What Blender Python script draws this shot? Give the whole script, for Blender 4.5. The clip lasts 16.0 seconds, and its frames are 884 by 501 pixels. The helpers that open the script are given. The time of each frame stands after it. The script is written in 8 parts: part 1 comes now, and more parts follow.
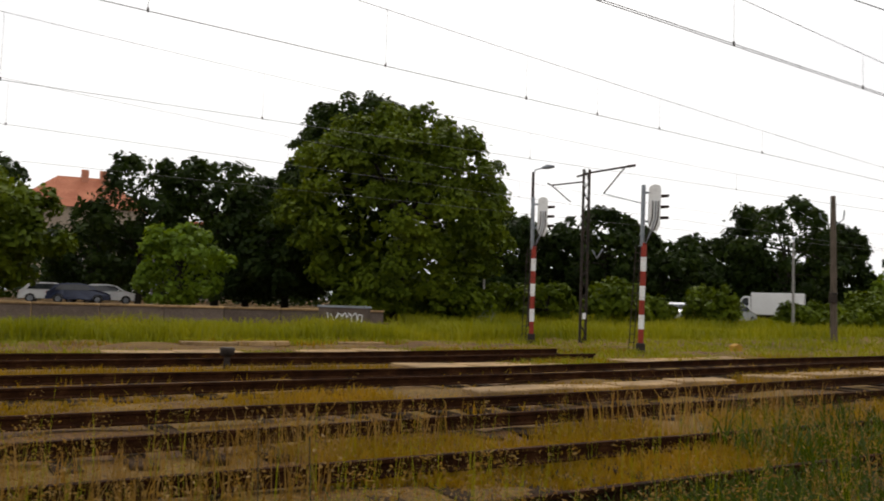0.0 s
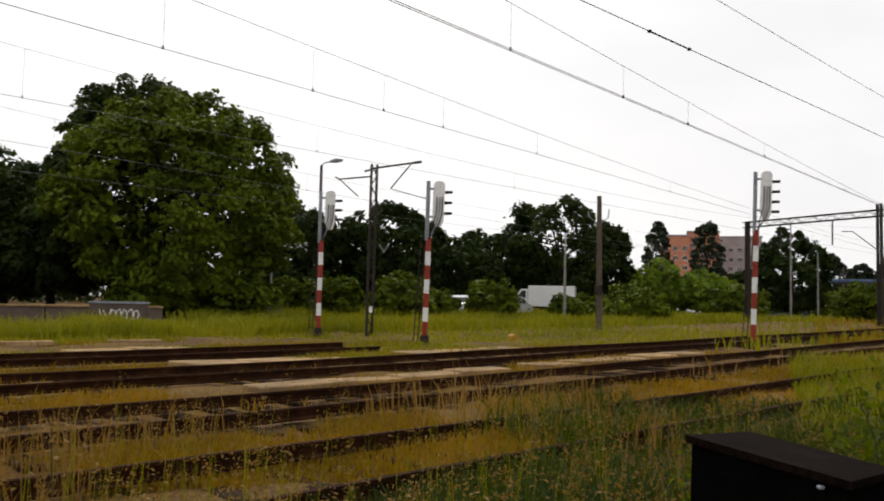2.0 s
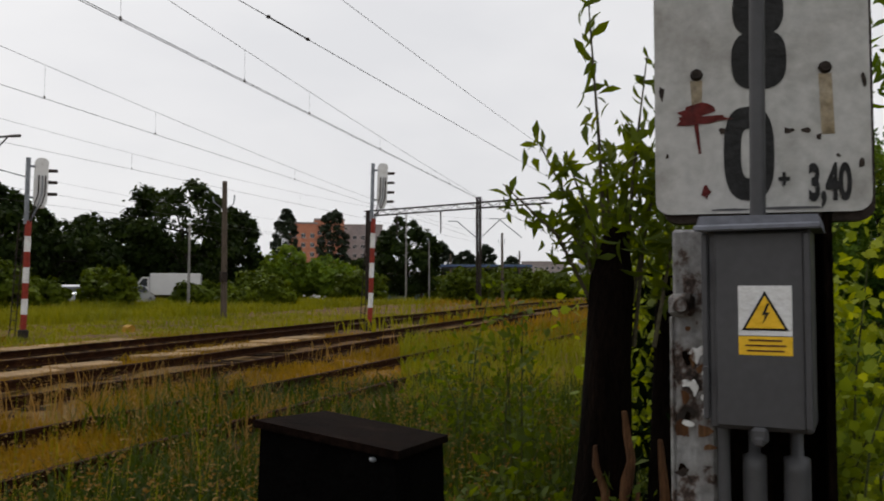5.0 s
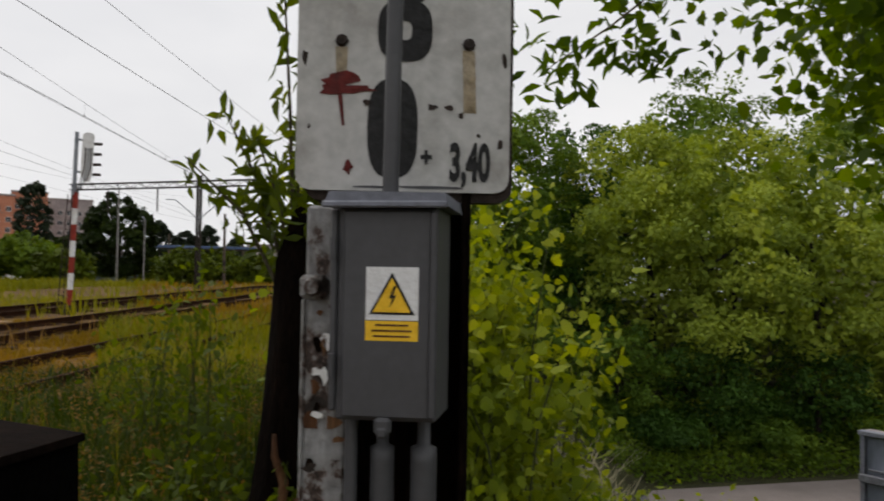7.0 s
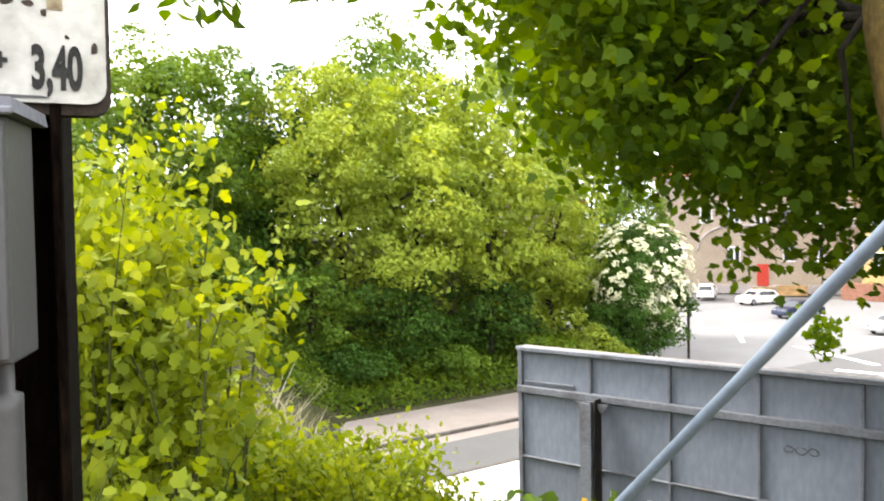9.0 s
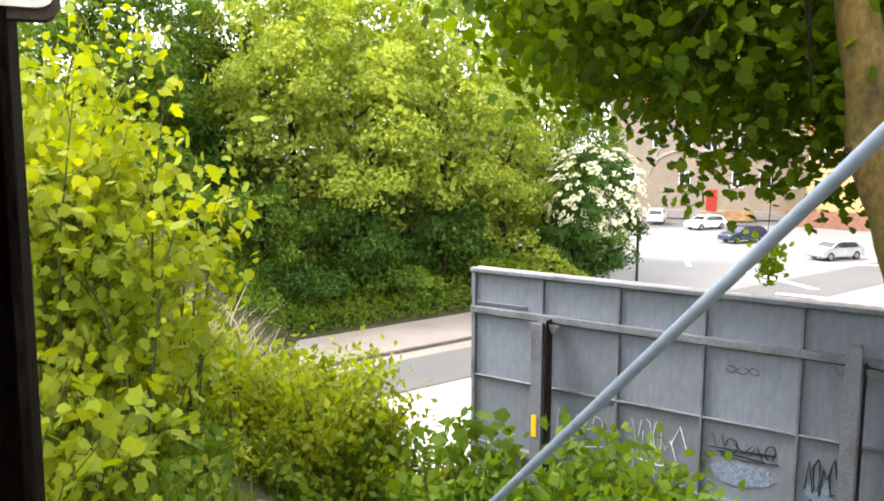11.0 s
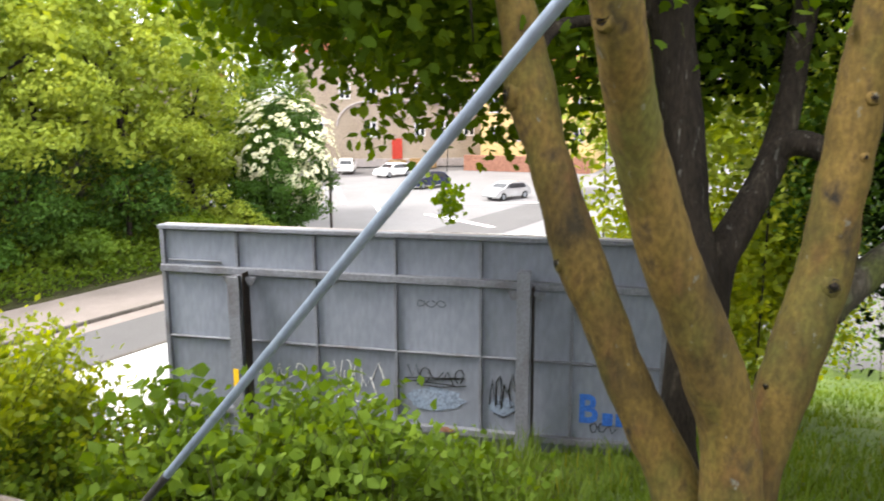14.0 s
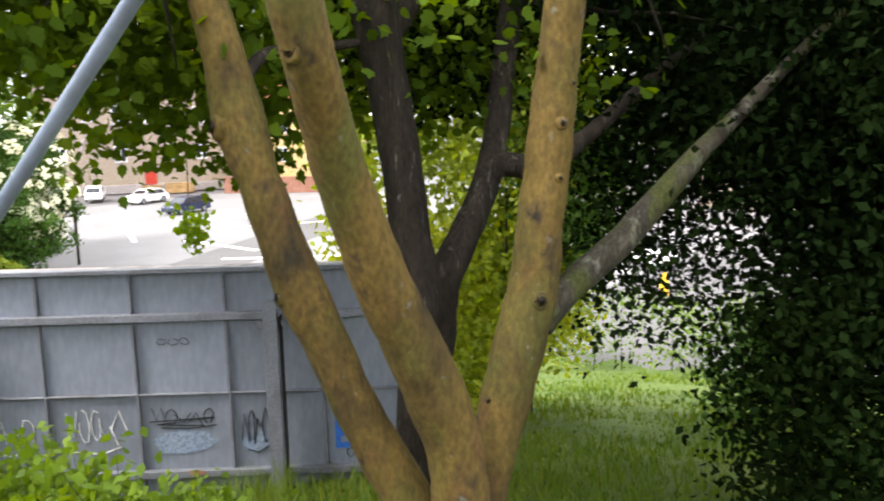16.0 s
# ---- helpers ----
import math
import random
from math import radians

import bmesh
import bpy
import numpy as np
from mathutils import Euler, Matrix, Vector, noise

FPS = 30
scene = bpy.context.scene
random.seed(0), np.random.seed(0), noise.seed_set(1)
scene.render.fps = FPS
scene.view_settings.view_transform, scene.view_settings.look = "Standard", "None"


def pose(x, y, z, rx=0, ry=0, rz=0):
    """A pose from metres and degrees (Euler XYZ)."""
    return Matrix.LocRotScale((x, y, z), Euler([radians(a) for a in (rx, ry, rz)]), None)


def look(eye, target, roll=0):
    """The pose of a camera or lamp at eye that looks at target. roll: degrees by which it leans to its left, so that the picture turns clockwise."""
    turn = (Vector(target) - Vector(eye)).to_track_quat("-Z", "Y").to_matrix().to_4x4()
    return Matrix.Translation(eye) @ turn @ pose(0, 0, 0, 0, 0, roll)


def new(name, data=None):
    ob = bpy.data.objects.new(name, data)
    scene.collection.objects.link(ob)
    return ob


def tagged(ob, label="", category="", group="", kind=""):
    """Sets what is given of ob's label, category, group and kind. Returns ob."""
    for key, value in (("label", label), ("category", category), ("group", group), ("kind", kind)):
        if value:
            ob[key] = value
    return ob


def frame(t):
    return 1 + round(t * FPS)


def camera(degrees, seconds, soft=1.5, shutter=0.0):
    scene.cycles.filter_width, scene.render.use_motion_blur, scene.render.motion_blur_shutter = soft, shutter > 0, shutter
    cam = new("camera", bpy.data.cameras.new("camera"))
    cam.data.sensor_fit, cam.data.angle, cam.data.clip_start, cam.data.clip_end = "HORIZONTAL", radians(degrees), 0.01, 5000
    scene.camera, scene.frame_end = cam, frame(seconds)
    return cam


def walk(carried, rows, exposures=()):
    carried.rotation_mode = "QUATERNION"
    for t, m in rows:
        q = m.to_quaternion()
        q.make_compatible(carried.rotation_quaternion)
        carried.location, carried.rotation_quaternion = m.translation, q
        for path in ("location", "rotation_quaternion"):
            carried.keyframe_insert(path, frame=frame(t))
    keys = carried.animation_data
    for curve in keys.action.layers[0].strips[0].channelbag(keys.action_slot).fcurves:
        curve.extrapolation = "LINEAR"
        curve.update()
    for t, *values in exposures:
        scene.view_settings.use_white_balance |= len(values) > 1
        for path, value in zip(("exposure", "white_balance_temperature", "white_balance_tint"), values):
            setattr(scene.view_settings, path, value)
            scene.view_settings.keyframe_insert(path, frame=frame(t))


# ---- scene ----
cam = camera(55.7, 16.0, soft=1.8, shutter=0.3)

PATH = [
    (0, (-0.214, 0.273, 1.662), (0.063, 2.25, 1.786), 1.8),
    (0.5, (-0.165, 0.351, 1.655), (0.241, 2.305, 1.776), 1.3),
    (1, (-0.133, 0.276, 1.657), (0.369, 2.207, 1.796), 1.5),
    (1.5, (-0.13, 0.274, 1.665), (0.488, 2.172, 1.793), 1.4),
    (2, (-0.127, 0.263, 1.662), (0.631, 2.109, 1.785), 1.3),
    (2.5, (-0.091, 0.289, 1.654), (0.776, 2.088, 1.761), 1.3),
    (3, (-0.025, 0.322, 1.643), (1.013, 2.03, 1.738), 1.4),
    (3.5, (0.009, 0.333, 1.636), (1.196, 1.942, 1.674), 0.9),
    (4, (0.015, 0.31, 1.64), (1.289, 1.85, 1.728), 0.8),
    (4.2, (-0.004, 0.261, 1.647), (1.313, 1.763, 1.735), 0.2),
    (6.3, (0.241, 0.212, 1.658), (1.922, 1.289, 1.779), 1.3),
    (6.5, (0.253, 0.203, 1.656), (1.972, 1.221, 1.759), 0.9),
    (7, (0.307, 0.170, 1.650), (2.132, 0.985, 1.720), 0.9),
    (7.5, (0.350, 0.125, 1.646), (2.240, 0.778, 1.696), 1.0),
    (8, (0.383, 0.059, 1.642), (2.322, 0.549, 1.666), 1.1),
    (8.5, (0.418, 0.033, 1.615), (2.390, 0.362, 1.603), 0.6),
    (9, (0.422, 0.055, 1.607), (2.417, 0.169, 1.539), -0.9),
    (9.5, (0.420, 0.092, 1.600), (2.415, 0.123, 1.466), -0.9),
    (9.7, (0.422, 0.097, 1.598), (2.415, 0.122, 1.444), -0.9),
    (11.8, (0.444, 0.071, 1.608), (2.413, 0.005, 1.267), 1.3),
    (12, (0.403, 0.075, 1.602), (2.371, -0.057, 1.269), 1.8),
    (12.5, (0.429, 0.061, 1.581), (2.381, -0.209, 1.238), 1.7),
    (13, (0.435, 0.056, 1.575), (2.367, -0.324, 1.223), 1.4),
    (13.5, (0.431, 0.066, 1.568), (2.333, -0.407, 1.170), 1.2),
    (14, (0.396, 0.062, 1.569), (2.234, -0.634, 1.200), -0.3),
    (14.5, (0.383, -0.016, 1.583), (2.176, -0.833, 1.244), -0.5),
    (15.0, (0.292, -0.101, 1.617), (2.046, -0.996, 1.265), -0.4),
    (15.5, (0.381, -0.204, 1.611), (2.076, -1.209, 1.274), -0.6),
    (16, (0.356, -0.196, 1.616), (1.938, -1.372, 1.283), -1.2),
]
EXPOSURES = [(0.0, 0.40, 6750, 10), (3.5, 0.15, 6600, 10), (4.0, 0.08, 6550, 10), (6.5, 0.0, 6550, 10), (7.0, 0.1, 6600, 10), (7.5, 0.35, 6600, 9), (8.0, 1.15, 6500, 9),
             (8.5, 1.75, 6600, 8), (9.0, 2.4, 6700, 8), (9.5, 2.45, 6700, 8), (12.0, 2.5, 6700, 9), (14.5, 2.35, 6650, 10), (16.0, 2.4, 6600, 10)]
walk(cam, [(t, look(eye, aim, roll)) for t, eye, aim, roll in PATH], EXPOSURES)

# ---- world and sun ----
world = bpy.data.worlds.new("overcast_sky")
scene.world = world
world.use_nodes = True
wn, wl = world.node_tree.nodes, world.node_tree.links
wn.clear()
w_out = wn.new("ShaderNodeOutputWorld")
w_bg = wn.new("ShaderNodeBackground")
w_sky = wn.new("ShaderNodeTexSky")
w_sky.sky_type, w_sky.sun_disc = "NISHITA", False
w_sky.sun_elevation, w_sky.sun_rotation = radians(52), radians(12)
w_sky.dust_density, w_sky.air_density = 6.0, 1.0
w_hsv = wn.new("ShaderNodeHueSaturation")
w_hsv.inputs["Saturation"].default_value = 0.25
w_hsv.inputs["Value"].default_value = 0.10
w_cloud = wn.new("ShaderNodeTexNoise")
w_cloud.inputs["Scale"].default_value = 2.2
w_cloud.inputs["Detail"].default_value = 5.0
w_co = wn.new("ShaderNodeTexCoord")
w_map = wn.new("ShaderNodeMapping")
w_map.inputs["Scale"].default_value = (1.0, 1.0, 2.6)
w_ramp = wn.new("ShaderNodeValToRGB")
w_ramp.color_ramp.elements[0].position, w_ramp.color_ramp.elements[0].color = 0.3, (0.80, 0.81, 0.845, 1)
w_ramp.color_ramp.elements[1].position, w_ramp.color_ramp.elements[1].color = 0.7, (0.97, 0.97, 0.985, 1)
w_mix = wn.new("ShaderNodeMix")
w_mix.data_type = "RGBA"
w_mix.inputs[0].default_value = 0.85
wl.new(w_sky.outputs[0], w_hsv.inputs["Color"])
wl.new(w_co.outputs["Generated"], w_map.inputs["Vector"])
wl.new(w_map.outputs[0], w_cloud.inputs["Vector"])
wl.new(w_cloud.outputs[0], w_ramp.inputs[0])
wl.new(w_hsv.outputs[0], w_mix.inputs[6])
wl.new(w_ramp.outputs[0], w_mix.inputs[7])
wl.new(w_mix.outputs[2], w_bg.inputs["Color"])
w_bg.inputs["Strength"].default_value = 0.95
wl.new(w_bg.outputs[0], w_out.inputs["Surface"])

sun_data = bpy.data.lights.new("sun", "SUN")
sun_data.energy, sun_data.angle, sun_data.color = 1.1, radians(18), (1.0, 0.95, 0.86)
sun = new("sun", sun_data)
sun_az, sun_el = radians(12), radians(52)
sun.matrix_world = look((0, 0, 60), (-math.sin(sun_az) * math.cos(sun_el), -math.cos(sun_az) * math.cos(sun_el), 60 - math.sin(sun_el)))

# ---- materials ----
def mat_base(name, rough=0.8, metal=0.0, spec=0.3):
    m = bpy.data.materials.new(name)
    m.use_nodes = True
    b = m.node_tree.nodes["Principled BSDF"]
    b.inputs["Roughness"].default_value = rough
    b.inputs["Metallic"].default_value = metal
    b.inputs["Specular IOR Level"].default_value = spec
    return m, m.node_tree.nodes, m.node_tree.links, b


def ramp(nodes, stops):
    r = nodes.new("ShaderNodeValToRGB")
    e = r.color_ramp.elements
    while len(e) < len(stops):
        e.new(0.5)
    for el, (p, c) in zip(e, stops):
        el.position, el.color = p, (*c, 1)
    return r


def noisy(name, stops, scale=3.0, fine=40.0, rough=0.85, metal=0.0, spec=0.25, bump=0.3, dist=0.02, fine_amount=0.35, per_object=0.0, stretch=(1, 1, 1), patches=()):
    """A surface of two scales: broad stains over the ramp, fine grain in value and relief."""
    m, n, l, b = mat_base(name, rough, metal, spec)
    co = n.new("ShaderNodeTexCoord")
    mp = n.new("ShaderNodeMapping")
    mp.inputs["Scale"].default_value = stretch
    l.new(co.outputs["Object"], mp.inputs["Vector"])
    t1 = n.new("ShaderNodeTexNoise")
    t1.inputs["Scale"].default_value, t1.inputs["Detail"].default_value, t1.inputs["Roughness"].default_value = scale, 6, 0.65
    t2 = n.new("ShaderNodeTexNoise")
    t2.inputs["Scale"].default_value, t2.inputs["Detail"].default_value = fine, 4
    l.new(mp.outputs[0], t1.inputs["Vector"])
    l.new(mp.outputs[0], t2.inputs["Vector"])
    r = ramp(n, stops)
    l.new(t1.outputs[0], r.inputs[0])
    colour = r.outputs[0]
    for tint, size, lo, hi in patches:
        t3 = n.new("ShaderNodeTexNoise")
        t3.inputs["Scale"].default_value, t3.inputs["Detail"].default_value, t3.inputs["Roughness"].default_value = size, 5, 0.6
        l.new(mp.outputs[0], t3.inputs["Vector"])
        m3 = n.new("ShaderNodeMapRange")
        m3.inputs["From Min"].default_value, m3.inputs["From Max"].default_value = lo, hi
        l.new(t3.outputs[0], m3.inputs[0])
        mix = n.new("ShaderNodeMixRGB")
        mix.inputs["Color2"].default_value = (*tint, 1)
        l.new(m3.outputs[0], mix.inputs["Fac"])
        l.new(colour, mix.inputs["Color1"])
        colour = mix.outputs[0]
    mr = n.new("ShaderNodeMapRange")
    mr.inputs["From Min"].default_value, mr.inputs["From Max"].default_value = 0.3, 0.7
    mr.inputs["To Min"].default_value, mr.inputs["To Max"].default_value = 1 - fine_amount, 1 + fine_amount
    l.new(t2.outputs[0], mr.inputs[0])
    hs = n.new("ShaderNodeHueSaturation")
    l.new(colour, hs.inputs["Color"])
    if per_object:
        oi = n.new("ShaderNodeObjectInfo")
        m2 = n.new("ShaderNodeMapRange")
        m2.inputs["To Min"].default_value, m2.inputs["To Max"].default_value = 1 - per_object, 1 + per_object
        l.new(oi.outputs["Random"], m2.inputs[0])
        mu = n.new("ShaderNodeMath")
        mu.operation = "MULTIPLY"
        l.new(mr.outputs[0], mu.inputs[0])
        l.new(m2.outputs[0], mu.inputs[1])
        l.new(mu.outputs[0], hs.inputs["Value"])
    else:
        l.new(mr.outputs[0], hs.inputs["Value"])
    l.new(hs.outputs[0], b.inputs["Base Color"])
    bp = n.new("ShaderNodeBump")
    bp.inputs["Strength"].default_value, bp.inputs["Distance"].default_value = bump, dist
    l.new(t2.outputs[0], bp.inputs["Height"])
    l.new(bp.outputs[0], b.inputs["Normal"])
    return m


def leafy(name, dark, mid, light, trans=0.35, rough=0.6, spec=0.16, broad=0.35):
    """Foliage: every leaf varies by itself and with a broad drift over the crown; light passes through in part."""
    m, n, l, b = mat_base(name, rough, 0, spec)
    geo = n.new("ShaderNodeNewGeometry")
    r = ramp(n, [(0.0, dark), (0.5, mid), (1.0, light)])
    nz = n.new("ShaderNodeTexNoise")
    nz.inputs["Scale"].default_value, nz.inputs["Detail"].default_value = broad, 2
    co = n.new("ShaderNodeTexCoord")
    l.new(co.outputs["Object"], nz.inputs["Vector"])
    mx = n.new("ShaderNodeMath")
    mx.operation = "MULTIPLY_ADD"
    mx.inputs[1].default_value, mx.inputs[2].default_value = 0.26, 0.12
    l.new(geo.outputs["Random Per Island"], mx.inputs[0])
    ad = n.new("ShaderNodeMath")
    ad.operation = "MULTIPLY_ADD"
    ad.inputs[1].default_value = 1.3
    l.new(nz.outputs[0], ad.inputs[0])
    sb = n.new("ShaderNodeMath")
    sb.operation = "SUBTRACT"
    sb.inputs[1].default_value = 0.4
    l.new(mx.outputs[0], sb.inputs[0])
    l.new(sb.outputs[0], ad.inputs[2])
    l.new(ad.outputs[0], r.inputs[0])
    l.new(r.outputs[0], b.inputs["Base Color"])
    tr = n.new("ShaderNodeBsdfTranslucent")
    hs = n.new("ShaderNodeHueSaturation")
    hs.inputs["Hue"].default_value, hs.inputs["Saturation"].default_value, hs.inputs["Value"].default_value = 0.485, 1.15, 1.35
    l.new(r.outputs[0], hs.inputs["Color"])
    l.new(hs.outputs[0], tr.inputs["Color"])
    mix = n.new("ShaderNodeMixShader")
    mix.inputs[0].default_value = trans
    l.new(b.outputs[0], mix.inputs[1])
    l.new(tr.outputs[0], mix.inputs[2])
    l.new(mix.outputs[0], n["Material Output"].inputs["Surface"])
    return m


M = {}
M["ballast"] = noisy("weedy_ballast", [(0.25, (0.03166, 0.01369, 0.003637)), (0.45, (0.08849, 0.04177, 0.009094)), (0.55, (0.1072, 0.0612, 0.008183)), (0.75, (0.177, 0.08995, 0.02183))], 0.5, 22, 0.95, bump=0.8, dist=0.04, fine_amount=0.6)
M["soil"] = noisy("slope_soil", [(0.3, (0.0195, 0.01716, 0.0078)), (0.55, (0.039, 0.0429, 0.01248)), (0.75, (0.0702, 0.0546, 0.0273))], 0.9, 25, 0.95, bump=0.8, dist=0.04, fine_amount=0.5)
M["lawn"] = noisy("mown_lawn_ground", [(0.3, (0.03717, 0.0669, 0.01041)), (0.55, (0.07433, 0.1115, 0.01858)), (0.75, (0.1264, 0.1264, 0.03717))], 0.6, 30, 0.95, bump=0.6, dist=0.03, fine_amount=0.4)
M["asphalt"] = noisy("worn_asphalt", [(0.3, (0.09396, 0.09048, 0.09309)), (0.6, (0.1166, 0.1122, 0.1148)), (0.8, (0.1392, 0.1348, 0.1348))], 0.15, 30, 0.85, bump=0.3, dist=0.01, fine_amount=0.15)
M["asphalt_pale"] = noisy("pale_junction_asphalt", [(0.3, (0.1588, 0.1553, 0.1588)), (0.6, (0.195, 0.1893, 0.195)), (0.8, (0.2311, 0.224, 0.224))], 0.15, 30, 0.85, bump=0.3, dist=0.01, fine_amount=0.15)
M["paving"] = noisy("concrete_paving", [(0.3, (0.1938, 0.1647, 0.1507)), (0.6, (0.2454, 0.2104, 0.1966)), (0.8, (0.2906, 0.2501, 0.2359))], 0.5, 18, 0.9, bump=0.3, dist=0.01, fine_amount=0.12)
# Kerb concrete darkened so its street face draws the shadow line.
M["kerb"] = noisy("kerb_shadow_concrete", [(0.3, (0.07, 0.062, 0.055)), (0.7, (0.125, 0.112, 0.098))], 1.5, 25, 0.9, fine_amount=0.2, per_object=0.15)
M["paint_white"] = noisy("road_paint", [(0.3, (0.55, 0.55, 0.53)), (0.7, (0.8, 0.8, 0.78))], 2.0, 20, 0.7, fine_amount=0.1)
M["rust"] = noisy("rusty_rail_steel", [(0.3, (0.012, 0.0048, 0.0024)), (0.55, (0.033, 0.0132, 0.0054)), (0.8, (0.078, 0.033, 0.0132))], 4, 60, 0.9, 0.0, 0.06, fine_amount=0.4)
M["sleeper"] = noisy("tarred_sleeper", [(0.3, (0.0144, 0.008, 0.004)), (0.7, (0.052, 0.032, 0.0176))], 3, 40, 0.95, 0.0, 0.06, fine_amount=0.4, per_object=0.3, stretch=(1, 6, 1))
M["slab"] = noisy("old_concrete_slab", [(0.3, (0.1352, 0.08533, 0.03991)), (0.6, (0.3176, 0.2073, 0.09979)), (0.8, (0.4865, 0.3318, 0.1711))], 1.2, 30, 0.92, fine_amount=0.25, per_object=0.2)
M["wallconc"] = noisy("weathered_concrete_wall", [(0.3, (0.07, 0.052, 0.042)), (0.6, (0.15, 0.115, 0.092)), (0.8, (0.22, 0.17, 0.135))], 0.6, 20, 0.92, fine_amount=0.3, per_object=0.15)
M["red"] = noisy("red_mast_paint", [(0.3, (0.18, 0.022, 0.012)), (0.65, (0.30, 0.035, 0.02)), (0.85, (0.10, 0.03, 0.02))], 5, 50, 0.6, fine_amount=0.2)
M["white"] = noisy("white_mast_paint", [(0.25, (0.45, 0.43, 0.40)), (0.5, (0.74, 0.74, 0.73)), (0.8, (0.8, 0.8, 0.79))], 4, 40, 0.55, fine_amount=0.1)
M["galv"] = noisy("galvanised_steel", [(0.3, (0.15, 0.165, 0.1875)), (0.7, (0.285, 0.3075, 0.3375))], 6, 80, 0.5, 0.4, 0.5, fine_amount=0.15)
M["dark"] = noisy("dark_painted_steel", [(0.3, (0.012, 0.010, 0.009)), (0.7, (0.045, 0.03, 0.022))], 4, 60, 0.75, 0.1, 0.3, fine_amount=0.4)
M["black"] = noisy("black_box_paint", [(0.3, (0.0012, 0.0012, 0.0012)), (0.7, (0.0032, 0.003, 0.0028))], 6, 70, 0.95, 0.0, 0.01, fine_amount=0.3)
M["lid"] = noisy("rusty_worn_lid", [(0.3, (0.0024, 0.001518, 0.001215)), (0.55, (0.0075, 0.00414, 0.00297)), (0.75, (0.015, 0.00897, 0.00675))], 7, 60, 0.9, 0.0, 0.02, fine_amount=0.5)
M["wire"] = noisy("tarnished_wire", [(0.3, (0.09, 0.09, 0.095)), (0.7, (0.15, 0.15, 0.16))], 1, 20, 0.7, 0.2)
M["wood_pole"] = noisy("weathered_pole", [(0.3, (0.05, 0.038, 0.028)), (0.7, (0.14, 0.11, 0.085))], 3, 40, 0.9, stretch=(6, 6, 0.7))
M["concpole"] = noisy("concrete_pole", [(0.3, (0.16, 0.15, 0.14)), (0.7, (0.30, 0.29, 0.27))], 2, 40, 0.9)
M["bark"] = noisy("smooth_olive_bark", [(0.30, (0.016, 0.012, 0.006)), (0.42, (0.050, 0.033, 0.0085)), (0.54, (0.084, 0.056, 0.0125)), (0.70, (0.11, 0.070, 0.019))], 4.0, 48, 0.88, bump=0.6, dist=0.012, fine_amount=0.3, stretch=(0.8, 0.8, 0.5),
                  patches=[((0.058, 0.056, 0.011), 3.1, 0.46, 0.66), ((0.075, 0.038, 0.014), 5.3, 0.56, 0.74), ((0.014, 0.011, 0.008), 8.0, 0.57, 0.72), ((0.10, 0.10, 0.085), 19.0, 0.65, 0.72)])
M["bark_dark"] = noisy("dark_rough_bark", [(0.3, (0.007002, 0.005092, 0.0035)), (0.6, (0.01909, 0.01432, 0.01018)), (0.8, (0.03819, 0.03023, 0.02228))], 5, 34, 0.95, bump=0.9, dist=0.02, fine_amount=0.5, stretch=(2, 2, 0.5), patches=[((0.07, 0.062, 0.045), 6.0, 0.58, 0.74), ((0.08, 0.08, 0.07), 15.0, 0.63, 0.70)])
M["bark_grey"] = noisy("grey_lichened_bark", [(0.3, (0.0126, 0.0105, 0.0077)), (0.55, (0.035, 0.0301, 0.0217)), (0.75, (0.07, 0.0644, 0.0518))], 6, 45, 0.92, bump=0.8, dist=0.012, fine_amount=0.4, stretch=(1.5, 1.5, 0.6), patches=[((0.12, 0.12, 0.10), 8.0, 0.54, 0.64), ((0.035, 0.04, 0.010), 4.0, 0.50, 0.62)])
M["stump"] = noisy("near_black_brown", [(0.3, (0.00144, 0.00096, 0.000672)), (0.6, (0.00576, 0.00336, 0.00216)), (0.8, (0.0144, 0.00768, 0.00432))], 5, 40, 1.0, spec=0.05, bump=0.9, dist=0.02, fine_amount=0.5, stretch=(2, 2, 0.5))
M["broken"] = noisy("split_reddish_wood", [(0.3, (0.03864, 0.01559, 0.006804)), (0.55, (0.1094, 0.04961, 0.02041)), (0.8, (0.1932, 0.1134, 0.05443))], 5, 50, 0.9, bump=0.7, dist=0.01, fine_amount=0.4, stretch=(3, 3, 0.4))
M["twig"] = noisy("twig_bark", [(0.3, (0.03, 0.026, 0.015)), (0.7, (0.09, 0.075, 0.04))], 6, 50, 0.9)
M["board"] = noisy("grey_sheet_steel", [(0.25, (0.1458, 0.1593, 0.1997)), (0.5, (0.1885, 0.2075, 0.2608)), (0.75, (0.2205, 0.2408, 0.3016))], 1.3, 22, 0.55, 0.15, 0.35, bump=0.08, dist=0.006, fine_amount=0.09, per_object=0.09, stretch=(1, 1, 0.35))
M["board_frame"] = noisy("grey_frame_paint", [(0.25, (0.08188, 0.07472, 0.07876)), (0.5, (0.1575, 0.1657, 0.1969)), (0.8, (0.1952, 0.208, 0.247))], 2.2, 40, 0.6, 0.15, 0.35, bump=0.2, fine_amount=0.2)
M["postpaint"] = noisy("flaking_grey_paint", [(0.38, (0.016, 0.011, 0.008)), (0.42, (0.07, 0.045, 0.035)), (0.46, (0.20, 0.195, 0.19)), (0.6, (0.24, 0.24, 0.24)), (0.8, (0.33, 0.33, 0.33))], 16, 70, 0.6, 0.0, 0.3, bump=0.9, dist=0.008, fine_amount=0.25, stretch=(1, 1, 0.7))
M["boxgrey"] = noisy("grey_enamel", [(0.3, (0.04845, 0.04845, 0.05202)), (0.7, (0.06888, 0.06888, 0.07392))], 3, 60, 0.45, 0.0, 0.4, bump=0.1, dist=0.003, fine_amount=0.08)
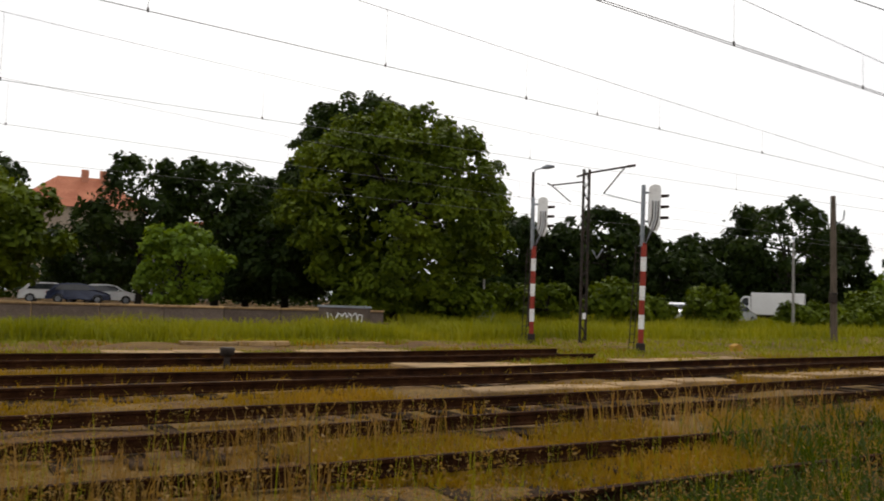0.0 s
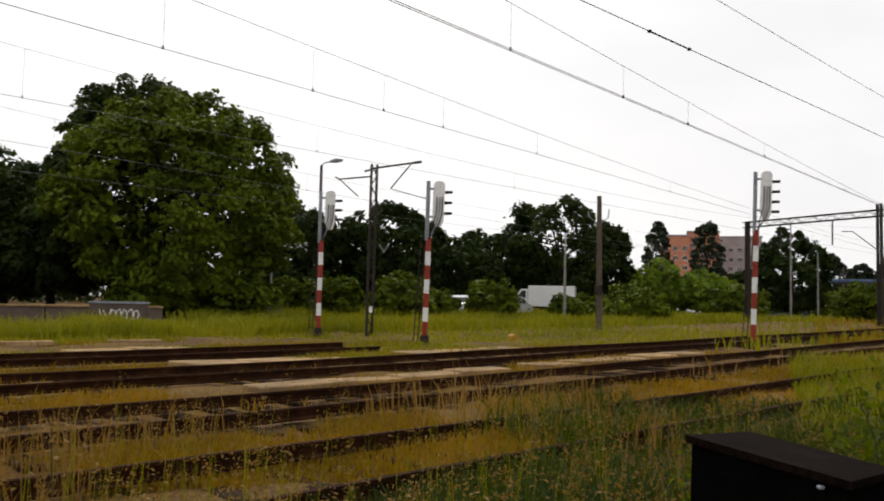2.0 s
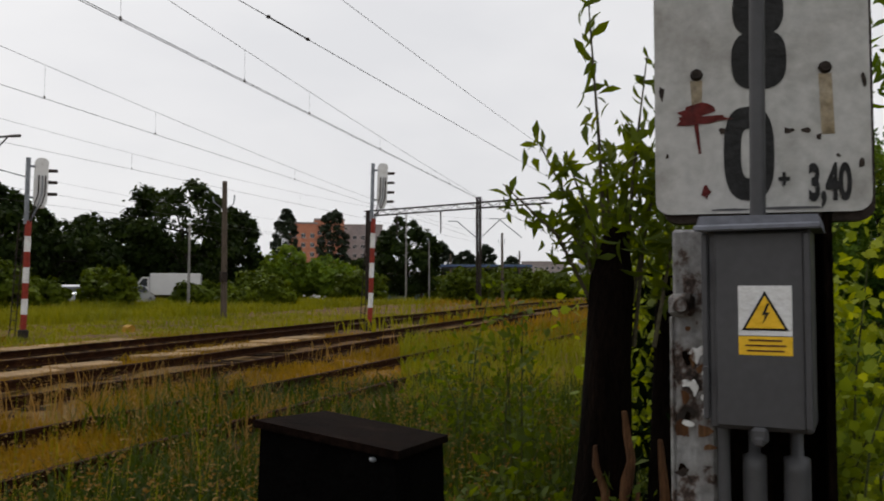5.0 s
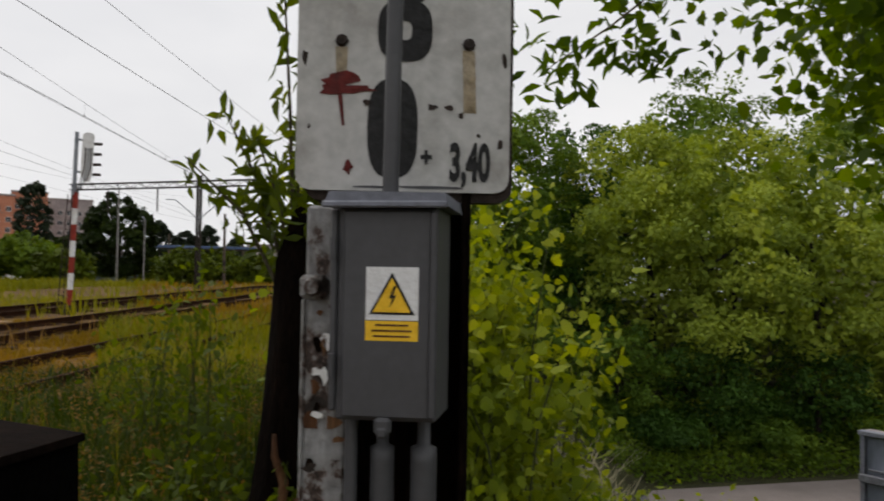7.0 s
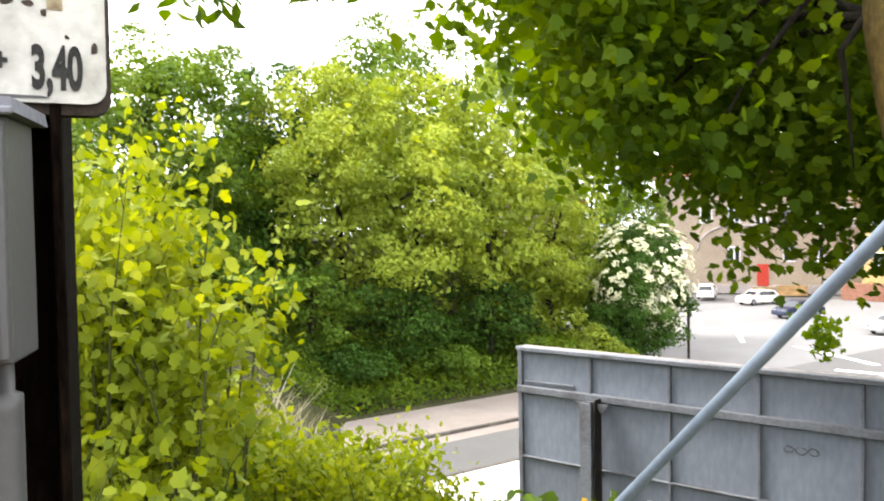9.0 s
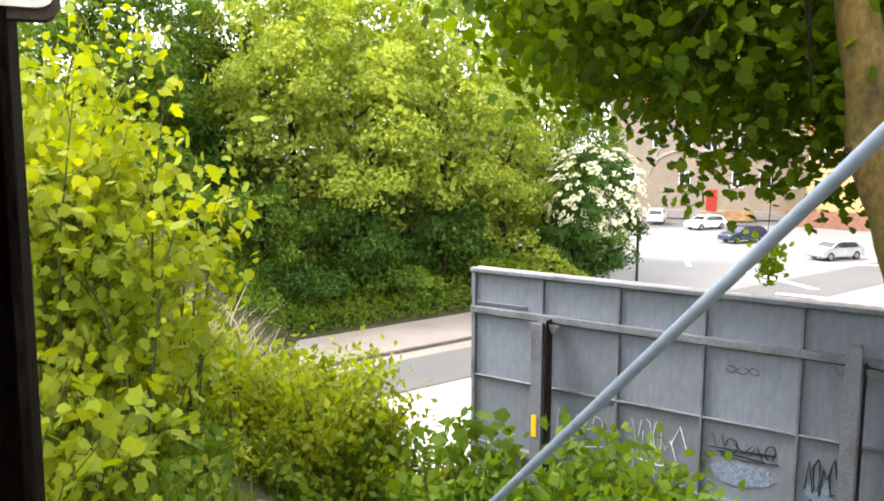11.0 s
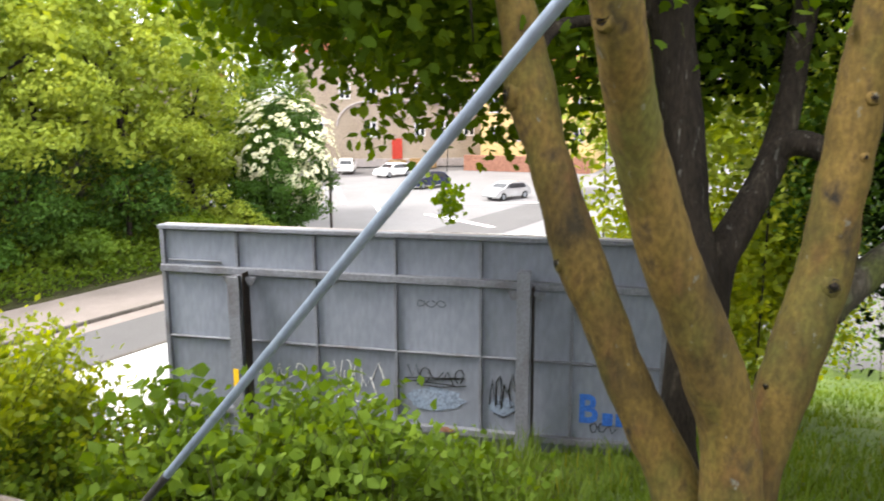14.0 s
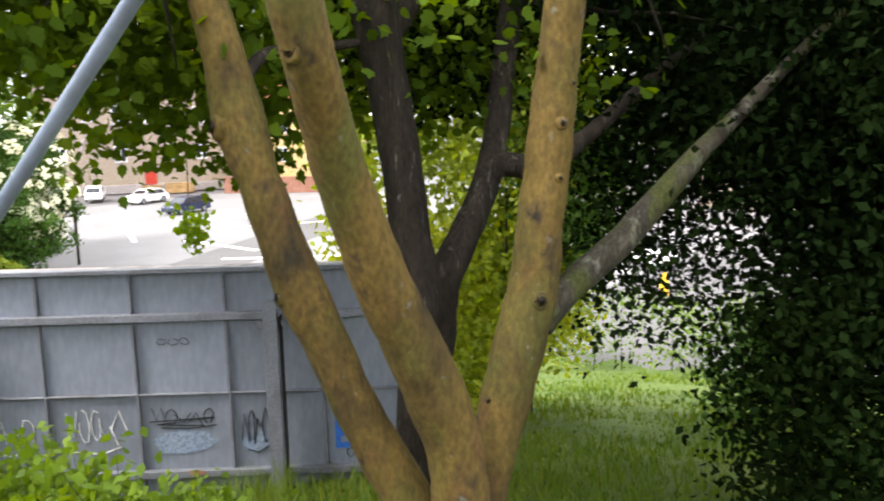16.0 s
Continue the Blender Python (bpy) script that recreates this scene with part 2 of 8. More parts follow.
M["signwhite"] = noisy("stained_sign_enamel", [(0.26, (0.13, 0.10, 0.075)), (0.36, (0.32, 0.31, 0.285)), (0.52, (0.45, 0.445, 0.425)), (0.8, (0.52, 0.515, 0.50))], 5.5, 40, 0.5, 0.0, 0.35, bump=0.15, dist=0.003, fine_amount=0.12)
M["ink"] = noisy("black_stencil_paint", [(0.3, (0.008, 0.008, 0.008)), (0.7, (0.02, 0.02, 0.02))], 5, 50, 0.6)
M["redstain"] = noisy("dark_red_paint_splash", [(0.3, (0.065, 0.0052, 0.0039)), (0.7, (0.13, 0.013, 0.00975))], 9, 50, 0.6)
M["ruststain"] = noisy("rust_streak", [(0.3, (0.24, 0.18, 0.10)), (0.7, (0.38, 0.33, 0.25))], 9, 50, 0.7)
M["marker"] = noisy("faded_ochre_paint", [(0.3, (0.24, 0.13, 0.015)), (0.7, (0.42, 0.24, 0.03))], 5, 30, 0.8, fine_amount=0.3)
M["yellow"] = noisy("yellow_sticker", [(0.3, (0.78, 0.46, 0.02)), (0.7, (0.85, 0.52, 0.03))], 9, 50, 0.5, fine_amount=0.05)
M["stwhite"] = noisy("white_sticker", [(0.3, (0.66, 0.66, 0.66)), (0.7, (0.78, 0.78, 0.78))], 9, 50, 0.5, fine_amount=0.05)
M["tube"] = noisy("blue_grey_tube_paint", [(0.25, (0.1053, 0.1357, 0.1872)), (0.6, (0.1509, 0.19, 0.2496)), (0.85, (0.1966, 0.2307, 0.2808))], 6, 50, 0.42, 0.1, 0.5, bump=0.15, dist=0.003, fine_amount=0.12)
M["rubber"] = noisy("black_rubber", [(0.3, (0.012, 0.012, 0.012)), (0.7, (0.03, 0.03, 0.03))], 5, 50, 0.8)
M["bluespray"] = noisy("pale_blue_spray", [(0.3, (0.175, 0.225, 0.315)), (0.7, (0.20, 0.24, 0.315))], 6, 40, 0.6)
M["blueletter"] = noisy("blue_spray_letter", [(0.3, (0.02, 0.10, 0.42)), (0.7, (0.04, 0.15, 0.5))], 6, 40, 0.6)
M["stone"] = noisy("flat_stone", [(0.3, (0.1248, 0.1014, 0.0858)), (0.7, (0.2574, 0.2184, 0.1872))], 4, 40, 0.9, bump=0.5, dist=0.01)
M["brick"] = noisy("orange_brick", [(0.3, (0.364, 0.145, 0.09)), (0.7, (0.56, 0.2465, 0.15))], 0.4, 8, 0.9)
M["rendergrey"] = noisy("grey_render", [(0.3, (0.26, 0.23, 0.23)), (0.7, (0.38, 0.34, 0.33))], 0.3, 8, 0.9)
M["beige"] = noisy("beige_render", [(0.3, (0.2652, 0.2106, 0.1638)), (0.7, (0.3588, 0.2964, 0.234))], 0.3, 8, 0.9)
M["ochre"] = noisy("ochre_render", [(0.3, (0.4368, 0.312, 0.1326)), (0.7, (0.5304, 0.39, 0.1872))], 0.3, 8, 0.9)
M["redwall"] = noisy("red_plinth", [(0.3, (0.2246, 0.103, 0.07098)), (0.7, (0.287, 0.1459, 0.1014))], 0.6, 10, 0.9)
M["rooftile"] = noisy("orange_roof_tile", [(0.3, (0.28, 0.09, 0.05)), (0.7, (0.42, 0.16, 0.09))], 0.5, 10, 0.9)
M["glassdark"] = noisy("window_glass", [(0.3, (0.012, 0.014, 0.018)), (0.7, (0.03, 0.034, 0.04))], 1, 5, 0.08, 0, 0.6, bump=0.0, fine_amount=0.1)
M["winframe"] = noisy("white_window_frame", [(0.3, (0.68, 0.68, 0.67)), (0.7, (0.8, 0.8, 0.79))], 2, 20, 0.5, fine_amount=0.05)
M["reddoor"] = noisy("red_door_paint", [(0.3, (0.34, 0.03, 0.02)), (0.7, (0.45, 0.05, 0.03))], 3, 20, 0.5)
M["carwhite"] = noisy("white_car_paint", [(0.3, (0.66, 0.66, 0.66)), (0.7, (0.76, 0.76, 0.76))], 1, 30, 0.22, 0, 0.6, bump=0.0, fine_amount=0.03)
M["carblue"] = noisy("dark_blue_car_paint", [(0.3, (0.012, 0.018, 0.05)), (0.7, (0.02, 0.03, 0.075))], 1, 30, 0.2, 0.2, 0.6, bump=0.0, fine_amount=0.05)
M["carsilver"] = noisy("silver_car_paint", [(0.3, (0.42, 0.43, 0.45)), (0.7, (0.55, 0.56, 0.58))], 1, 30, 0.25, 0.5, 0.6, bump=0.0, fine_amount=0.03)
M["teal"] = noisy("grey_green_sheet", [(0.3, (0.13, 0.17, 0.18)), (0.7, (0.2, 0.25, 0.26))], 0.8, 10, 0.6)
M["bluesheet"] = noisy("blue_roof_sheet", [(0.3, (0.05, 0.08, 0.16)), (0.7, (0.10, 0.14, 0.24))], 0.8, 10, 0.5)

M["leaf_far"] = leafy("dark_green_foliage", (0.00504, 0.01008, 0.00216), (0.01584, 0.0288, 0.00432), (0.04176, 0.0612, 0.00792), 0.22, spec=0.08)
M["leaf_big"] = leafy("mid_green_foliage", (0.01719, 0.03008, 0.002203), (0.06491, 0.09214, 0.004406), (0.1432, 0.1787, 0.008815), 0.18, spec=0.08)
M["leaf_light"] = leafy("light_green_foliage", (0.048, 0.08, 0.0064), (0.108, 0.17, 0.0112), (0.192, 0.26, 0.02), 0.32)
M["leaf_conifer"] = leafy("dark_poplar_foliage", (0.008, 0.014, 0.008), (0.018, 0.028, 0.013), (0.034, 0.05, 0.02), 0.15)
M["leaf_bank"] = leafy("yellow_green_foliage", (0.05749, 0.09516, 0.01682), (0.23, 0.295, 0.03786), (0.4407, 0.4948, 0.07572), 0.33)
M["leaf_bankdark"] = leafy("deep_green_foliage", (0.02359, 0.05335, 0.007488), (0.08845, 0.1556, 0.01498), (0.198, 0.2757, 0.02434), 0.28)
M["leaf_near"] = leafy("fresh_green_leaves", (0.05392, 0.0933, 0.01085), (0.2277, 0.2854, 0.02169), (0.4794, 0.4938, 0.05065), 0.42, broad=1.4)
M["leaf_canopy"] = leafy("maple_canopy_leaves", (0.0161, 0.0368, 0.004025), (0.0667, 0.1173, 0.008625), (0.1898, 0.2587, 0.01725), 0.56, spec=0.08, broad=0.8)
# Maple, shrub and sprout leaves with shade put into a near-black green.
M["leaf_shade"] = leafy("shade_dark_leaves", (0.00154, 0.0035, 0.00105), (0.00525, 0.0105, 0.0028), (0.0154, 0.0266, 0.0056), 0.08, 0.9, 0.01, 0.8)
M["leaf_lilac"] = leafy("lilac_green_leaves", (0.02691, 0.0583, 0.007176), (0.1032, 0.1704, 0.01615), (0.2332, 0.314, 0.03409), 0.40, broad=1.2)
M["leaf_sapling"] = leafy("sapling_leaves", (0.024, 0.039, 0.0055), (0.07, 0.1, 0.01), (0.15, 0.18, 0.022), 0.5, broad=1.5)
M["flower"] = leafy("cream_flower_heads", (0.525, 0.5075, 0.3038), (0.735, 0.719, 0.5063), (0.84, 0.8353, 0.6683), 0.12)
M["grass_dry"] = leafy("yellowed_trackside_grass", (0.08153, 0.06111, 0.005965), (0.2213, 0.1429, 0.01193), (0.3726, 0.2168, 0.03068), 0.3, spec=0.06, broad=0.5)
M["grass_green"] = leafy("rank_green_grass", (0.01054, 0.02265, 0.001487), (0.03041, 0.0515, 0.002379), (0.06486, 0.08492, 0.005353), 0.35, broad=0.35)
M["grass_mid"] = leafy("yellow_green_tall_grass", (0.0594, 0.07632, 0.003), (0.1782, 0.1855, 0.006), (0.3069, 0.2756, 0.0156), 0.3, broad=0.2)
M["grass_lawn"] = leafy("bright_lawn_grass", (0.04688, 0.08441, 0.009066), (0.08754, 0.1407, 0.01501), (0.1562, 0.1875, 0.03126), 0.35, broad=0.4)
M["straw"] = leafy("dry_grass_heads", (0.09945, 0.0644, 0.0144), (0.1989, 0.1242, 0.0324), (0.351, 0.2208, 0.0792), 0.3)
M["straw_pale"] = leafy("bleached_grass", (0.22, 0.20, 0.13), (0.36, 0.33, 0.23), (0.50, 0.46, 0.34), 0.3)
M["leaf_deep"] = leafy("blackish_green_foliage", (0.01518, 0.0378, 0.005265), (0.04174, 0.0945, 0.01053), (0.09488, 0.1785, 0.01755), 0.2)
M["greenstem"] = noisy("green_shoot_bark", [(0.3, (0.035, 0.045, 0.012)), (0.7, (0.09, 0.10, 0.03))], 6, 50, 0.8)
M["forecourt"] = noisy("pale_forecourt_concrete", [(0.3, (0.40, 0.395, 0.39)), (0.6, (0.47, 0.465, 0.46)), (0.8, (0.52, 0.515, 0.51))], 0.8, 20, 0.85, fine_amount=0.12)

# ---- main places of the yard: bearing, distance ----
SIG = {"A": (13.83, 29.65), "B": (20.92, 26.05), "C": (42.26, 29.1), "cat": (17.24, 30.5), "cat_h": 6.2, "pole": (32.73, 40.0), "pole_h": 6.3,
       "gA": (44.5, 49.09, 0), "gB": (46.0, 33.0, 0), "gH": 7.3}
LAMPS = [(13.75, 33.3, 6.5, 0, True), (30.5, 50.2, 5.0, 60, False), (10.75, 60.3, 7.0, 0, False), (-11.1, 50.3, 3.4, 180, False), (44.81, 75.3, 8.2, 60, False), (34.62, 120, 8.6, 120, False), (46.4, 90, 6.5, 60, False)]

STEMS = [
    ("stem", "bark", [(3.54, -2.46, -0.68), (3.64, -2.40, -0.34), (3.72, -2.30, -0.08), (3.81, -2.19, 0.21), (3.89, -2.11, 0.49), (3.97, -2.02, 0.76), (4.04, -1.95, 1.05), (4.11, -1.89, 1.32), (4.18, -1.85, 1.56), (4.22, -1.81, 1.86), (4.27, -1.77, 2.12), (4.31, -1.72, 2.49), (4.34, -1.71, 2.89)], [0.156, 0.130, 0.121, 0.112, 0.111, 0.127, 0.110, 0.104, 0.131, 0.103, 0.092, 0.083, 0.068]),
    ("stem", "bark", [(3.31, -2.49, -0.60), (3.32, -2.48, -0.23), (3.33, -2.46, 0.03), (3.35, -2.37, 0.31), (3.36, -2.24, 0.60), (3.35, -2.10, 0.87), (3.33, -1.99, 1.13), (3.29, -1.88, 1.37), (3.22, -1.78, 1.59), (3.12, -1.67, 1.81), (3.09, -1.61, 1.99), (3.07, -1.54, 2.20), (3.06, -1.50, 2.45)], [0.168, 0.144, 0.137, 0.145, 0.133, 0.126, 0.117, 0.111, 0.104, 0.098, 0.103, 0.096, 0.084]),
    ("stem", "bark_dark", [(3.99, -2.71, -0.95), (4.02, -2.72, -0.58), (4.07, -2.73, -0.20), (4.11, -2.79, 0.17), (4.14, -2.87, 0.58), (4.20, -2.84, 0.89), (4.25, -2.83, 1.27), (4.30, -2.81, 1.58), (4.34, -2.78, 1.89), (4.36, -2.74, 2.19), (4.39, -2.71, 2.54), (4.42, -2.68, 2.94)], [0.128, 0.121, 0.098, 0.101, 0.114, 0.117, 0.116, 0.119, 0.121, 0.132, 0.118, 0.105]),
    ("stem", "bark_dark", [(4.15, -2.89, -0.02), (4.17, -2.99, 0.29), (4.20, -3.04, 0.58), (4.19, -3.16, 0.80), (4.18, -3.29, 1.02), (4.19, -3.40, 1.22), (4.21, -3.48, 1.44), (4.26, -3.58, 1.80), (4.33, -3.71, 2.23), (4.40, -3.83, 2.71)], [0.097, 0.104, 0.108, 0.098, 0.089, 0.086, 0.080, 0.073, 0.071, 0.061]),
    ("stem", "bark", [(3.44, -2.66, -0.72), (3.47, -2.73, -0.35), (3.47, -2.81, -0.10), (3.47, -2.91, 0.18), (3.45, -2.99, 0.46), (3.44, -3.07, 0.74), (3.43, -3.10, 1.03), (3.42, -3.14, 1.30), (3.40, -3.16, 1.58), (3.38, -3.18, 1.84), (3.36, -3.20, 2.10), (3.35, -3.24, 2.46), (3.34, -3.27, 2.80)], [0.159, 0.131, 0.125, 0.134, 0.136, 0.130, 0.120, 0.119, 0.115, 0.105, 0.101, 0.092, 0.078]),
    ("limb", "bark_grey", [(3.46, -3.11, 0.51), (3.43, -3.23, 0.62), (3.39, -3.40, 0.75), (3.34, -3.58, 0.88), (3.30, -3.78, 1.05), (3.28, -3.96, 1.19), (3.26, -4.18, 1.36), (3.22, -4.45, 1.55), (3.15, -4.87, 1.86), (3.05, -5.48, 2.28)], [0.095, 0.083, 0.081, 0.079, 0.074, 0.069, 0.057, 0.046, 0.038, 0.023]),
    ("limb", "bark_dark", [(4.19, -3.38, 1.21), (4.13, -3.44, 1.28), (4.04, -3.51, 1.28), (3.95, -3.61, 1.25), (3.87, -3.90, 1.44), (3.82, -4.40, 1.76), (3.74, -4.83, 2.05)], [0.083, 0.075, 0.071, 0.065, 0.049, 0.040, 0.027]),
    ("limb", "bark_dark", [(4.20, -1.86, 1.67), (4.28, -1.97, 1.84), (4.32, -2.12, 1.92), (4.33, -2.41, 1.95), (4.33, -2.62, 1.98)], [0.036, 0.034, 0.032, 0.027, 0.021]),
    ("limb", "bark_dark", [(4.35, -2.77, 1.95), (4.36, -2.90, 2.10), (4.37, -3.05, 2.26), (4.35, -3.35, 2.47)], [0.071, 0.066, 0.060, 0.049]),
]
KNOTS = [((3.079, -1.574, 1.838), 0.036, (-0.35, 0.93, 0.14)), ((3.127, -1.646, 1.702), 0.026, (-0.50, 0.86, 0.15)), ((3.320, -3.006, 0.671), 0.036, (-0.95, 0.27, 0.16)), ((3.977, -1.900, 0.746), 0.030, (0.09, 0.99, 0.08)), ((4.183, -1.720, 1.562), 0.045, (0.09, 0.99, 0.08)), ((3.316, -2.030, 0.794), 0.018, (-0.32, 0.94, 0.14)), ((3.291, -3.124, 1.541), 0.022, (-0.94, 0.31, 0.16)), ((3.279, -3.180, 1.729), 0.016, (-0.99, -0.07, 0.13)), ((3.450, -2.768, 0.169), 0.018, (-0.16, 0.98, 0.12)), ((3.301, -3.117, 1.272), 0.015, (-0.98, 0.13, 0.15))]
BOX = {'L': (1.50, 2.297, 1.287), 'N': (1.585, 1.785, 1.25), 'R': (2.08, 2.06, 1.20)}

# ---- building helpers ----
class Geo:
    """Collects faces for one mesh part."""

    def __init__(self):
        self.v, self.f, self.s = [], [], []

    def add(self, verts, faces, smooth=False, m=None):
        k = len(self.v)
        self.v += [tuple(m @ Vector(p)) if m else tuple(p) for p in verts]
        self.f += [tuple(i + k for i in face) for face in faces]
        self.s += [smooth] * len(faces)
        return self

    def box(self, c, size, bevel=0.0, m=None):
        hx, hy, hz = size[0] / 2, size[1] / 2, size[2] / 2
        b = min(bevel, 0.45 * min(size))
        if b <= 0:
            vs = [(c[0] + sx * hx, c[1] + sy * hy, c[2] + sz * hz) for sx in (-1, 1) for sy in (-1, 1) for sz in (-1, 1)]
            return self.add(vs, [(0, 1, 3, 2), (4, 6, 7, 5), (0, 4, 5, 1), (2, 3, 7, 6), (0, 2, 6, 4), (1, 5, 7, 3)], False, m)
        bm = bmesh.new()
        bmesh.ops.create_cube(bm, size=1, matrix=Matrix.Translation(c) @ Matrix.Diagonal((*size, 1)))
        bmesh.ops.bevel(bm, geom=bm.edges[:], offset=b, segments=1, affect="EDGES")
        bm.verts.index_update()
        self.add([p.co[:] for p in bm.verts], [[q.index for q in fc.verts] for fc in bm.faces], False, m)
        bm.free()
        return self

    def tube(self, pts, radii, sides=8, m=None, caps=True, wob=0.0, rng=None):
        pts = [Vector(p) for p in pts]
        if not hasattr(radii, "__len__"):
            radii = [radii] * len(pts)
        vs, fs = [], []
        side = None
        for i, p in enumerate(pts):
            d = (pts[min(i + 1, len(pts) - 1)] - pts[max(i - 1, 0)]).normalized()
            if side is None:
                side = d.cross(Vector((0, 0, 1)) if abs(d.z) < 0.9 else Vector((1, 0, 0))).normalized()
            else:
                side = (side - d * side.dot(d)).normalized()
            up = d.cross(side)
            for k in range(sides):
                a = 2 * math.pi * k / sides
                r = radii[i] * (1 + (rng.uniform(-wob, wob) if wob else 0))
                vs.append(p + side * (math.cos(a) * r) + up * (math.sin(a) * r))
        for i in range(len(pts) - 1):
            for k in range(sides):
                j = (k + 1) % sides
                fs.append((i * sides + k, i * sides + j, (i + 1) * sides + j, (i + 1) * sides + k))
        self.add(vs, fs, True, m)
        if caps:
            self.add(vs[:sides], [tuple(range(sides - 1, -1, -1))], False, m)
            self.add(vs[-sides:], [tuple(range(sides))], False, m)
        return self

    def prism(self, outline, y0, y1, m=None):
        """An outline in x and z, pushed from y0 to y1."""
        k = len(outline)
        vs = [(x, y0, z) for x, z in outline] + [(x, y1, z) for x, z in outline]
        fs = [tuple(range(k)), tuple(range(2 * k - 1, k - 1, -1))] + [(i, i + k, (i + 1) % k + k, (i + 1) % k) for i in range(k)]
        return self.add(vs, fs, False, m)

    def mesh(self, name, material):
        me = bpy.data.meshes.new(name)
        me.from_pydata(self.v, [], self.f)
        me.polygons.foreach_set("use_smooth", self.s)
        me.materials.append(material)
        me.update()
        return me


def part(name, geo, material=None, parent=None, label=""):
    ob = new(name, geo.mesh(name, material) if isinstance(geo, Geo) else geo)
    if parent:
        ob.parent = parent
    if label:
        ob["label"] = label
    return ob


def thing(name, m, label, category, group=""):
    ob = tagged(new(name), label, category, group)
    ob.empty_display_size = 0.1
    ob.matrix_world = m
    return ob


def array_mesh(name, verts, faces, material, smooth=False):
    verts, faces = np.asarray(verts, np.float32).reshape(-1, 3), np.asarray(faces, np.int32)
    me = bpy.data.meshes.new(name)
    me.vertices.add(len(verts))
    me.vertices.foreach_set("co", verts.ravel())
    k = faces.shape[1]
    me.loops.add(faces.size)
    me.loops.foreach_set("vertex_index", faces.ravel())
    me.polygons.add(len(faces))
    me.polygons.foreach_set("loop_start", np.arange(0, faces.size, k, dtype=np.int32))
    if smooth:
        me.polygons.foreach_set("use_smooth", np.ones(len(faces), bool))
    me.materials.append(material)
    me.update(calc_edges=True)
    return me


def unit(a):
    return a / np.maximum(np.linalg.norm(a, axis=-1, keepdims=True), 1e-9)


def leaf_arrays(rng, pos, size, up=0.6, width=0.62, droop=0.35, shaped=False, face=None):
    """One leaf at every place: a folded blade with a point, or a plain lozenge far off."""
    n = len(pos)
    size = np.broadcast_to(np.asarray(size, float), (n,)) * rng.uniform(0.65, 1.3, n)
    nrm = unit(rng.normal(size=(n, 3)) * (1 - up) + (np.array([0, 0, up]) if face is None else face * up))
    ax = rng.normal(size=(n, 3))
    ax[:, 2] -= droop
    ax = unit(ax - nrm * (ax * nrm).sum(1, keepdims=True))
    sd = np.cross(nrm, ax)
    L, W = size[:, None], (size * width)[:, None]
    if not shaped:
        v = np.stack([pos - ax * L * 0.5, pos + sd * W * 0.5 + nrm * L * 0.06, pos + ax * L * 0.5 - nrm * L * 0.1, pos - sd * W * 0.5 + nrm * L * 0.06], 1)
        return v.reshape(-1, 3), np.arange(4 * n).reshape(n, 4)
    if shaped == "maple":
        half = [(-0.36, 0.20), (-0.20, 0.44), (-0.02, 0.32), (0.18, 0.40), (0.30, 0.18)]
        ring = [(-0.42, 0.0)] + half + [(0.6, 0.0)] + [(a, -b) for a, b in reversed(half)]
        v = np.stack([pos + ax * L * a + sd * L * b * width * 1.5 + nrm * L * (0.05 - 0.22 * (a * a + b * b)) for a, b in ring] + [pos + nrm * L * 0.03], 1)
        q = np.array([[12, 2 * k, 2 * k + 1, (2 * k + 2) % 12] for k in range(6)])
        return v.reshape(-1, 3), (np.arange(n)[:, None, None] * 13 + q).reshape(-1, 4)
    base, tip = pos - ax * L * 0.5, pos + ax * L * 0.55 - nrm * L * 0.16
    mid = pos - nrm * L * 0.02
    l1, r1 = pos - ax * L * 0.12 + sd * W * 0.5 + nrm * L * 0.08, pos - ax * L * 0.12 - sd * W * 0.5 + nrm * L * 0.08
    l2, r2 = pos + ax * L * 0.2 + sd * W * 0.32 + nrm * L * 0.03, pos + ax * L * 0.2 - sd * W * 0.32 + nrm * L * 0.03
    v = np.stack([base, r1, r2, tip, l2, l1, mid], 1)
    q = np.array([[0, 1, 2, 6], [6, 2, 3, 4], [0, 6, 4, 5]])
    return v.reshape(-1, 3), (np.arange(n)[:, None, None] * 7 + q).reshape(-1, 4)


def clump_centres(rng, C, R, n, inner=0.35, lump=0.3, flat_bottom=0.0):
    d = unit(rng.normal(size=(n, 3)))
    if flat_bottom:
        d[:, 2] = np.where(d[:, 2] < -flat_bottom, d[:, 2] * 0.5, d[:, 2])
    seed = rng.uniform(0, 50, 3)
    bulge = np.array([noise.noise(Vector(q * 1.9 + seed)) for q in d]) * lump * 2 + np.array([noise.noise(Vector(q * 4.5 + seed)) for q in d]) * lump
    rad = (inner + (1 - inner) * rng.uniform(0, 1, n) ** 0.45) * (1 + bulge)
    return np.asarray(C) + d * rad[:, None] * np.asarray(R)


def around(rng, centres, per, spread, flat=0.6):
    p = centres[:, None] + np.clip(rng.normal(size=(len(centres), per, 3)), -1.9, 1.9) * (spread * np.array([1, 1, flat]))
    return p.reshape(-1, 3)


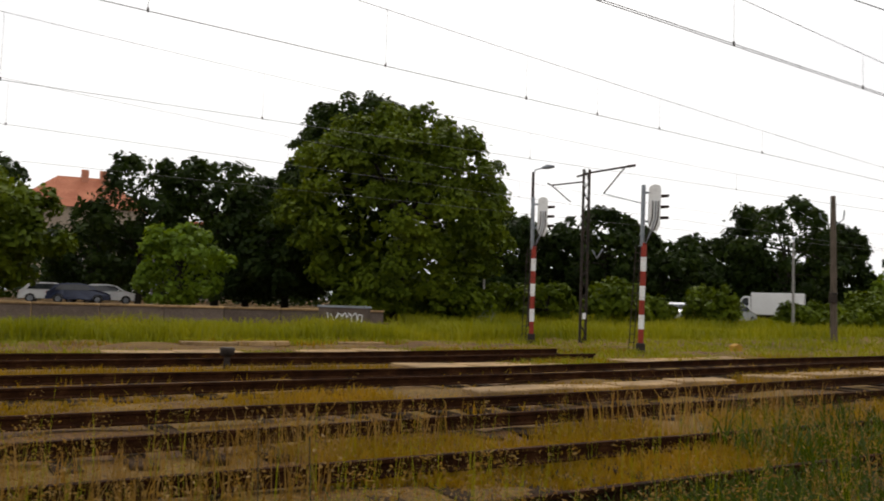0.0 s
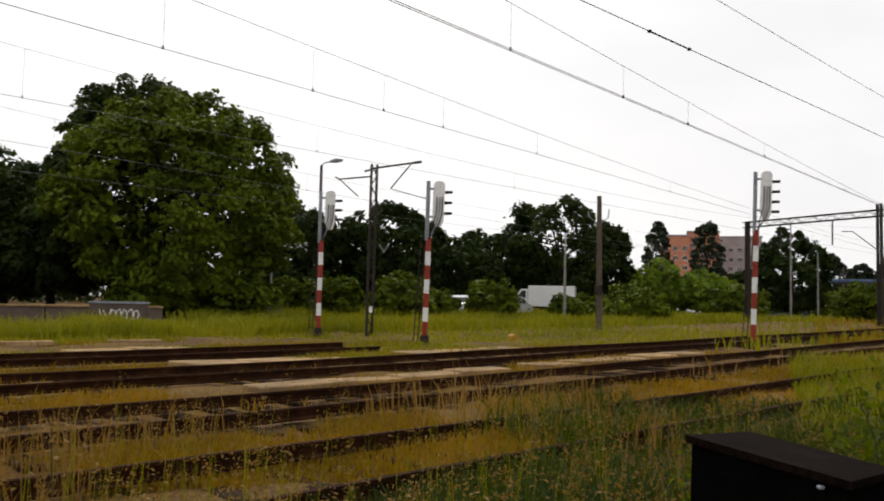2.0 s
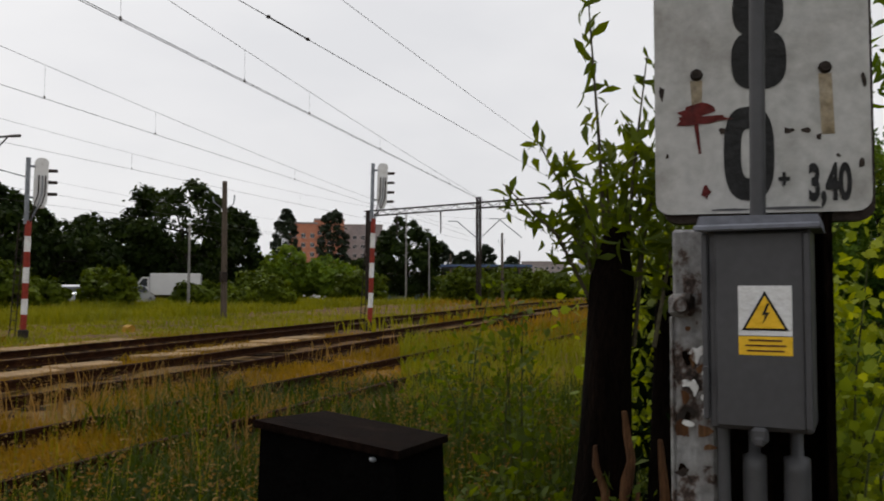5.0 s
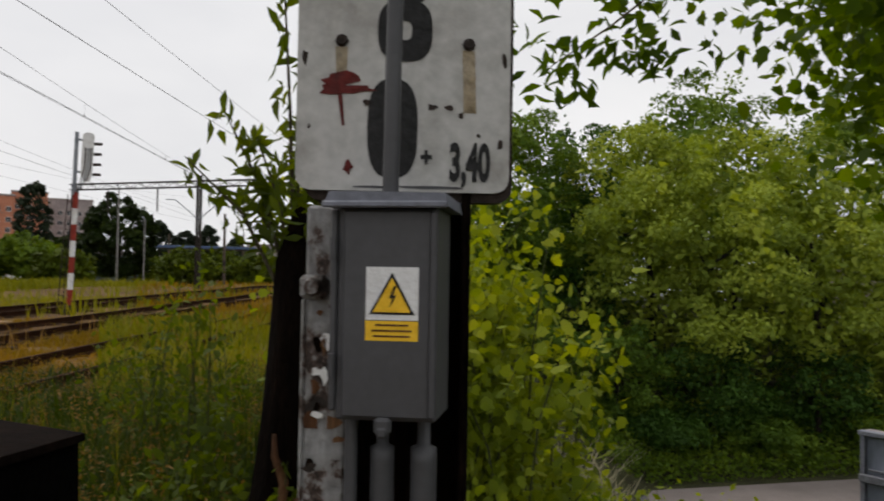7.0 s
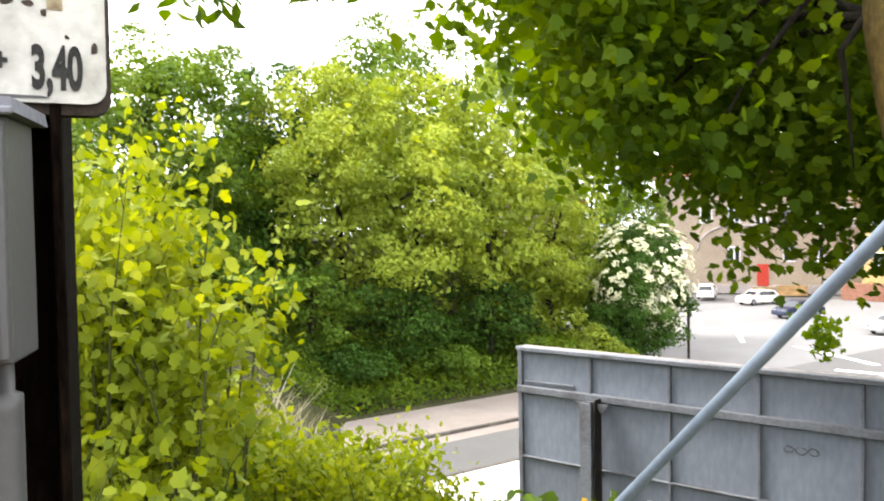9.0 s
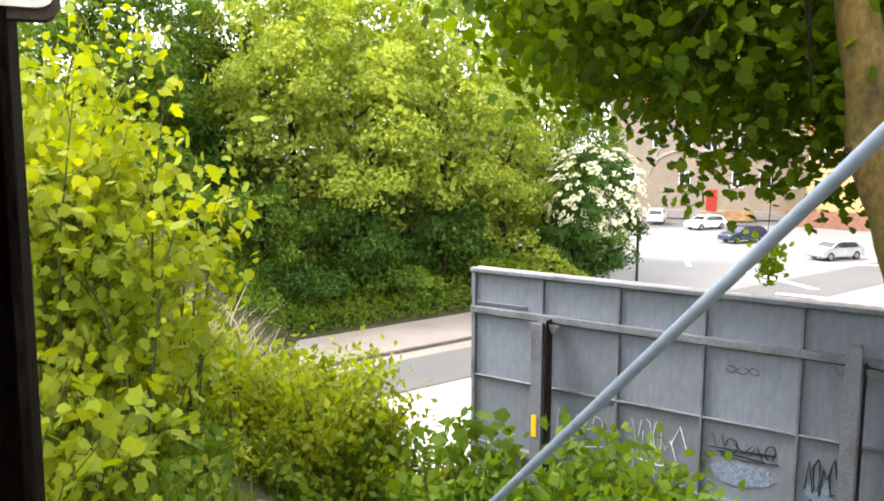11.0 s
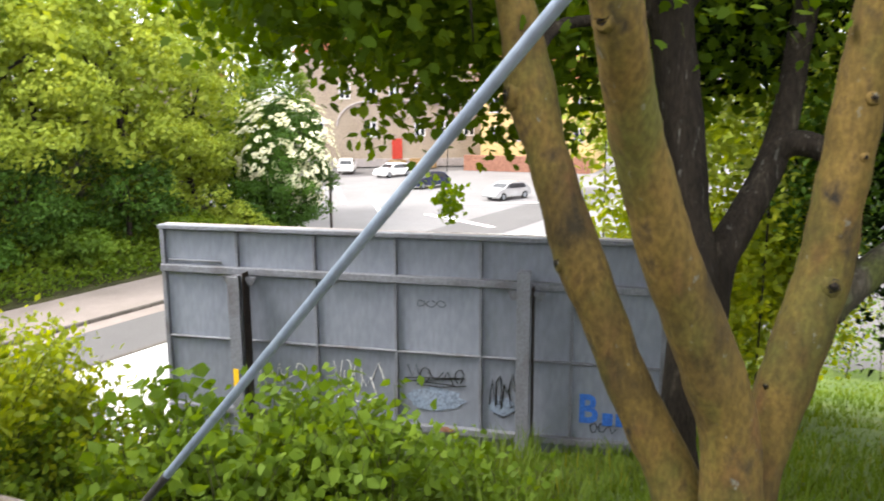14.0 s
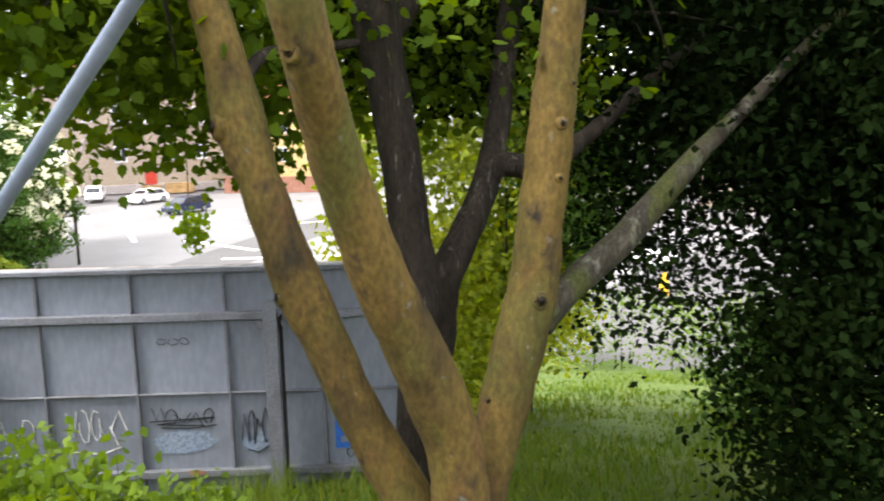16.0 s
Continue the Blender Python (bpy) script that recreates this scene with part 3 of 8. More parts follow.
def tree(name, seed, base, height, radius, crown_base, material, label, clumps=150, per=60, leaf=0.3, spread=0.55, bark="bark_dark", trunk=0.2, up=0.68,
         lump=0.3, group="", limbs=9, density=0.6, core=True, pad=None, flat=0.7, deep=0.88):
    """A tapered trunk with limbs and a crown: leafy boughs laid over a dense inside of larger leaf masses."""
    rng = np.random.default_rng(seed)
    top = thing(name, pose(*base), label, "shrub" if "shrub" in name or "bush" in name else "tree", group)
    cz = (crown_base + height) / 2
    pad = pad or 0.11 * radius + 0.26
    C = np.array((0, 0, cz))
    R = np.array((radius - pad * 0.35, radius - pad * 0.35, (height - crown_base) / 2 - pad * 0.2))
    total = int(clumps * 1.5 * per * density)
    count = max(16, int(2.9 * (radius / pad) ** 2 * max(1.0, R[2] / R[0]) ** 0.7))
    bough = clump_centres(rng, C, R, count, 0.72, lump)
    bough[:, 2] = np.maximum(bough[:, 2], 0.3)
    size = pad * rng.uniform(0.55, 1.4, count)
    weight = size ** 2
    pick = rng.choice(count, total, p=weight / weight.sum())
    out = unit((bough - C) / R)[pick]
    way = unit(rng.normal(size=(total, 3)) + 0.55 * out + np.array([0, 0, 0.35]))
    ball = way * (rng.uniform(0.25, 1.0, (total, 1)) ** 0.4) * (1 + 0.16 * rng.normal(size=(total, 1)))
    p = bough[pick] + ball * size[pick][:, None] * np.array([1, 1, flat])
    p[:, 2] -= 0.3 * (ball[:, 0] ** 2 + ball[:, 1] ** 2) * size[pick]
    p[:, 2] = np.maximum(p[:, 2], 0.12)
    face = unit(way * 0.8 + out * 0.3 + np.array([0, 0, 0.4]))
    pr = random.Random(seed)
    g = Geo()
    bend = [(pr.uniform(-0.1, 0.1) * radius * k / 4, pr.uniform(-0.1, 0.1) * radius * k / 4, -0.3 + (cz + 0.45 * R[2] + 0.3) * k / 4) for k in range(5)]
    g.tube(bend, [trunk * (1.25 - 0.26 * k) for k in range(5)], 8, wob=0.08, rng=pr)
    for c in bough[rng.choice(count, min(limbs, count), replace=False)]:
        s = Vector(bend[1]).lerp(Vector(bend[4]), pr.uniform(0.2, 0.8))
        e = Vector(c)
        mid = s.lerp(e, 0.5) + Vector((0, 0, 0.12 * (e - s).length))
        g.tube([s, mid, e], [trunk * 0.42, trunk * 0.25, trunk * 0.08], 5, caps=False)
    part("trunk", g, M[bark], top)
    v, f = leaf_arrays(rng, p, leaf * 0.62 / density ** 0.42, up, face=face)
    part("crown", array_mesh("crown", v, f, M[material]), None, top)
    if core:
        big = max(0.26, 0.085 * radius)
        n = int(15 * (radius / big) ** 2 * max(1.0, R[2] / R[0]))
        q = clump_centres(np.random.default_rng(seed), C, R * deep, n, 0.5, lump)
        q[:, 2] = np.maximum(q[:, 2], 0.3)
        v, f = leaf_arrays(rng, q, big, 0.1)
        part("inner_crown", array_mesh("inner_crown", v, f, M[material]), None, top)
    return top


U, N = Vector((0.914, 0.407, 0)), Vector((-0.407, 0.914, 0))
ROAD_Z = -7.2
ORIGIN = (0.25, 0.2)
YARD_ORIGIN = (-0.095, -0.06)


def smooth(a, b, x):
    k = np.clip((x - a) / (b - a), 0, 1)
    return k * k * (3 - 2 * k)


def ground_z(x, y):
    """Railway plateau, the slope down to the street, the street and the bank across it."""
    x, y = np.asarray(x, float), np.asarray(y, float)
    n, s, r = -0.407 * x + 0.914 * y, 0.914 * x + 0.407 * y, np.hypot(x, y)
    a1, a2 = 0.878 * x + 0.478 * y, 0.5 * x - 0.866 * y
    rail = 0.011 * np.minimum(r, 65) * smooth(-1, 2, n) + 0.056 * smooth(1, 4, n)
    fall = np.clip(np.hypot(np.maximum((a1 - 1.2) / 19.3, 0), np.maximum((a2 - 1.2) / 27.5, 0)), 0, 1)
    bank = np.clip((0.776 * x + 0.63 * y - 32.6) * 0.5, 0, 7.5) * (1 - smooth(29, 35, a2))
    low = ROAD_Z * fall + bank * (fall >= 1)
    w = smooth(-(1.6 + 0.22 * np.maximum(s, 0)), 0.2, n)
    return w * rail + (1 - w) * low


def gz(x, y):
    return float(ground_z(x, y))


def pol(az, r, z=None):
    """A place by its bearing, clockwise from +y, and its distance from where the viewer stands."""
    o = ORIGIN if az > 61 else YARD_ORIGIN
    x, y = o[0] + r * math.sin(radians(az)), o[1] + r * math.cos(radians(az))
    return (x, y, gz(x, y) if z is None else z)


def track_point(s, n, z=0.0):
    p = U * (s - 0.421) + N * (n - 0.097)
    return (p.x, p.y, z + 0.056)


# ---- ground ----
def build_ground():
    k, cnt = 7.2, 270
    t = np.linspace(-1, 1, cnt)
    c = 700 * np.sinh(k * t) / math.sinh(k)
    X, Y = np.meshgrid(c + 4.0, c + 2.0, indexing="ij")
    Z = ground_z(X, Y)
    rr = np.hypot(X, Y)
    a1, a2, nn = 0.878 * X + 0.478 * Y, 0.5 * X - 0.866 * Y, -0.407 * X + 0.914 * Y
    flatroad = (a1 > 20) & (Z < ROAD_Z + 0.05)
    Z = np.where((Z < ROAD_Z + 0.02) & (a1 > 20.4), ROAD_Z - 0.12, Z)
    bump = np.array([noise.noise(Vector((x * 0.55, y * 0.55, 0))) + 0.5 * noise.noise(Vector((x * 1.7, y * 1.7, 3))) for x, y in zip(X.ravel(), Y.ravel())]).reshape(X.shape)
    Z = Z + np.where(flatroad | (Z < ROAD_Z + 0.3), 0, bump * np.clip(0.05 + rr * 0.004, 0, 0.14))
    idx = np.arange(cnt * cnt).reshape(cnt, cnt)
    f = np.stack([idx[:-1, :-1], idx[1:, :-1], idx[1:, 1:], idx[:-1, 1:]], -1).reshape(-1, 4)
    me = array_mesh("ground", np.stack([X, Y, Z], -1), f, M["ballast"], True)
    for key in ("soil", "lawn", "asphalt"):
        me.materials.append(M[key])
    fx, fy = X[:-1, :-1].ravel(), Y[:-1, :-1].ravel()
    ragged = np.array([noise.noise(Vector((x * 1.3, y * 1.3, 5))) + 0.6 * noise.noise(Vector((x * 4.1, y * 4.1, 9))) for x, y in zip(fx, fy)]) * np.clip(1.2 - 0.02 * np.hypot(fx, fy), 0, 1)
    fn, fa1, fa2 = -0.407 * fx + 0.914 * fy + ragged * 0.8, 0.878 * fx + 0.478 * fy, 0.5 * fx - 0.866 * fy + ragged
    zone = np.where(fn > -0.5 - 0.05 * np.maximum(fx, 0), 0, 1)
    zone = np.where((zone == 1) & (fa2 > 1.5) & (fx * 0.35 + fy < -1.2), 2, zone)
    zone = np.where((zone > 0) & (Z[:-1, :-1].ravel() < ROAD_Z + 0.25) & ((fa1 > 20.3) | (fa2 > 28.5)) & ~((0.776 * fx + 0.63 * fy > 30.6) & (fa2 < 33)), 3, zone)
    me.polygons.foreach_set("material_index", zone.astype(np.int32))
    tagged(new("ground", me), "weedy railway land sloping down to the street", "ground", kind="structure")


build_ground()
A1, A2 = Vector((0.776, 0.63, 0)).normalized(), Vector((0.63, -0.776, 0)).normalized()


def street_point(a, b, z=0.0):
    """a: distance across the street from the hill, b: distance along it."""
    p = A1 * a + A2 * b
    return Vector((p.x, p.y, ROAD_Z + z))


def street_strip(name, a0, a1, b0, b1, z, material, label, category, depth=0.3):
    g = Geo()
    m = Matrix((( A1.x, A2.x, 0, 0), (A1.y, A2.y, 0, 0), (0, 0, 1, 0), (0, 0, 0, 1)))
    g.box(((a0 + a1) / 2, (b0 + b1) / 2, ROAD_Z + z - depth / 2), (a1 - a0, b1 - b0, depth), 0, m)
    ob = part(name, g, M[material])
    return tagged(ob, label, category, kind="structure")


street_strip("road", 23.4, 28.0, -26, 75, 0.03, "asphalt", "worn grey asphalt street below the railway", "road")
street_strip("road_edge", 27.1, 28.0, -26, 40, 0.036, "paving", "pale worn strip along the kerb", "road")
street_strip("pavement", 28.2, 32.3, -26, 33, 0.15, "paving", "pale concrete pavement along the green bank", "pavement")
street_strip("soil_edge", 32.3, 33.5, -26, 33, 0.17, "soil", "bare brown soil edge below the green bank", "soil")
street_strip("pavement", 17.0, 23.2, -24, 30, 0.13, "forecourt", "bright paved forecourt beside the street", "pavement")


def kerb_line(a, b0, b1, label):
    top = tagged(new("kerb"), label, "kerb", kind="structure")
    g = Geo().box((0, 0, 0), (0.16, 0.98, 0.3), 0.02)
    me = g.mesh("kerb_stone", M["kerb"])
    rot = Matrix(((A1.x, A2.x, 0, 0), (A1.y, A2.y, 0, 0), (0, 0, 1, 0), (0, 0, 0, 1)))
    b = b0
    while b < b1:
        ob = part("kerb_stone", me, None, top)
        ob.matrix_world = Matrix.Translation(street_point(a, b, 0.02 + random.uniform(-0.006, 0.006))) @ rot
        b += 1.0


kerb_line(28.1, -10, 34, "row of grey concrete kerb stones")
kerb_line(23.3, -10, 31, "row of grey concrete kerb stones by the forecourt")


def road_mark(name, p, q, width, label):
    p, q = Vector((*p, ROAD_Z + 0.045)), Vector((*q, ROAD_Z + 0.045))
    d = (q - p).normalized()
    s = Vector((-d.y, d.x, 0)) * width / 2
    g = Geo().add([p - s, q - s, q + s, p + s, p - s - Vector((0, 0, .02)), q - s - Vector((0, 0, .02)), q + s - Vector((0, 0, .02)), p + s - Vector((0, 0, .02))],
                  [(0, 1, 2, 3), (0, 4, 5, 1), (1, 5, 6, 2), (2, 6, 7, 3), (3, 7, 4, 0)])
    tagged(part(name, g, M["paint_white"]), label, "road marking", "markings of the street", "structure")


def junction():
    g = Geo()
    g.box((0, 0, 0), (60, 70, 0.3), 0)
    ob = part("road", g, M["asphalt_pale"])
    ob.matrix_world = pose(61, -42, ROAD_Z - 0.135, 0, 0, 12)
    tagged(ob, "wide sunlit asphalt street junction", "road", kind="structure")
    road_mark("road_marking", (80, -19.0), (66, -16.4), 0.35, "white painted line on the junction asphalt")
    road_mark("road_marking", (74, -20.6), (60, -17.6), 0.35, "white painted line on the junction asphalt")
    road_mark("road_marking", (58, -20.5), (50.5, -22.5), 0.5, "white painted line on the junction asphalt")
    road_mark("road_marking", (49, -19.5), (45, -25.5), 0.5, "broad white painted bar on the junction asphalt")
    road_mark("road_marking", (63, -24), (60, -33), 0.3, "white painted line on the junction asphalt")


junction()


# ---- railway tracks ----
def rail_outline():
    return [(-0.065, 0), (0.065, 0), (0.065, 0.018), (0.012, 0.035), (0.012, 0.105), (0.034, 0.118), (0.034, 0.15), (-0.034, 0.15), (-0.034, 0.118), (-0.012, 0.105), (-0.012, 0.035), (-0.065, 0.018)]


def railway_track(n0, n1, s0, s1, label, sleepers=True, gauge=1.505):
    """A track whose centre runs from n0 at s0 to n1 at s1."""
    top = thing("railway_track", Matrix(), label, "railway track", "tracks of the railway yard")
    a, b = Vector(track_point(s0, n0)), Vector(track_point(s1, n1))
    d = (b - a).normalized()
    side = Vector((-d.y, d.x, 0))
    out = rail_outline()
    steps = int((b - a).length / 3)
    for off in (-gauge / 2, gauge / 2):
        g = Geo()
        vs, fs, k = [], [], len(out)
        for i in range(steps + 1):
            c = a.lerp(b, i / steps) + side * off
            z = gz(c.x, c.y) - 0.005 + 0.012 * math.sin(i * 1.3 + off)
            vs += [c + side * x + Vector((0, 0, z + h)) for x, h in out]
        for i in range(steps):
            fs += [(i * k + j, i * k + (j + 1) % k, (i + 1) * k + (j + 1) % k, (i + 1) * k + j) for j in range(k)]
        g.add(vs, fs)
        part("rail", g, M["rust"], top)
    if sleepers:
        me = Geo().box((0, 0, 0), (2.55, 0.24, 0.15), 0.015).mesh("sleeper", M["sleeper"])
        ang = math.degrees(math.atan2(side.y, side.x))
        q = (b - a).length
        i = 0.0
        while i < min(q, 62):
            c = a + d * i
            ob = part("sleeper", me, None, top)
            ob.matrix_world = pose(c.x, c.y, gz(c.x, c.y) - 0.055 + random.uniform(-0.015, 0.01), 0, random.uniform(-0.6, 0.6), ang + random.uniform(-1.2, 1.2))
            i += 0.62
    return top


railway_track(9.25, 9.25, -14, 170, "rusty railway track with tarred sleepers in weeds")
railway_track(13.25, 13.25, -14, 170, "rusty railway track sunk in yellowed grass")
railway_track(6.5, 4.3, -12, 46, "rusty siding track overgrown with tall grass")
railway_track(17.2, 17.2, -16, 15, "rusty railway track half hidden in grass", False)


def slab_row(s0, s1, n, width, length, label):
    top = tagged(new("slab_path"), label, "slab path", "light slabs between the tracks", "structure")
    me = Geo().box((0, 0, 0), (length - 0.03, width, 0.14), 0.02).mesh("slab", M["slab"])
    s = s0
    while s < s1:
        if random.random() > 0.16:
            x, y, _ = track_point(s, n)
            ob = part("slab", me, None, top)
            ob.matrix_world = pose(x, y, gz(x, y) + 0.03 + random.uniform(-0.03, 0.025), random.uniform(-1.5, 1.5), random.uniform(-1, 1), 24.0 + random.uniform(-1, 1))
        s += length
    return top


slab_row(4.5, 16.5, 19.35, 0.9, 1.5, "row of pale worn concrete slabs beside a track")
slab_row(9.5, 19.0, 15.25, 1.1, 1.5, "row of pale worn concrete slabs between rails")
slab_row(8.5, 13.5, 11.35, 0.55, 1.5, "narrow row of pale concrete slabs in grass")
slab_row(15.5, 22.5, 11.45, 0.7, 1.5, "narrow row of pale concrete slabs in grass")
slab_row(4.0, 14.5, 22.75, 0.45, 1.5, "narrow row of pale concrete slabs along a far rail")


# ---- signals and masts ----
def lattice(g, p0, p1, w, d, bars, r):
    """Two channels joined by zigzag straps, from p0 up to p1, local z up."""
    h = p1 - p0
    for s in (-1, 1):
        g.box((s * w / 2, 0, p0 + h / 2), (0.075, d, h), 0.006)
    for i in range(bars):
        z0, z1 = p0 + h * i / bars, p0 + h * (i + 1) / bars
        for y in (-d / 2 + 0.006, d / 2 - 0.006):
            a, b = (-w / 2, y, z0), (w / 2, y, z1)
            if i % 2:
                a, b = (w / 2, y, z0), (-w / 2, y, z1)
            g.tube([a, b], r, 4)


def signal(loc, yaw, total, banded, lean, label):
    """Red and white banded mast, light signal head seen from its back, with ladder, cable tails and lamp hoods."""
    top = thing("railway_signal", pose(*loc, 0, lean, yaw), label, "railway signal", "light signals of the yard")
    part("footing", Geo().box((0, 0, 0.12), (0.26, 0.26, 0.36), 0.03), M["dark"], top, "dark footing block")
    bands = 7
    for i in range(bands):
        z0, z1 = 0.28 + (banded - 0.28) * i / bands, 0.28 + (banded - 0.28) * (i + 1) / bands
        part("mast_band", Geo().tube([(0, 0, z0), (0, 0, z1 - 0.002)], 0.085, 10), M["red"] if i % 2 == 0 else M["white"], top, "red painted band" if i % 2 == 0 else "white painted band")
    part("mast", Geo().tube([(-0.06, 0, banded - 0.1), (-0.08, 0, total)], 0.065, 10), M["galv"], top, "grey upper mast")
    hx, hz0, hz1 = 0.26, banded + 0.35, total + 0.02
    out = []
    for a in range(9):
        an = math.pi * a / 8
        out.append((hx + 0.17 * math.cos(an), hz1 - 0.12 + 0.12 * math.sin(an)))
    out += [(hx - 0.17, hz0 + 0.25), (hx - 0.06, hz0), (hx + 0.10, hz0 + 0.02), (hx + 0.17, hz0 + 0.2)]
    part("signal_head", Geo().prism(out, -0.10, 0.10), M["white"], top, "whitish signal head, worn paint")
    for z in (0.12, 0.45, 0.78, 1.1):
        h = hz1 - 0.22 - z
        if h > hz0 + 0.2:
            part("lamp_hood", Geo().tube([(hx + 0.15, 0, h), (hx + 0.42, 0, h + 0.02)], [0.05, 0.045], 8), M["dark"], top, "dark lamp hood")
    for k, off in enumerate((-0.07, 0.02, 0.1)):
        part("cable", Geo().tube([(hx + off, -0.125, hz1 - 0.5), (hx + off, -0.13, hz0 + 0.4), (hx + off - 0.08, -0.12, hz0 + 0.1), (0.02, -0.09, banded - 0.05)], 0.018, 6), M["dark"] if k != 1 else M["galv"], top)
    part("bracket", Geo().box((0.08, 0, hz0 + 0.3), (0.36, 0.06, 0.06), 0.01).box((0.08, 0, hz1 - 0.25), (0.36, 0.06, 0.06), 0.01), M["galv"], top)
    lad = Geo()
    for x in (-0.30, -0.16):
        lad.tube([(x - 0.02, 0.16, 0.05), (x + 0.08, 0.12, banded * 0.98)], 0.018, 6)
    for i in range(12):
        z = 0.3 + (banded - 0.6) * i / 11
        lad.tube([(-0.30 + 0.08 * i / 11, 0.15, z), (-0.16 + 0.08 * i / 11, 0.15, z)], 0.011, 5)
    part("ladder", lad, M["dark"], top, "thin dark ladder")
    return top


signal(pol(*SIG["A"]), -10, 5.05, 3.35, 0.4, "red and white banded light signal on the yard")
signal(pol(*SIG["B"]), -14, 5.05, 3.3, 1.2, "red and white banded light signal with four lamp hoods")
signal(pol(*SIG["C"]), -38, 5.75, 3.85, 1.7, "red and white banded light signal beside the rails")


def catenary_mast(loc, yaw, height, label):
    top = thing("catenary_mast", pose(*loc, 0, 0.3, yaw), label, "catenary mast")
    g = Geo()
    lattice(g, -0.1, height, 0.2, 0.16, 16, 0.014)
    part("mast", g, M["dark"], top, "dark rusty lattice mast")
    part("cantilever", Geo().tube([(-0.35, 0, height - 0.28), (0.1, 0, height - 0.12), (1.75, 0, height + 0.22)], 0.035, 8), M["dark"], top)
    part("strut", Geo().tube([(1.35, 0, height + 0.1), (0.62, 0, height - 0.85)], 0.028, 6), M["dark"], top)
    part("steady_arm", Geo().tube([(0.62, 0, height - 0.85), (2.0, 0, height - 1.15)], 0.018, 6), M["galv"], top)
    ribs = [(1.44 + k * 0.025, 0, height + 0.153 + k * 0.005) for k in range(13)]
    ins = Geo().tube(ribs, [0.04 if k % 2 == 0 else 0.062 for k in range(13)], 8)
    part("insulator", ins, M["dark"], top)
    part("arm", Geo().tube([(-0.1, 0, height - 0.45), (-1.25, 0, height - 0.62), (-1.4, 0, height - 0.55)], 0.03, 6).tube([(-1.25, 0, height - 0.62), (-0.55, 0, height - 1.2)], 0.022, 6), M["dark"], top)
    part("earth_clamp", Geo().tube([(0.25, -0.1, height - 2.9), (0.42, -0.1, height - 3.2), (0.62, -0.1, height - 2.85)], 0.03, 6), M["galv"], top, "pale v-shaped clamp")
    part("number_plate", Geo().box((0.02, -0.1, 0.95), (0.12, 0.012, 0.22), 0.004), M["white"], top, "small white plate")
    return top


catenary_mast(pol(*SIG["cat"]), -8, SIG["cat_h"], "dark lattice catenary mast with bracket arms")


def street_lamp(loc, yaw, height, label, arm=0.5, conc=False):
    top = thing("street_lamp", pose(*loc, 0, 0, yaw), label, "street lamp", "lamp posts of the yard")
    part("post", Geo().tube([(0, 0, -0.2), (0, 0, height)], [0.09, 0.055], 8), M["concpole"] if conc else M["dark"], top)
    part("arm", Geo().tube([(0, 0, height - 0.05), (0.1, 0, height + 0.1), (arm, 0, height + 0.2)], 0.03, 6), M["galv"], top)
    part("lamp_head", Geo().tube([(arm - 0.1, 0, height + 0.18), (arm + 0.1, 0, height + 0.24), (arm + 0.4, 0, height + 0.27)], [0.05, 0.10, 0.05], 8), M["galv"], top, "grey lamp head")
    return top


for az, r, h, yaw, dark in LAMPS:
    street_lamp(pol(az, r), yaw, h, "slim lamp post with a grey lamp head", 0.45, not dark)


def utility_pole(loc, height, label, rad=0.13):
    top = thing("utility_pole", pose(*loc, 0, -0.6, 0), label, "utility pole", "poles along the yard")
    part("pole", Geo().tube([(0, 0, -0.3), (0.02, 0, height)], [rad * 1.2, rad * 0.85], 10), M["wood_pole"], top)
    part("crossarm", Geo().tube([(-0.55, 0, height - 1.0), (0, 0, height - 1.35), (0.5, 0, height - 1.0)], 0.025, 6).tube([(-0.55, 0, height - 1.0), (-0.6, 0, height - 0.75)], 0.03, 6).tube([(0.5, 0, height - 1.0), (0.55, 0, height - 0.6)], 0.03, 6), M["galv"], top)
    part("clamp_box", Geo().box((-0.1, -0.12, height * 0.3), (0.3, 0.2, 0.45), 0.02), M["dark"], top)
    return top


utility_pole(pol(*SIG["pole"]), SIG["pole_h"], "leaning weathered utility pole with small arms")


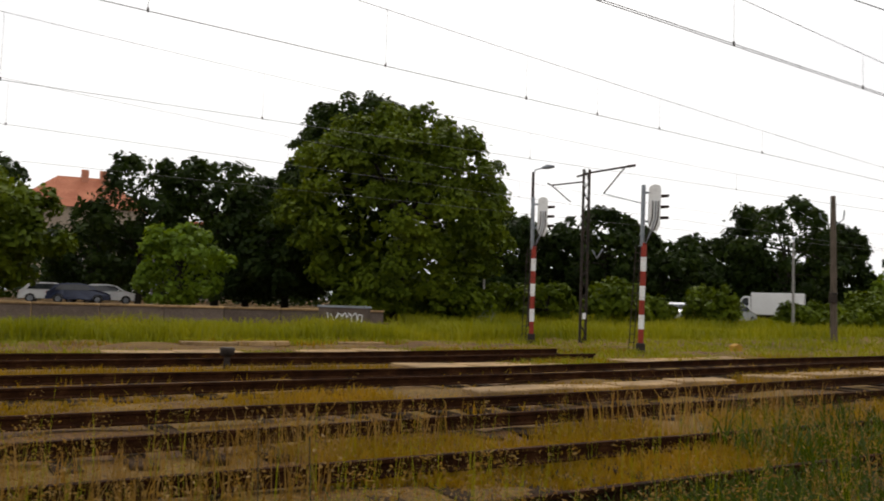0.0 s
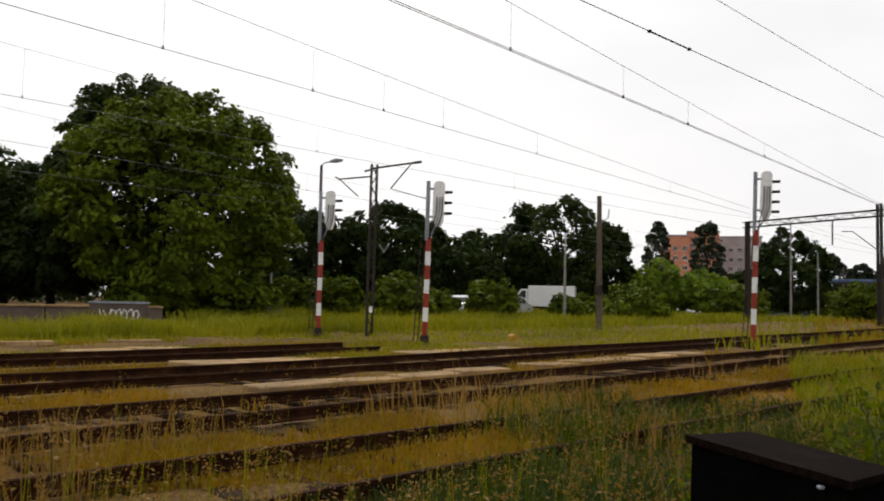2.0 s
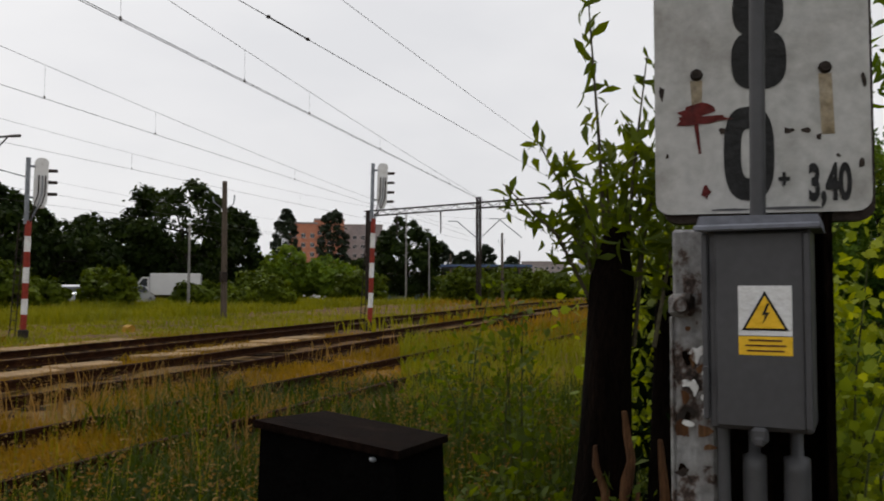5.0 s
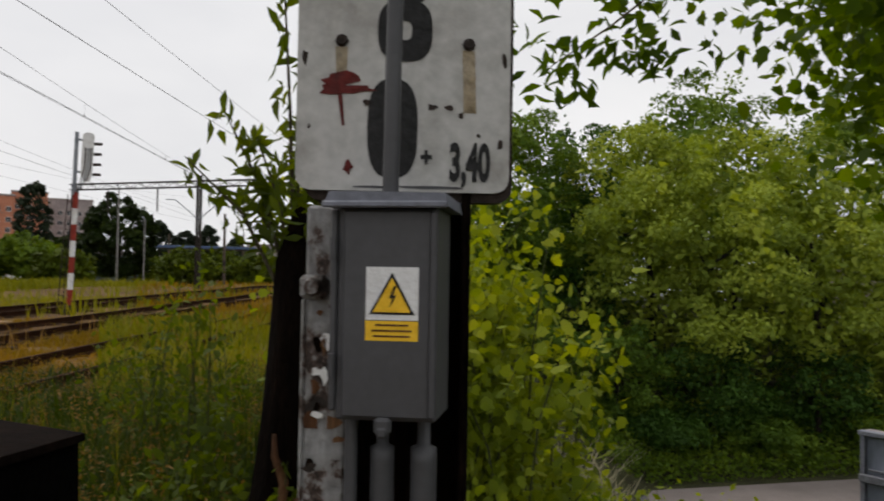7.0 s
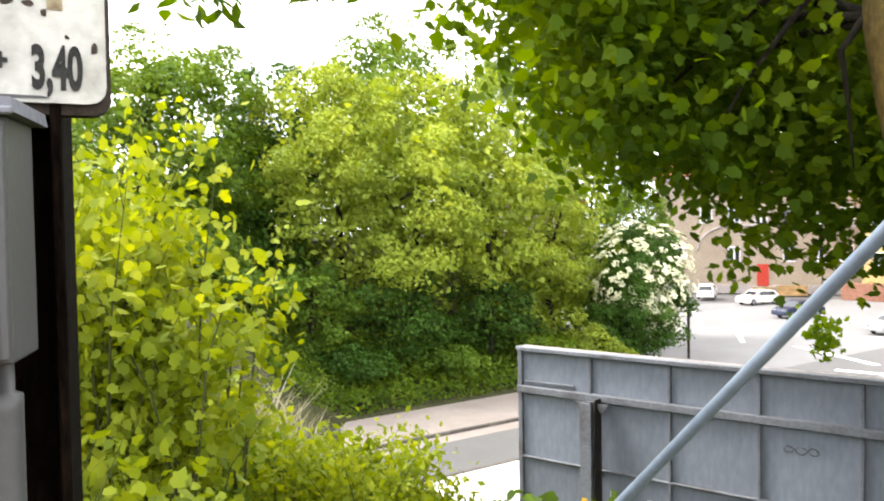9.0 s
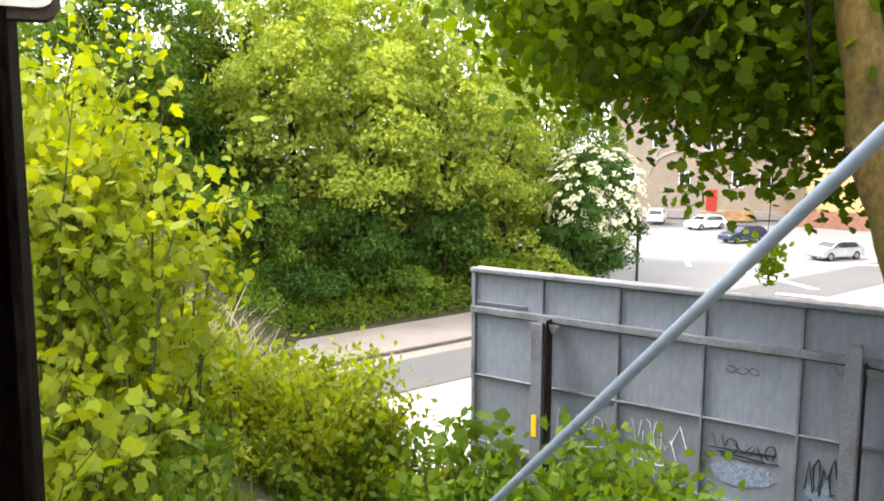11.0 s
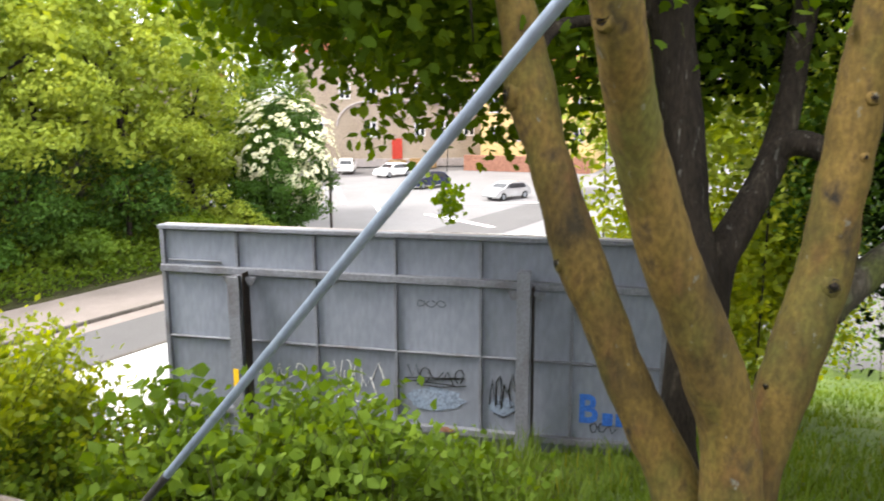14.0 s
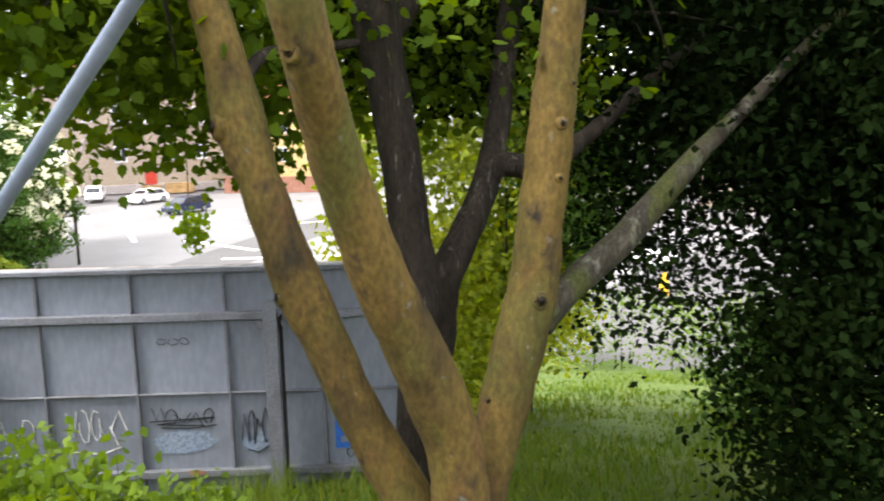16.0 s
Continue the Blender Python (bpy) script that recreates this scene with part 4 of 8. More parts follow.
def gantry():
    """Portal carrying the overhead line: a lattice beam on two dark posts, with drop tubes and brackets."""
    a, b = Vector(SIG["gA"]), Vector(SIG["gB"])
    d = b - a
    ang = math.degrees(math.atan2(d.y, d.x))
    L = Vector((d.x, d.y, 0)).length
    top = thing("overhead_gantry", pose(a.x, a.y, gz(a.x, a.y), 0, 0, ang), "dark lattice gantry carrying the overhead line", "gantry")
    H = SIG["gH"]
    for x in (0.0, 10.6):
        g = Geo()
        lattice(g, -0.3, H + (0.45 if x else 0.1), 0.26, 0.24, 18, 0.018)
        for i, p in enumerate(g.v):
            g.v[i] = (p[0] + x, p[1], p[2])
        part("post", g, M["dark"], top)
    beam = Geo()
    for z in (H - 0.35, H + 0.05):
        for y in (-0.18, 0.18):
            beam.box((L / 2, y, z), (L + 0.6, 0.07, 0.07), 0.01)
    k = int(L / 0.7)
    for i in range(k):
        x0, x1 = L * i / k, L * (i + 1) / k
        for y in (-0.18, 0.18):
            beam.tube([(x0, y, H - 0.35 if i % 2 else H + 0.05), (x1, y, H + 0.05 if i % 2 else H - 0.35)], 0.02, 4)
    part("beam", beam, M["dark"], top, "dark lattice beam")
    for x in (3.0, 7.2, L - 0.5):
        part("drop_tube", Geo().tube([(x, 0, H - 0.3), (x, 0, H - 2.0)], 0.05, 6), M["dark"], top)
    for x, s in ((10.6, 1), (10.6, -1), (14.2, -1)):
        part("bracket_arm", Geo().tube([(x, 0, H - 2.6), (x + s * 1.9, 0, H - 1.2), (x + s * 2.7, 0, H - 1.15)], 0.035, 6), M["galv"], top)
    return top


gantry()


# ---- overhead lines ----
def overhead_line(n0, k, s0, s1, z, mess, drops, r, label, double=False):
    """Contact wire on n = n0 + k s at height z, its carrying wire above at mess(s), and droppers at the given s."""
    top = thing("overhead_line", Matrix(), label, "overhead line", "wires over the tracks")
    def at(s, h, off=0.0):
        return track_point(s, n0 + k * s + off, h)
    ss = np.linspace(s0, s1, 40)
    for off in ((-0.03, 0.03) if double else (0.0,)):
        part("contact_wire", Geo().tube([at(s, z, off) for s in ss], r, 5), M["wire"], top)
    if mess:
        part("carrying_wire", Geo().tube([at(s, mess(s)) for s in ss], r * 0.8, 5), M["wire"], top)
        for s in drops:
            part("dropper", Geo().tube([at(s, z - 0.03), at(s, mess(s))], 0.003, 4), M["wire"], top)
            part("clip", Geo().box(at(s, z + 0.02), (0.03, 0.03, 0.07), 0.006), M["dark"], top)


def sag(s_low, z_low, curve):
    return lambda s: z_low + curve * (s - s_low) ** 2


overhead_line(12.917, 0.0853, -22, 62, 5.8, sag(44, 6.03, 0.00059), [-8, -3, 3, 7.2, 10.6, 12.7, 14.8, 19, 28, 38], 0.0072, "contact wire with droppers over a track")
overhead_line(8.357, 0.0613, -14, 66, 5.8, sag(52, 5.75, 0.00050), [-6, -1, 4, 8, 11, 14.9, 18, 23, 31], 0.0068, "double contact wire with droppers over a track", True)
overhead_line(7.139, -0.0292, -14, 60, 5.8, sag(30, 6.76, 0.00045), [-4, 6, 30], 0.0072, "contact wire over the siding")
overhead_line(19.283, 0.0026, -30, 70, 5.8, sag(30, 6.3, 0.0011), [-6, 1.5, 7, 15, 24, 36], 0.006, "thin contact wire over a far track")
overhead_line(24.1, 0.1142, -30, 70, 5.8, sag(30, 6.35, 0.0008), [-6, 2, 10, 20], 0.006, "thin contact wire over a far track")
overhead_line(30.9, 0.0, -40, 70, 5.8, None, [], 0.006, "thin distant wire over a far track")


def line_insulator():
    top = thing("line_insulator", Matrix(), "dark insulator rod in the overhead wire", "insulator")
    g = Geo()
    g.tube([track_point(11.6, 7.139 - 0.0292 * 11.6, 5.8), track_point(12.8, 7.139 - 0.0292 * 12.8, 5.8)], 0.013, 8)
    for s in (11.6, 12.8):
        g.box(track_point(s, 7.139 - 0.0292 * s, 5.8), (0.06, 0.06, 0.05), 0.015)
    part("rod", g, M["dark"], top)


line_insulator()


# ---- kilometre post with its sign and switch box ----
def facing(x, y, z, fx, fy):
    """A frame whose local x runs to the viewer's right, local y away from the viewer, for a thing that faces (fx, fy)."""
    f = Vector((fx, fy, 0)).normalized()
    r = Vector((-f.y, f.x, 0))
    return Matrix(((r.x, -f.x, 0, x), (r.y, -f.y, 0, y), (0, 0, 1, z), (0, 0, 0, 1)))


def lettering(name, text, size, m, material, parent, label, squeeze=1.0, extrude=0.0006, bold=0.0):
    cu = bpy.data.curves.new(name, "FONT")
    cu.body, cu.size, cu.extrude, cu.offset = text, size, extrude, bold
    cu.align_x, cu.align_y = "CENTER", "CENTER"
    ob = bpy.data.objects.new(name, cu)
    scene.collection.objects.link(ob)
    bpy.context.view_layer.update()
    me = bpy.data.meshes.new_from_object(ob.evaluated_get(bpy.context.evaluated_depsgraph_get()))
    bpy.data.objects.remove(ob)
    me.materials.clear()
    me.materials.append(material)
    ob = part(name, me, None, parent, label)
    ob.matrix_local = m @ pose(0, 0, 0, 90, 0, 0) @ Matrix.Diagonal((squeeze, 1, 1, 1))
    return ob


def rounded(w, h, r, k=4):
    out = []
    for cx, cz, a0 in ((w / 2 - r, h / 2 - r, 0), (-w / 2 + r, h / 2 - r, 90), (-w / 2 + r, -h / 2 + r, 180), (w / 2 - r, -h / 2 + r, 270)):
        out += [(cx + r * math.cos(radians(a0 + 90 * i / k)), cz + r * math.sin(radians(a0 + 90 * i / k))) for i in range(k + 1)]
    return out


def blot(rng, cx, cz, w, h, y, k=16, rough=0.35):
    g = Geo()
    pts = []
    for i in range(k):
        a = 2 * math.pi * i / k
        q = 1 + rng.uniform(-rough, rough)
        pts.append((cx + w / 2 * q * math.cos(a), cz + h / 2 * q * math.sin(a)))
    return g.prism(pts, y - 0.0012, y)


def kilometre_post():
    top = thing("kilometre_post", facing(1.735, 0.885, gz(1.735, 0.885), -0.925, -0.375), "grey flaking steel post by the track slope", "post")
    g0 = gz(1.735, 0.885)
    h = 2.35 - g0
    part("flange", Geo().box((-0.125, 0.16, h / 2 - 0.1), (0.018, 0.20, h + 0.2), 0.003), M["postpaint"], top, "flaking grey steel flange")
    # Right flange and web are near-black, the left flange grey.
    part("flange", Geo().box((0.115, 0.16, h / 2 - 0.1), (0.018, 0.20, h + 0.2), 0.003), M["stump"], top, "near-black steel flange")
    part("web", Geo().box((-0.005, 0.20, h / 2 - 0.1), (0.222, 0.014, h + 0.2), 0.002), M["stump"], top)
    part("front_angle", Geo().box((-0.140, -0.005, (1.785 - g0) / 2 - 0.1), (0.080, 0.09, 1.785 - g0 + 0.2), 0.006), M["postpaint"], top, "grey angle with peeling paint")
    part("angle_edge", Geo().box((-0.183, -0.038, 1.16 - g0), (0.008, 0.026, 0.9), 0.003), M["postpaint"], top, "chipped edge strip")
    cleat = part("cleat", Geo().box((-0.162, -0.035, 1.633 - g0), (0.05, 0.075, 0.045), 0.008), M["postpaint"], top, "bolted grey cleat")
    part("bolt", Geo().tube([(-0.162, -0.07, 1.633 - g0), (-0.162, -0.092, 1.633 - g0)], [0.019, 0.013], 8), M["postpaint"], cleat)
    rr = random.Random(5)
    for k in range(26):
        x, z = rr.uniform(-0.172, -0.112), rr.uniform(1.30, 1.62) - g0
        part("paint_flake", blot(rr, x, z, rr.uniform(0.010, 0.026), rr.uniform(0.010, 0.034), -0.0505 - 0.0004 * (k % 5), 8, 0.45), M[rr.choice(("stump", "dark", "broken", "white", "postpaint"))], top)
    part("conduit", Geo().tube([(-0.085, -0.08, -0.15), (-0.085, -0.08, 1.415 - g0)], 0.012, 10), M["boxgrey"], top, "thin grey cable conduit")
    for x, r in ((-0.03, 0.022), (0.045, 0.024)):
        part("conduit", Geo().tube([(x, -0.06, -0.15), (x, -0.06, 1.32 - g0), (x, -0.06, 1.345 - g0), (x, -0.06, 1.35 - g0), (x, -0.06, 1.415 - g0)], [r, r, r, r * 0.5, r * 0.5], 12), M["boxgrey"], top, "grey cable conduit with a sleeve")
    return top


kilometre_post()


class Ring(Geo):
    def pieces(self):
        return list(self.v), list(self.f)


def ring(cx, cz, w, h, side, cap, y=-0.0018, k=28):
    """A painted figure loop: thick at the sides, thinner slot inside."""
    g = Ring()
    vs, fs = [], []
    for i in range(k):
        a = 2 * math.pi * i / k
        ca, sa = math.cos(a), math.sin(a)
        ex = 0.72
        ux, uz = math.copysign(abs(ca) ** ex, ca), math.copysign(abs(sa) ** ex, sa)
        vs += [(cx + ux * w / 2, y, cz + uz * h / 2), (cx + ux * (w / 2 - side), y, cz + uz * (h / 2 - cap))]
    for i in range(k):
        j = (i + 1) % k
        fs.append((2 * i, 2 * i + 1, 2 * j + 1, 2 * j))
    g.add(vs, fs)
    return g


def hectometre_sign():
    c = ((1.672 + 1.868) / 2, (1.095 + 0.725) / 2)
    W, z0, z1 = 0.420, 1.822, 2.40
    top = thing("track_sign", facing(c[0], c[1], (z0 + z1) / 2, -0.8835, -0.4684), "white stained track sign with black numerals on a steel post", "sign")
    H = z1 - z0
    part("plate", Geo().prism(rounded(W, H, 0.03), 0, 0.012), M["signwhite"], top, "stained white enamel plate")
    part("backing", Geo().prism([(x + 0.012, z - 0.018) for x, z in rounded(W * 0.98, H, 0.03)], 0.014, 0.055), M["dark"], top, "dark backing tray")
    mid = (z0 + z1) / 2
    part("numeral", ring(-0.022, 1.946 - mid, 0.099, 0.196, 0.034, 0.046), M["ink"], top, "black stencilled numeral")
    eight = ring(0.0, 2.141 - mid, 0.108, 0.124, 0.041, 0.043)
    eight.add(*ring(0.0, 2.248 - mid, 0.100, 0.112, 0.039, 0.041, -0.0022).pieces())
    part("numeral", eight, M["ink"], top, "black stencilled numeral")
    lettering("figure", "3,40", 0.100, Matrix.Translation((0.131, -0.0025, 1.878 - mid)), M["ink"], top, "small black figures", 0.47, bold=0.004)
    lettering("plus_mark", "+", 0.05, Matrix.Translation((0.045, -0.0025, 1.888 - mid)), M["ink"], top, "small black plus", 0.8, bold=0.002)
    rr = random.Random(11)
    for x in (-0.124, 0.127):
        part("bolt", Geo().tube([(x, 0, 2.117 - mid), (x, -0.012, 2.117 - mid)], [0.0135, 0.010], 8), M["dark"], top, "dark bolt head")
        part("rust_streak", Geo().prism([(x - 0.013, 2.105 - mid), (x + 0.012, 2.105 - mid), (x + 0.010 + 0.006 * (x > 0), 2.03 - mid - 0.05 * (x > 0)), (x - 0.009, 2.03 - mid - 0.05 * (x > 0))], -0.0009, 0), M["ruststain"], top, "brown rust streak")
    for x, z, w, h in ((0.05, 1.831, 0.13, 0.006), (-0.06, 1.830, 0.08, 0.005)):
        part("grime", blot(rr, x, z - mid, w, h, -0.0005, 18, 0.18), M["boxgrey"], top, "grey grime smudge")
    # red paint splash: a cap, a bar across and a run
    cx, cz = -0.128, 2.02 - mid
    part("paint_splash", blot(rr, cx, cz + 0.018, 0.062, 0.038, -0.0008), M["redstain"], top, "dark red paint splash")
    part("paint_splash", blot(rr, cx + 0.01, cz, 0.105, 0.020, -0.0013, rough=0.3), M["redstain"], top, "dark red paint splash")
    part("paint_splash", Geo().prism([(cx - 0.004, cz), (cx + 0.006, cz), (cx + 0.012, cz - 0.07), (cx + 0.007, cz - 0.072)], -0.0018, 0), M["redstain"], top, "run of dark red paint")
    for x, z, w, h in ((-0.108, 1.868, 0.018, 0.03), (-0.07, 1.995, 0.02, 0.012), (0.055, 1.99, 0.02, 0.012), (0.09, 1.99, 0.022, 0.010), (0.113, 1.975, 0.008, 0.016), (0.148, 1.935, 0.007, 0.007), (-0.195, 2.08, 0.012, 0.03), (-0.185, 1.945, 0.006, 0.01), (0.198, 2.09, 0.010, 0.03), (0.19, 1.92, 0.012, 0.018)):
        part("chip", blot(rr, x, z - mid, w, h, -0.0006, 9, 0.4), M["redstain"] if x < -0.1 and z < 1.9 else M["dark"], top, "chipped enamel spot")
    return top


hectometre_sign()


def warning_sticker(parent):
    s = part("warning_sticker", Geo().box((0.012, -0.0885, 1.625), (0.092, 0.001, 0.091), 0), M["stwhite"], parent, "white sticker with a yellow warning triangle")
    tri = [(-0.028, 1.589), (0.052, 1.589), (0.012, 1.661)]
    part("triangle_edge", Geo().prism(tri, -0.0902, -0.0890), M["ink"], s)
    k = [(-0.021, 1.593), (0.045, 1.593), (0.012, 1.652)]
    part("triangle", Geo().prism(k, -0.0912, -0.0903), M["yellow"], s, "yellow triangle")
    bolt = [(0.016, 1.638), (0.007, 1.617), (0.013, 1.617), (0.008, 1.600), (0.020, 1.622), (0.014, 1.622), (0.020, 1.638)]
    part("lightning_mark", Geo().prism(bolt, -0.0922, -0.0913), M["ink"], s, "black lightning mark")
    t = part("text_plate", Geo().box((0.012, -0.0885, 1.561), (0.092, 0.001, 0.034), 0), M["yellow"], parent, "yellow plate with three dark text bars")
    for i, w in enumerate((0.058, 0.070, 0.064)):
        part("text_bar", Geo().box((0.012, -0.0895, 1.571 - 0.0095 * i), (w, 0.0012, 0.0030), 0), M["broken"], t)


def switch_box():
    top = thing("switch_box", facing(1.665, 0.868, 0, -0.962, -0.274), "grey enamelled switch box with a warning sticker", "switch box")
    z0, z1, w = 1.405, 1.775, 0.178
    part("body", Geo().box((0, 0, (z0 + z1) / 2), (w, 0.15, z1 - z0), 0.004), M["boxgrey"], top)
    part("door", Geo().box((0.002, -0.082, (z0 + z1) / 2), (w - 0.022, 0.012, z1 - z0 - 0.012), 0.004), M["boxgrey"], top)
    part("side_lip", Geo().box((-0.095, -0.05, (z0 + z1) / 2 + 0.005), (0.012, 0.055, z1 - z0 - 0.02), 0.003), M["boxgrey"], top)
    part("side_lip", Geo().box((0.084, -0.088, (z0 + z1) / 2), (0.012, 0.016, z1 - z0 - 0.02), 0.002), M["boxgrey"], top)
    part("cap", Geo().prism([(-0.108, z1), (0.108, z1), (0.104, z1 + 0.022), (-0.098, z1 + 0.025)], -0.106, 0.10), M["board_frame"], top, "pale sloping cap")
    part("rim", Geo().box((0, -0.110, z1 + 0.002), (0.218, 0.008, 0.012), 0.003), M["board_frame"], top)
    part("latch", Geo().box((0.0, -0.092, z0 - 0.006), (0.03, 0.016, 0.03), 0.006).box((0.0, -0.098, z0 - 0.016), (0.018, 0.012, 0.018), 0.004), M["boxgrey"], top, "small grey latch")
    for z in (1.50, 1.70):
        part("hinge", Geo().tube([(-0.093, -0.09, z - 0.02), (-0.093, -0.09, z + 0.02)], 0.006, 8), M["boxgrey"], top)
    warning_sticker(top)
    part("conduit", Geo().tube([(0.0, -0.06, z1 + 0.02), (0.003, -0.065, 2.05), (0.012, -0.06, 2.75)], 0.0145, 10), M["boxgrey"], top, "grey vertical conduit")
    return top


switch_box()


# ---- black box by the track ----
def black_box():
    top = thing("equipment_box", pose(1.79, 2.18, 0), "black steel equipment box with a worn lid", "equipment box")
    L, Nn, R = Vector(BOX["L"]), Vector(BOX["N"]), Vector(BOX["R"])
    B = L + R - Nn
    o = Vector((1.79, 2.18, 0))
    L, Nn, R, B = L - o, Nn - o, R - o, B - o
    t = Vector((0, 0, 0.022))
    g = Geo().add([L, Nn, R, B, L - t, Nn - t, R - t, B - t], [(0, 1, 2, 3), (4, 7, 6, 5), (0, 4, 5, 1), (1, 5, 6, 2), (2, 6, 7, 3), (3, 7, 4, 0)])
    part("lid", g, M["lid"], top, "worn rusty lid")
    c = (L + Nn + R + B) / 4
    ins = [c + (p - c) * 0.94 - t * 1.1 for p in (L, Nn, R, B)]
    low = [Vector((c.x + (p.x - c.x) * 1.06, c.y + (p.y - c.y) * 1.06, gz(1.8, 2.16) - 0.1)) for p in (L, Nn, R, B)]
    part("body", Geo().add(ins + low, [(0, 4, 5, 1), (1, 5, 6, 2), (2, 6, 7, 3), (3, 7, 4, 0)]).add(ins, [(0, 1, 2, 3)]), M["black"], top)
    e = Nn + (L - Nn) * 0.16 - Vector((0, 0, 0.035))
    part("hasp", Geo().box(e + (e - c) * 0.01, (0.016, 0.016, 0.010), 0.003), M["galv"], top, "small pale hasp")


black_box()


# ---- slanting tube ----
def slant_tube():
    a, b = Vector((2.355, 0.022, 0.681)), Vector((1.291, -0.496, 1.749))
    d = (b - a).normalized()
    top = thing("slanting_pole", Matrix(), "slanting blue-grey steel pole with a dark foot", "pole")
    part("tube", Geo().tube([a, a + d * 0.5, a + d * 1.2, b, b + d * 0.62], 0.0098, 16), M["tube"], top, "blue-grey painted tube")
    foot = a - d * 2.35
    part("foot", Geo().tube([foot, a + d * 0.004], 0.0101, 14), M["rubber"], top, "black lower end")
    part("collar", Geo().tube([a - d * 0.012, a + d * 0.012], 0.0112, 14), M["rubber"], top)
    for k in (0.35, 0.9, 1.3):
        part("dent", Geo().tube([a + d * k, a + d * (k + 0.006)], 0.01, 14), M["tube"], top)


slant_tube()


# ---- billboard ----
def graffito(rng, g, x0, z0, w, h, y, strokes, r):
    """A hasty scrawl of hooks, zigzags and loops that spells nothing."""
    step = w / strokes
    for i in range(strokes):
        cx = x0 + step * (i + 0.5)
        pts = []
        if rng.random() < 0.5:
            k = rng.choice((3, 3, 4))
            up = rng.random() < 0.5
            for q in range(k):
                z = z0 + h * (rng.uniform(0.5, 1.0) if up else rng.uniform(0.0, 0.5))
                pts.append((cx + step * (q / (k - 1) - 0.5) * rng.uniform(0.8, 1.6), y, z))
                up = not up
        else:
            a = rng.uniform(0, 6)
            for q in range(8):
                a += rng.uniform(0.6, 1.0)
                pts.append((cx + math.cos(a) * step * rng.uniform(0.35, 0.5), y, z0 + h / 2 + math.sin(a) * h * rng.uniform(0.28, 0.48)))
        g.tube(pts, r * 0.72, 4)
    if strokes > 3:
        g.tube([(x0 + w * rng.uniform(0.05, 0.2), y, z0 - h * 0.06), (x0 + w * 0.55, y, z0 - h * 0.14), (x0 + w * rng.uniform(0.85, 1.05), y, z0 + h * 0.02)], r * 0.72, 4)


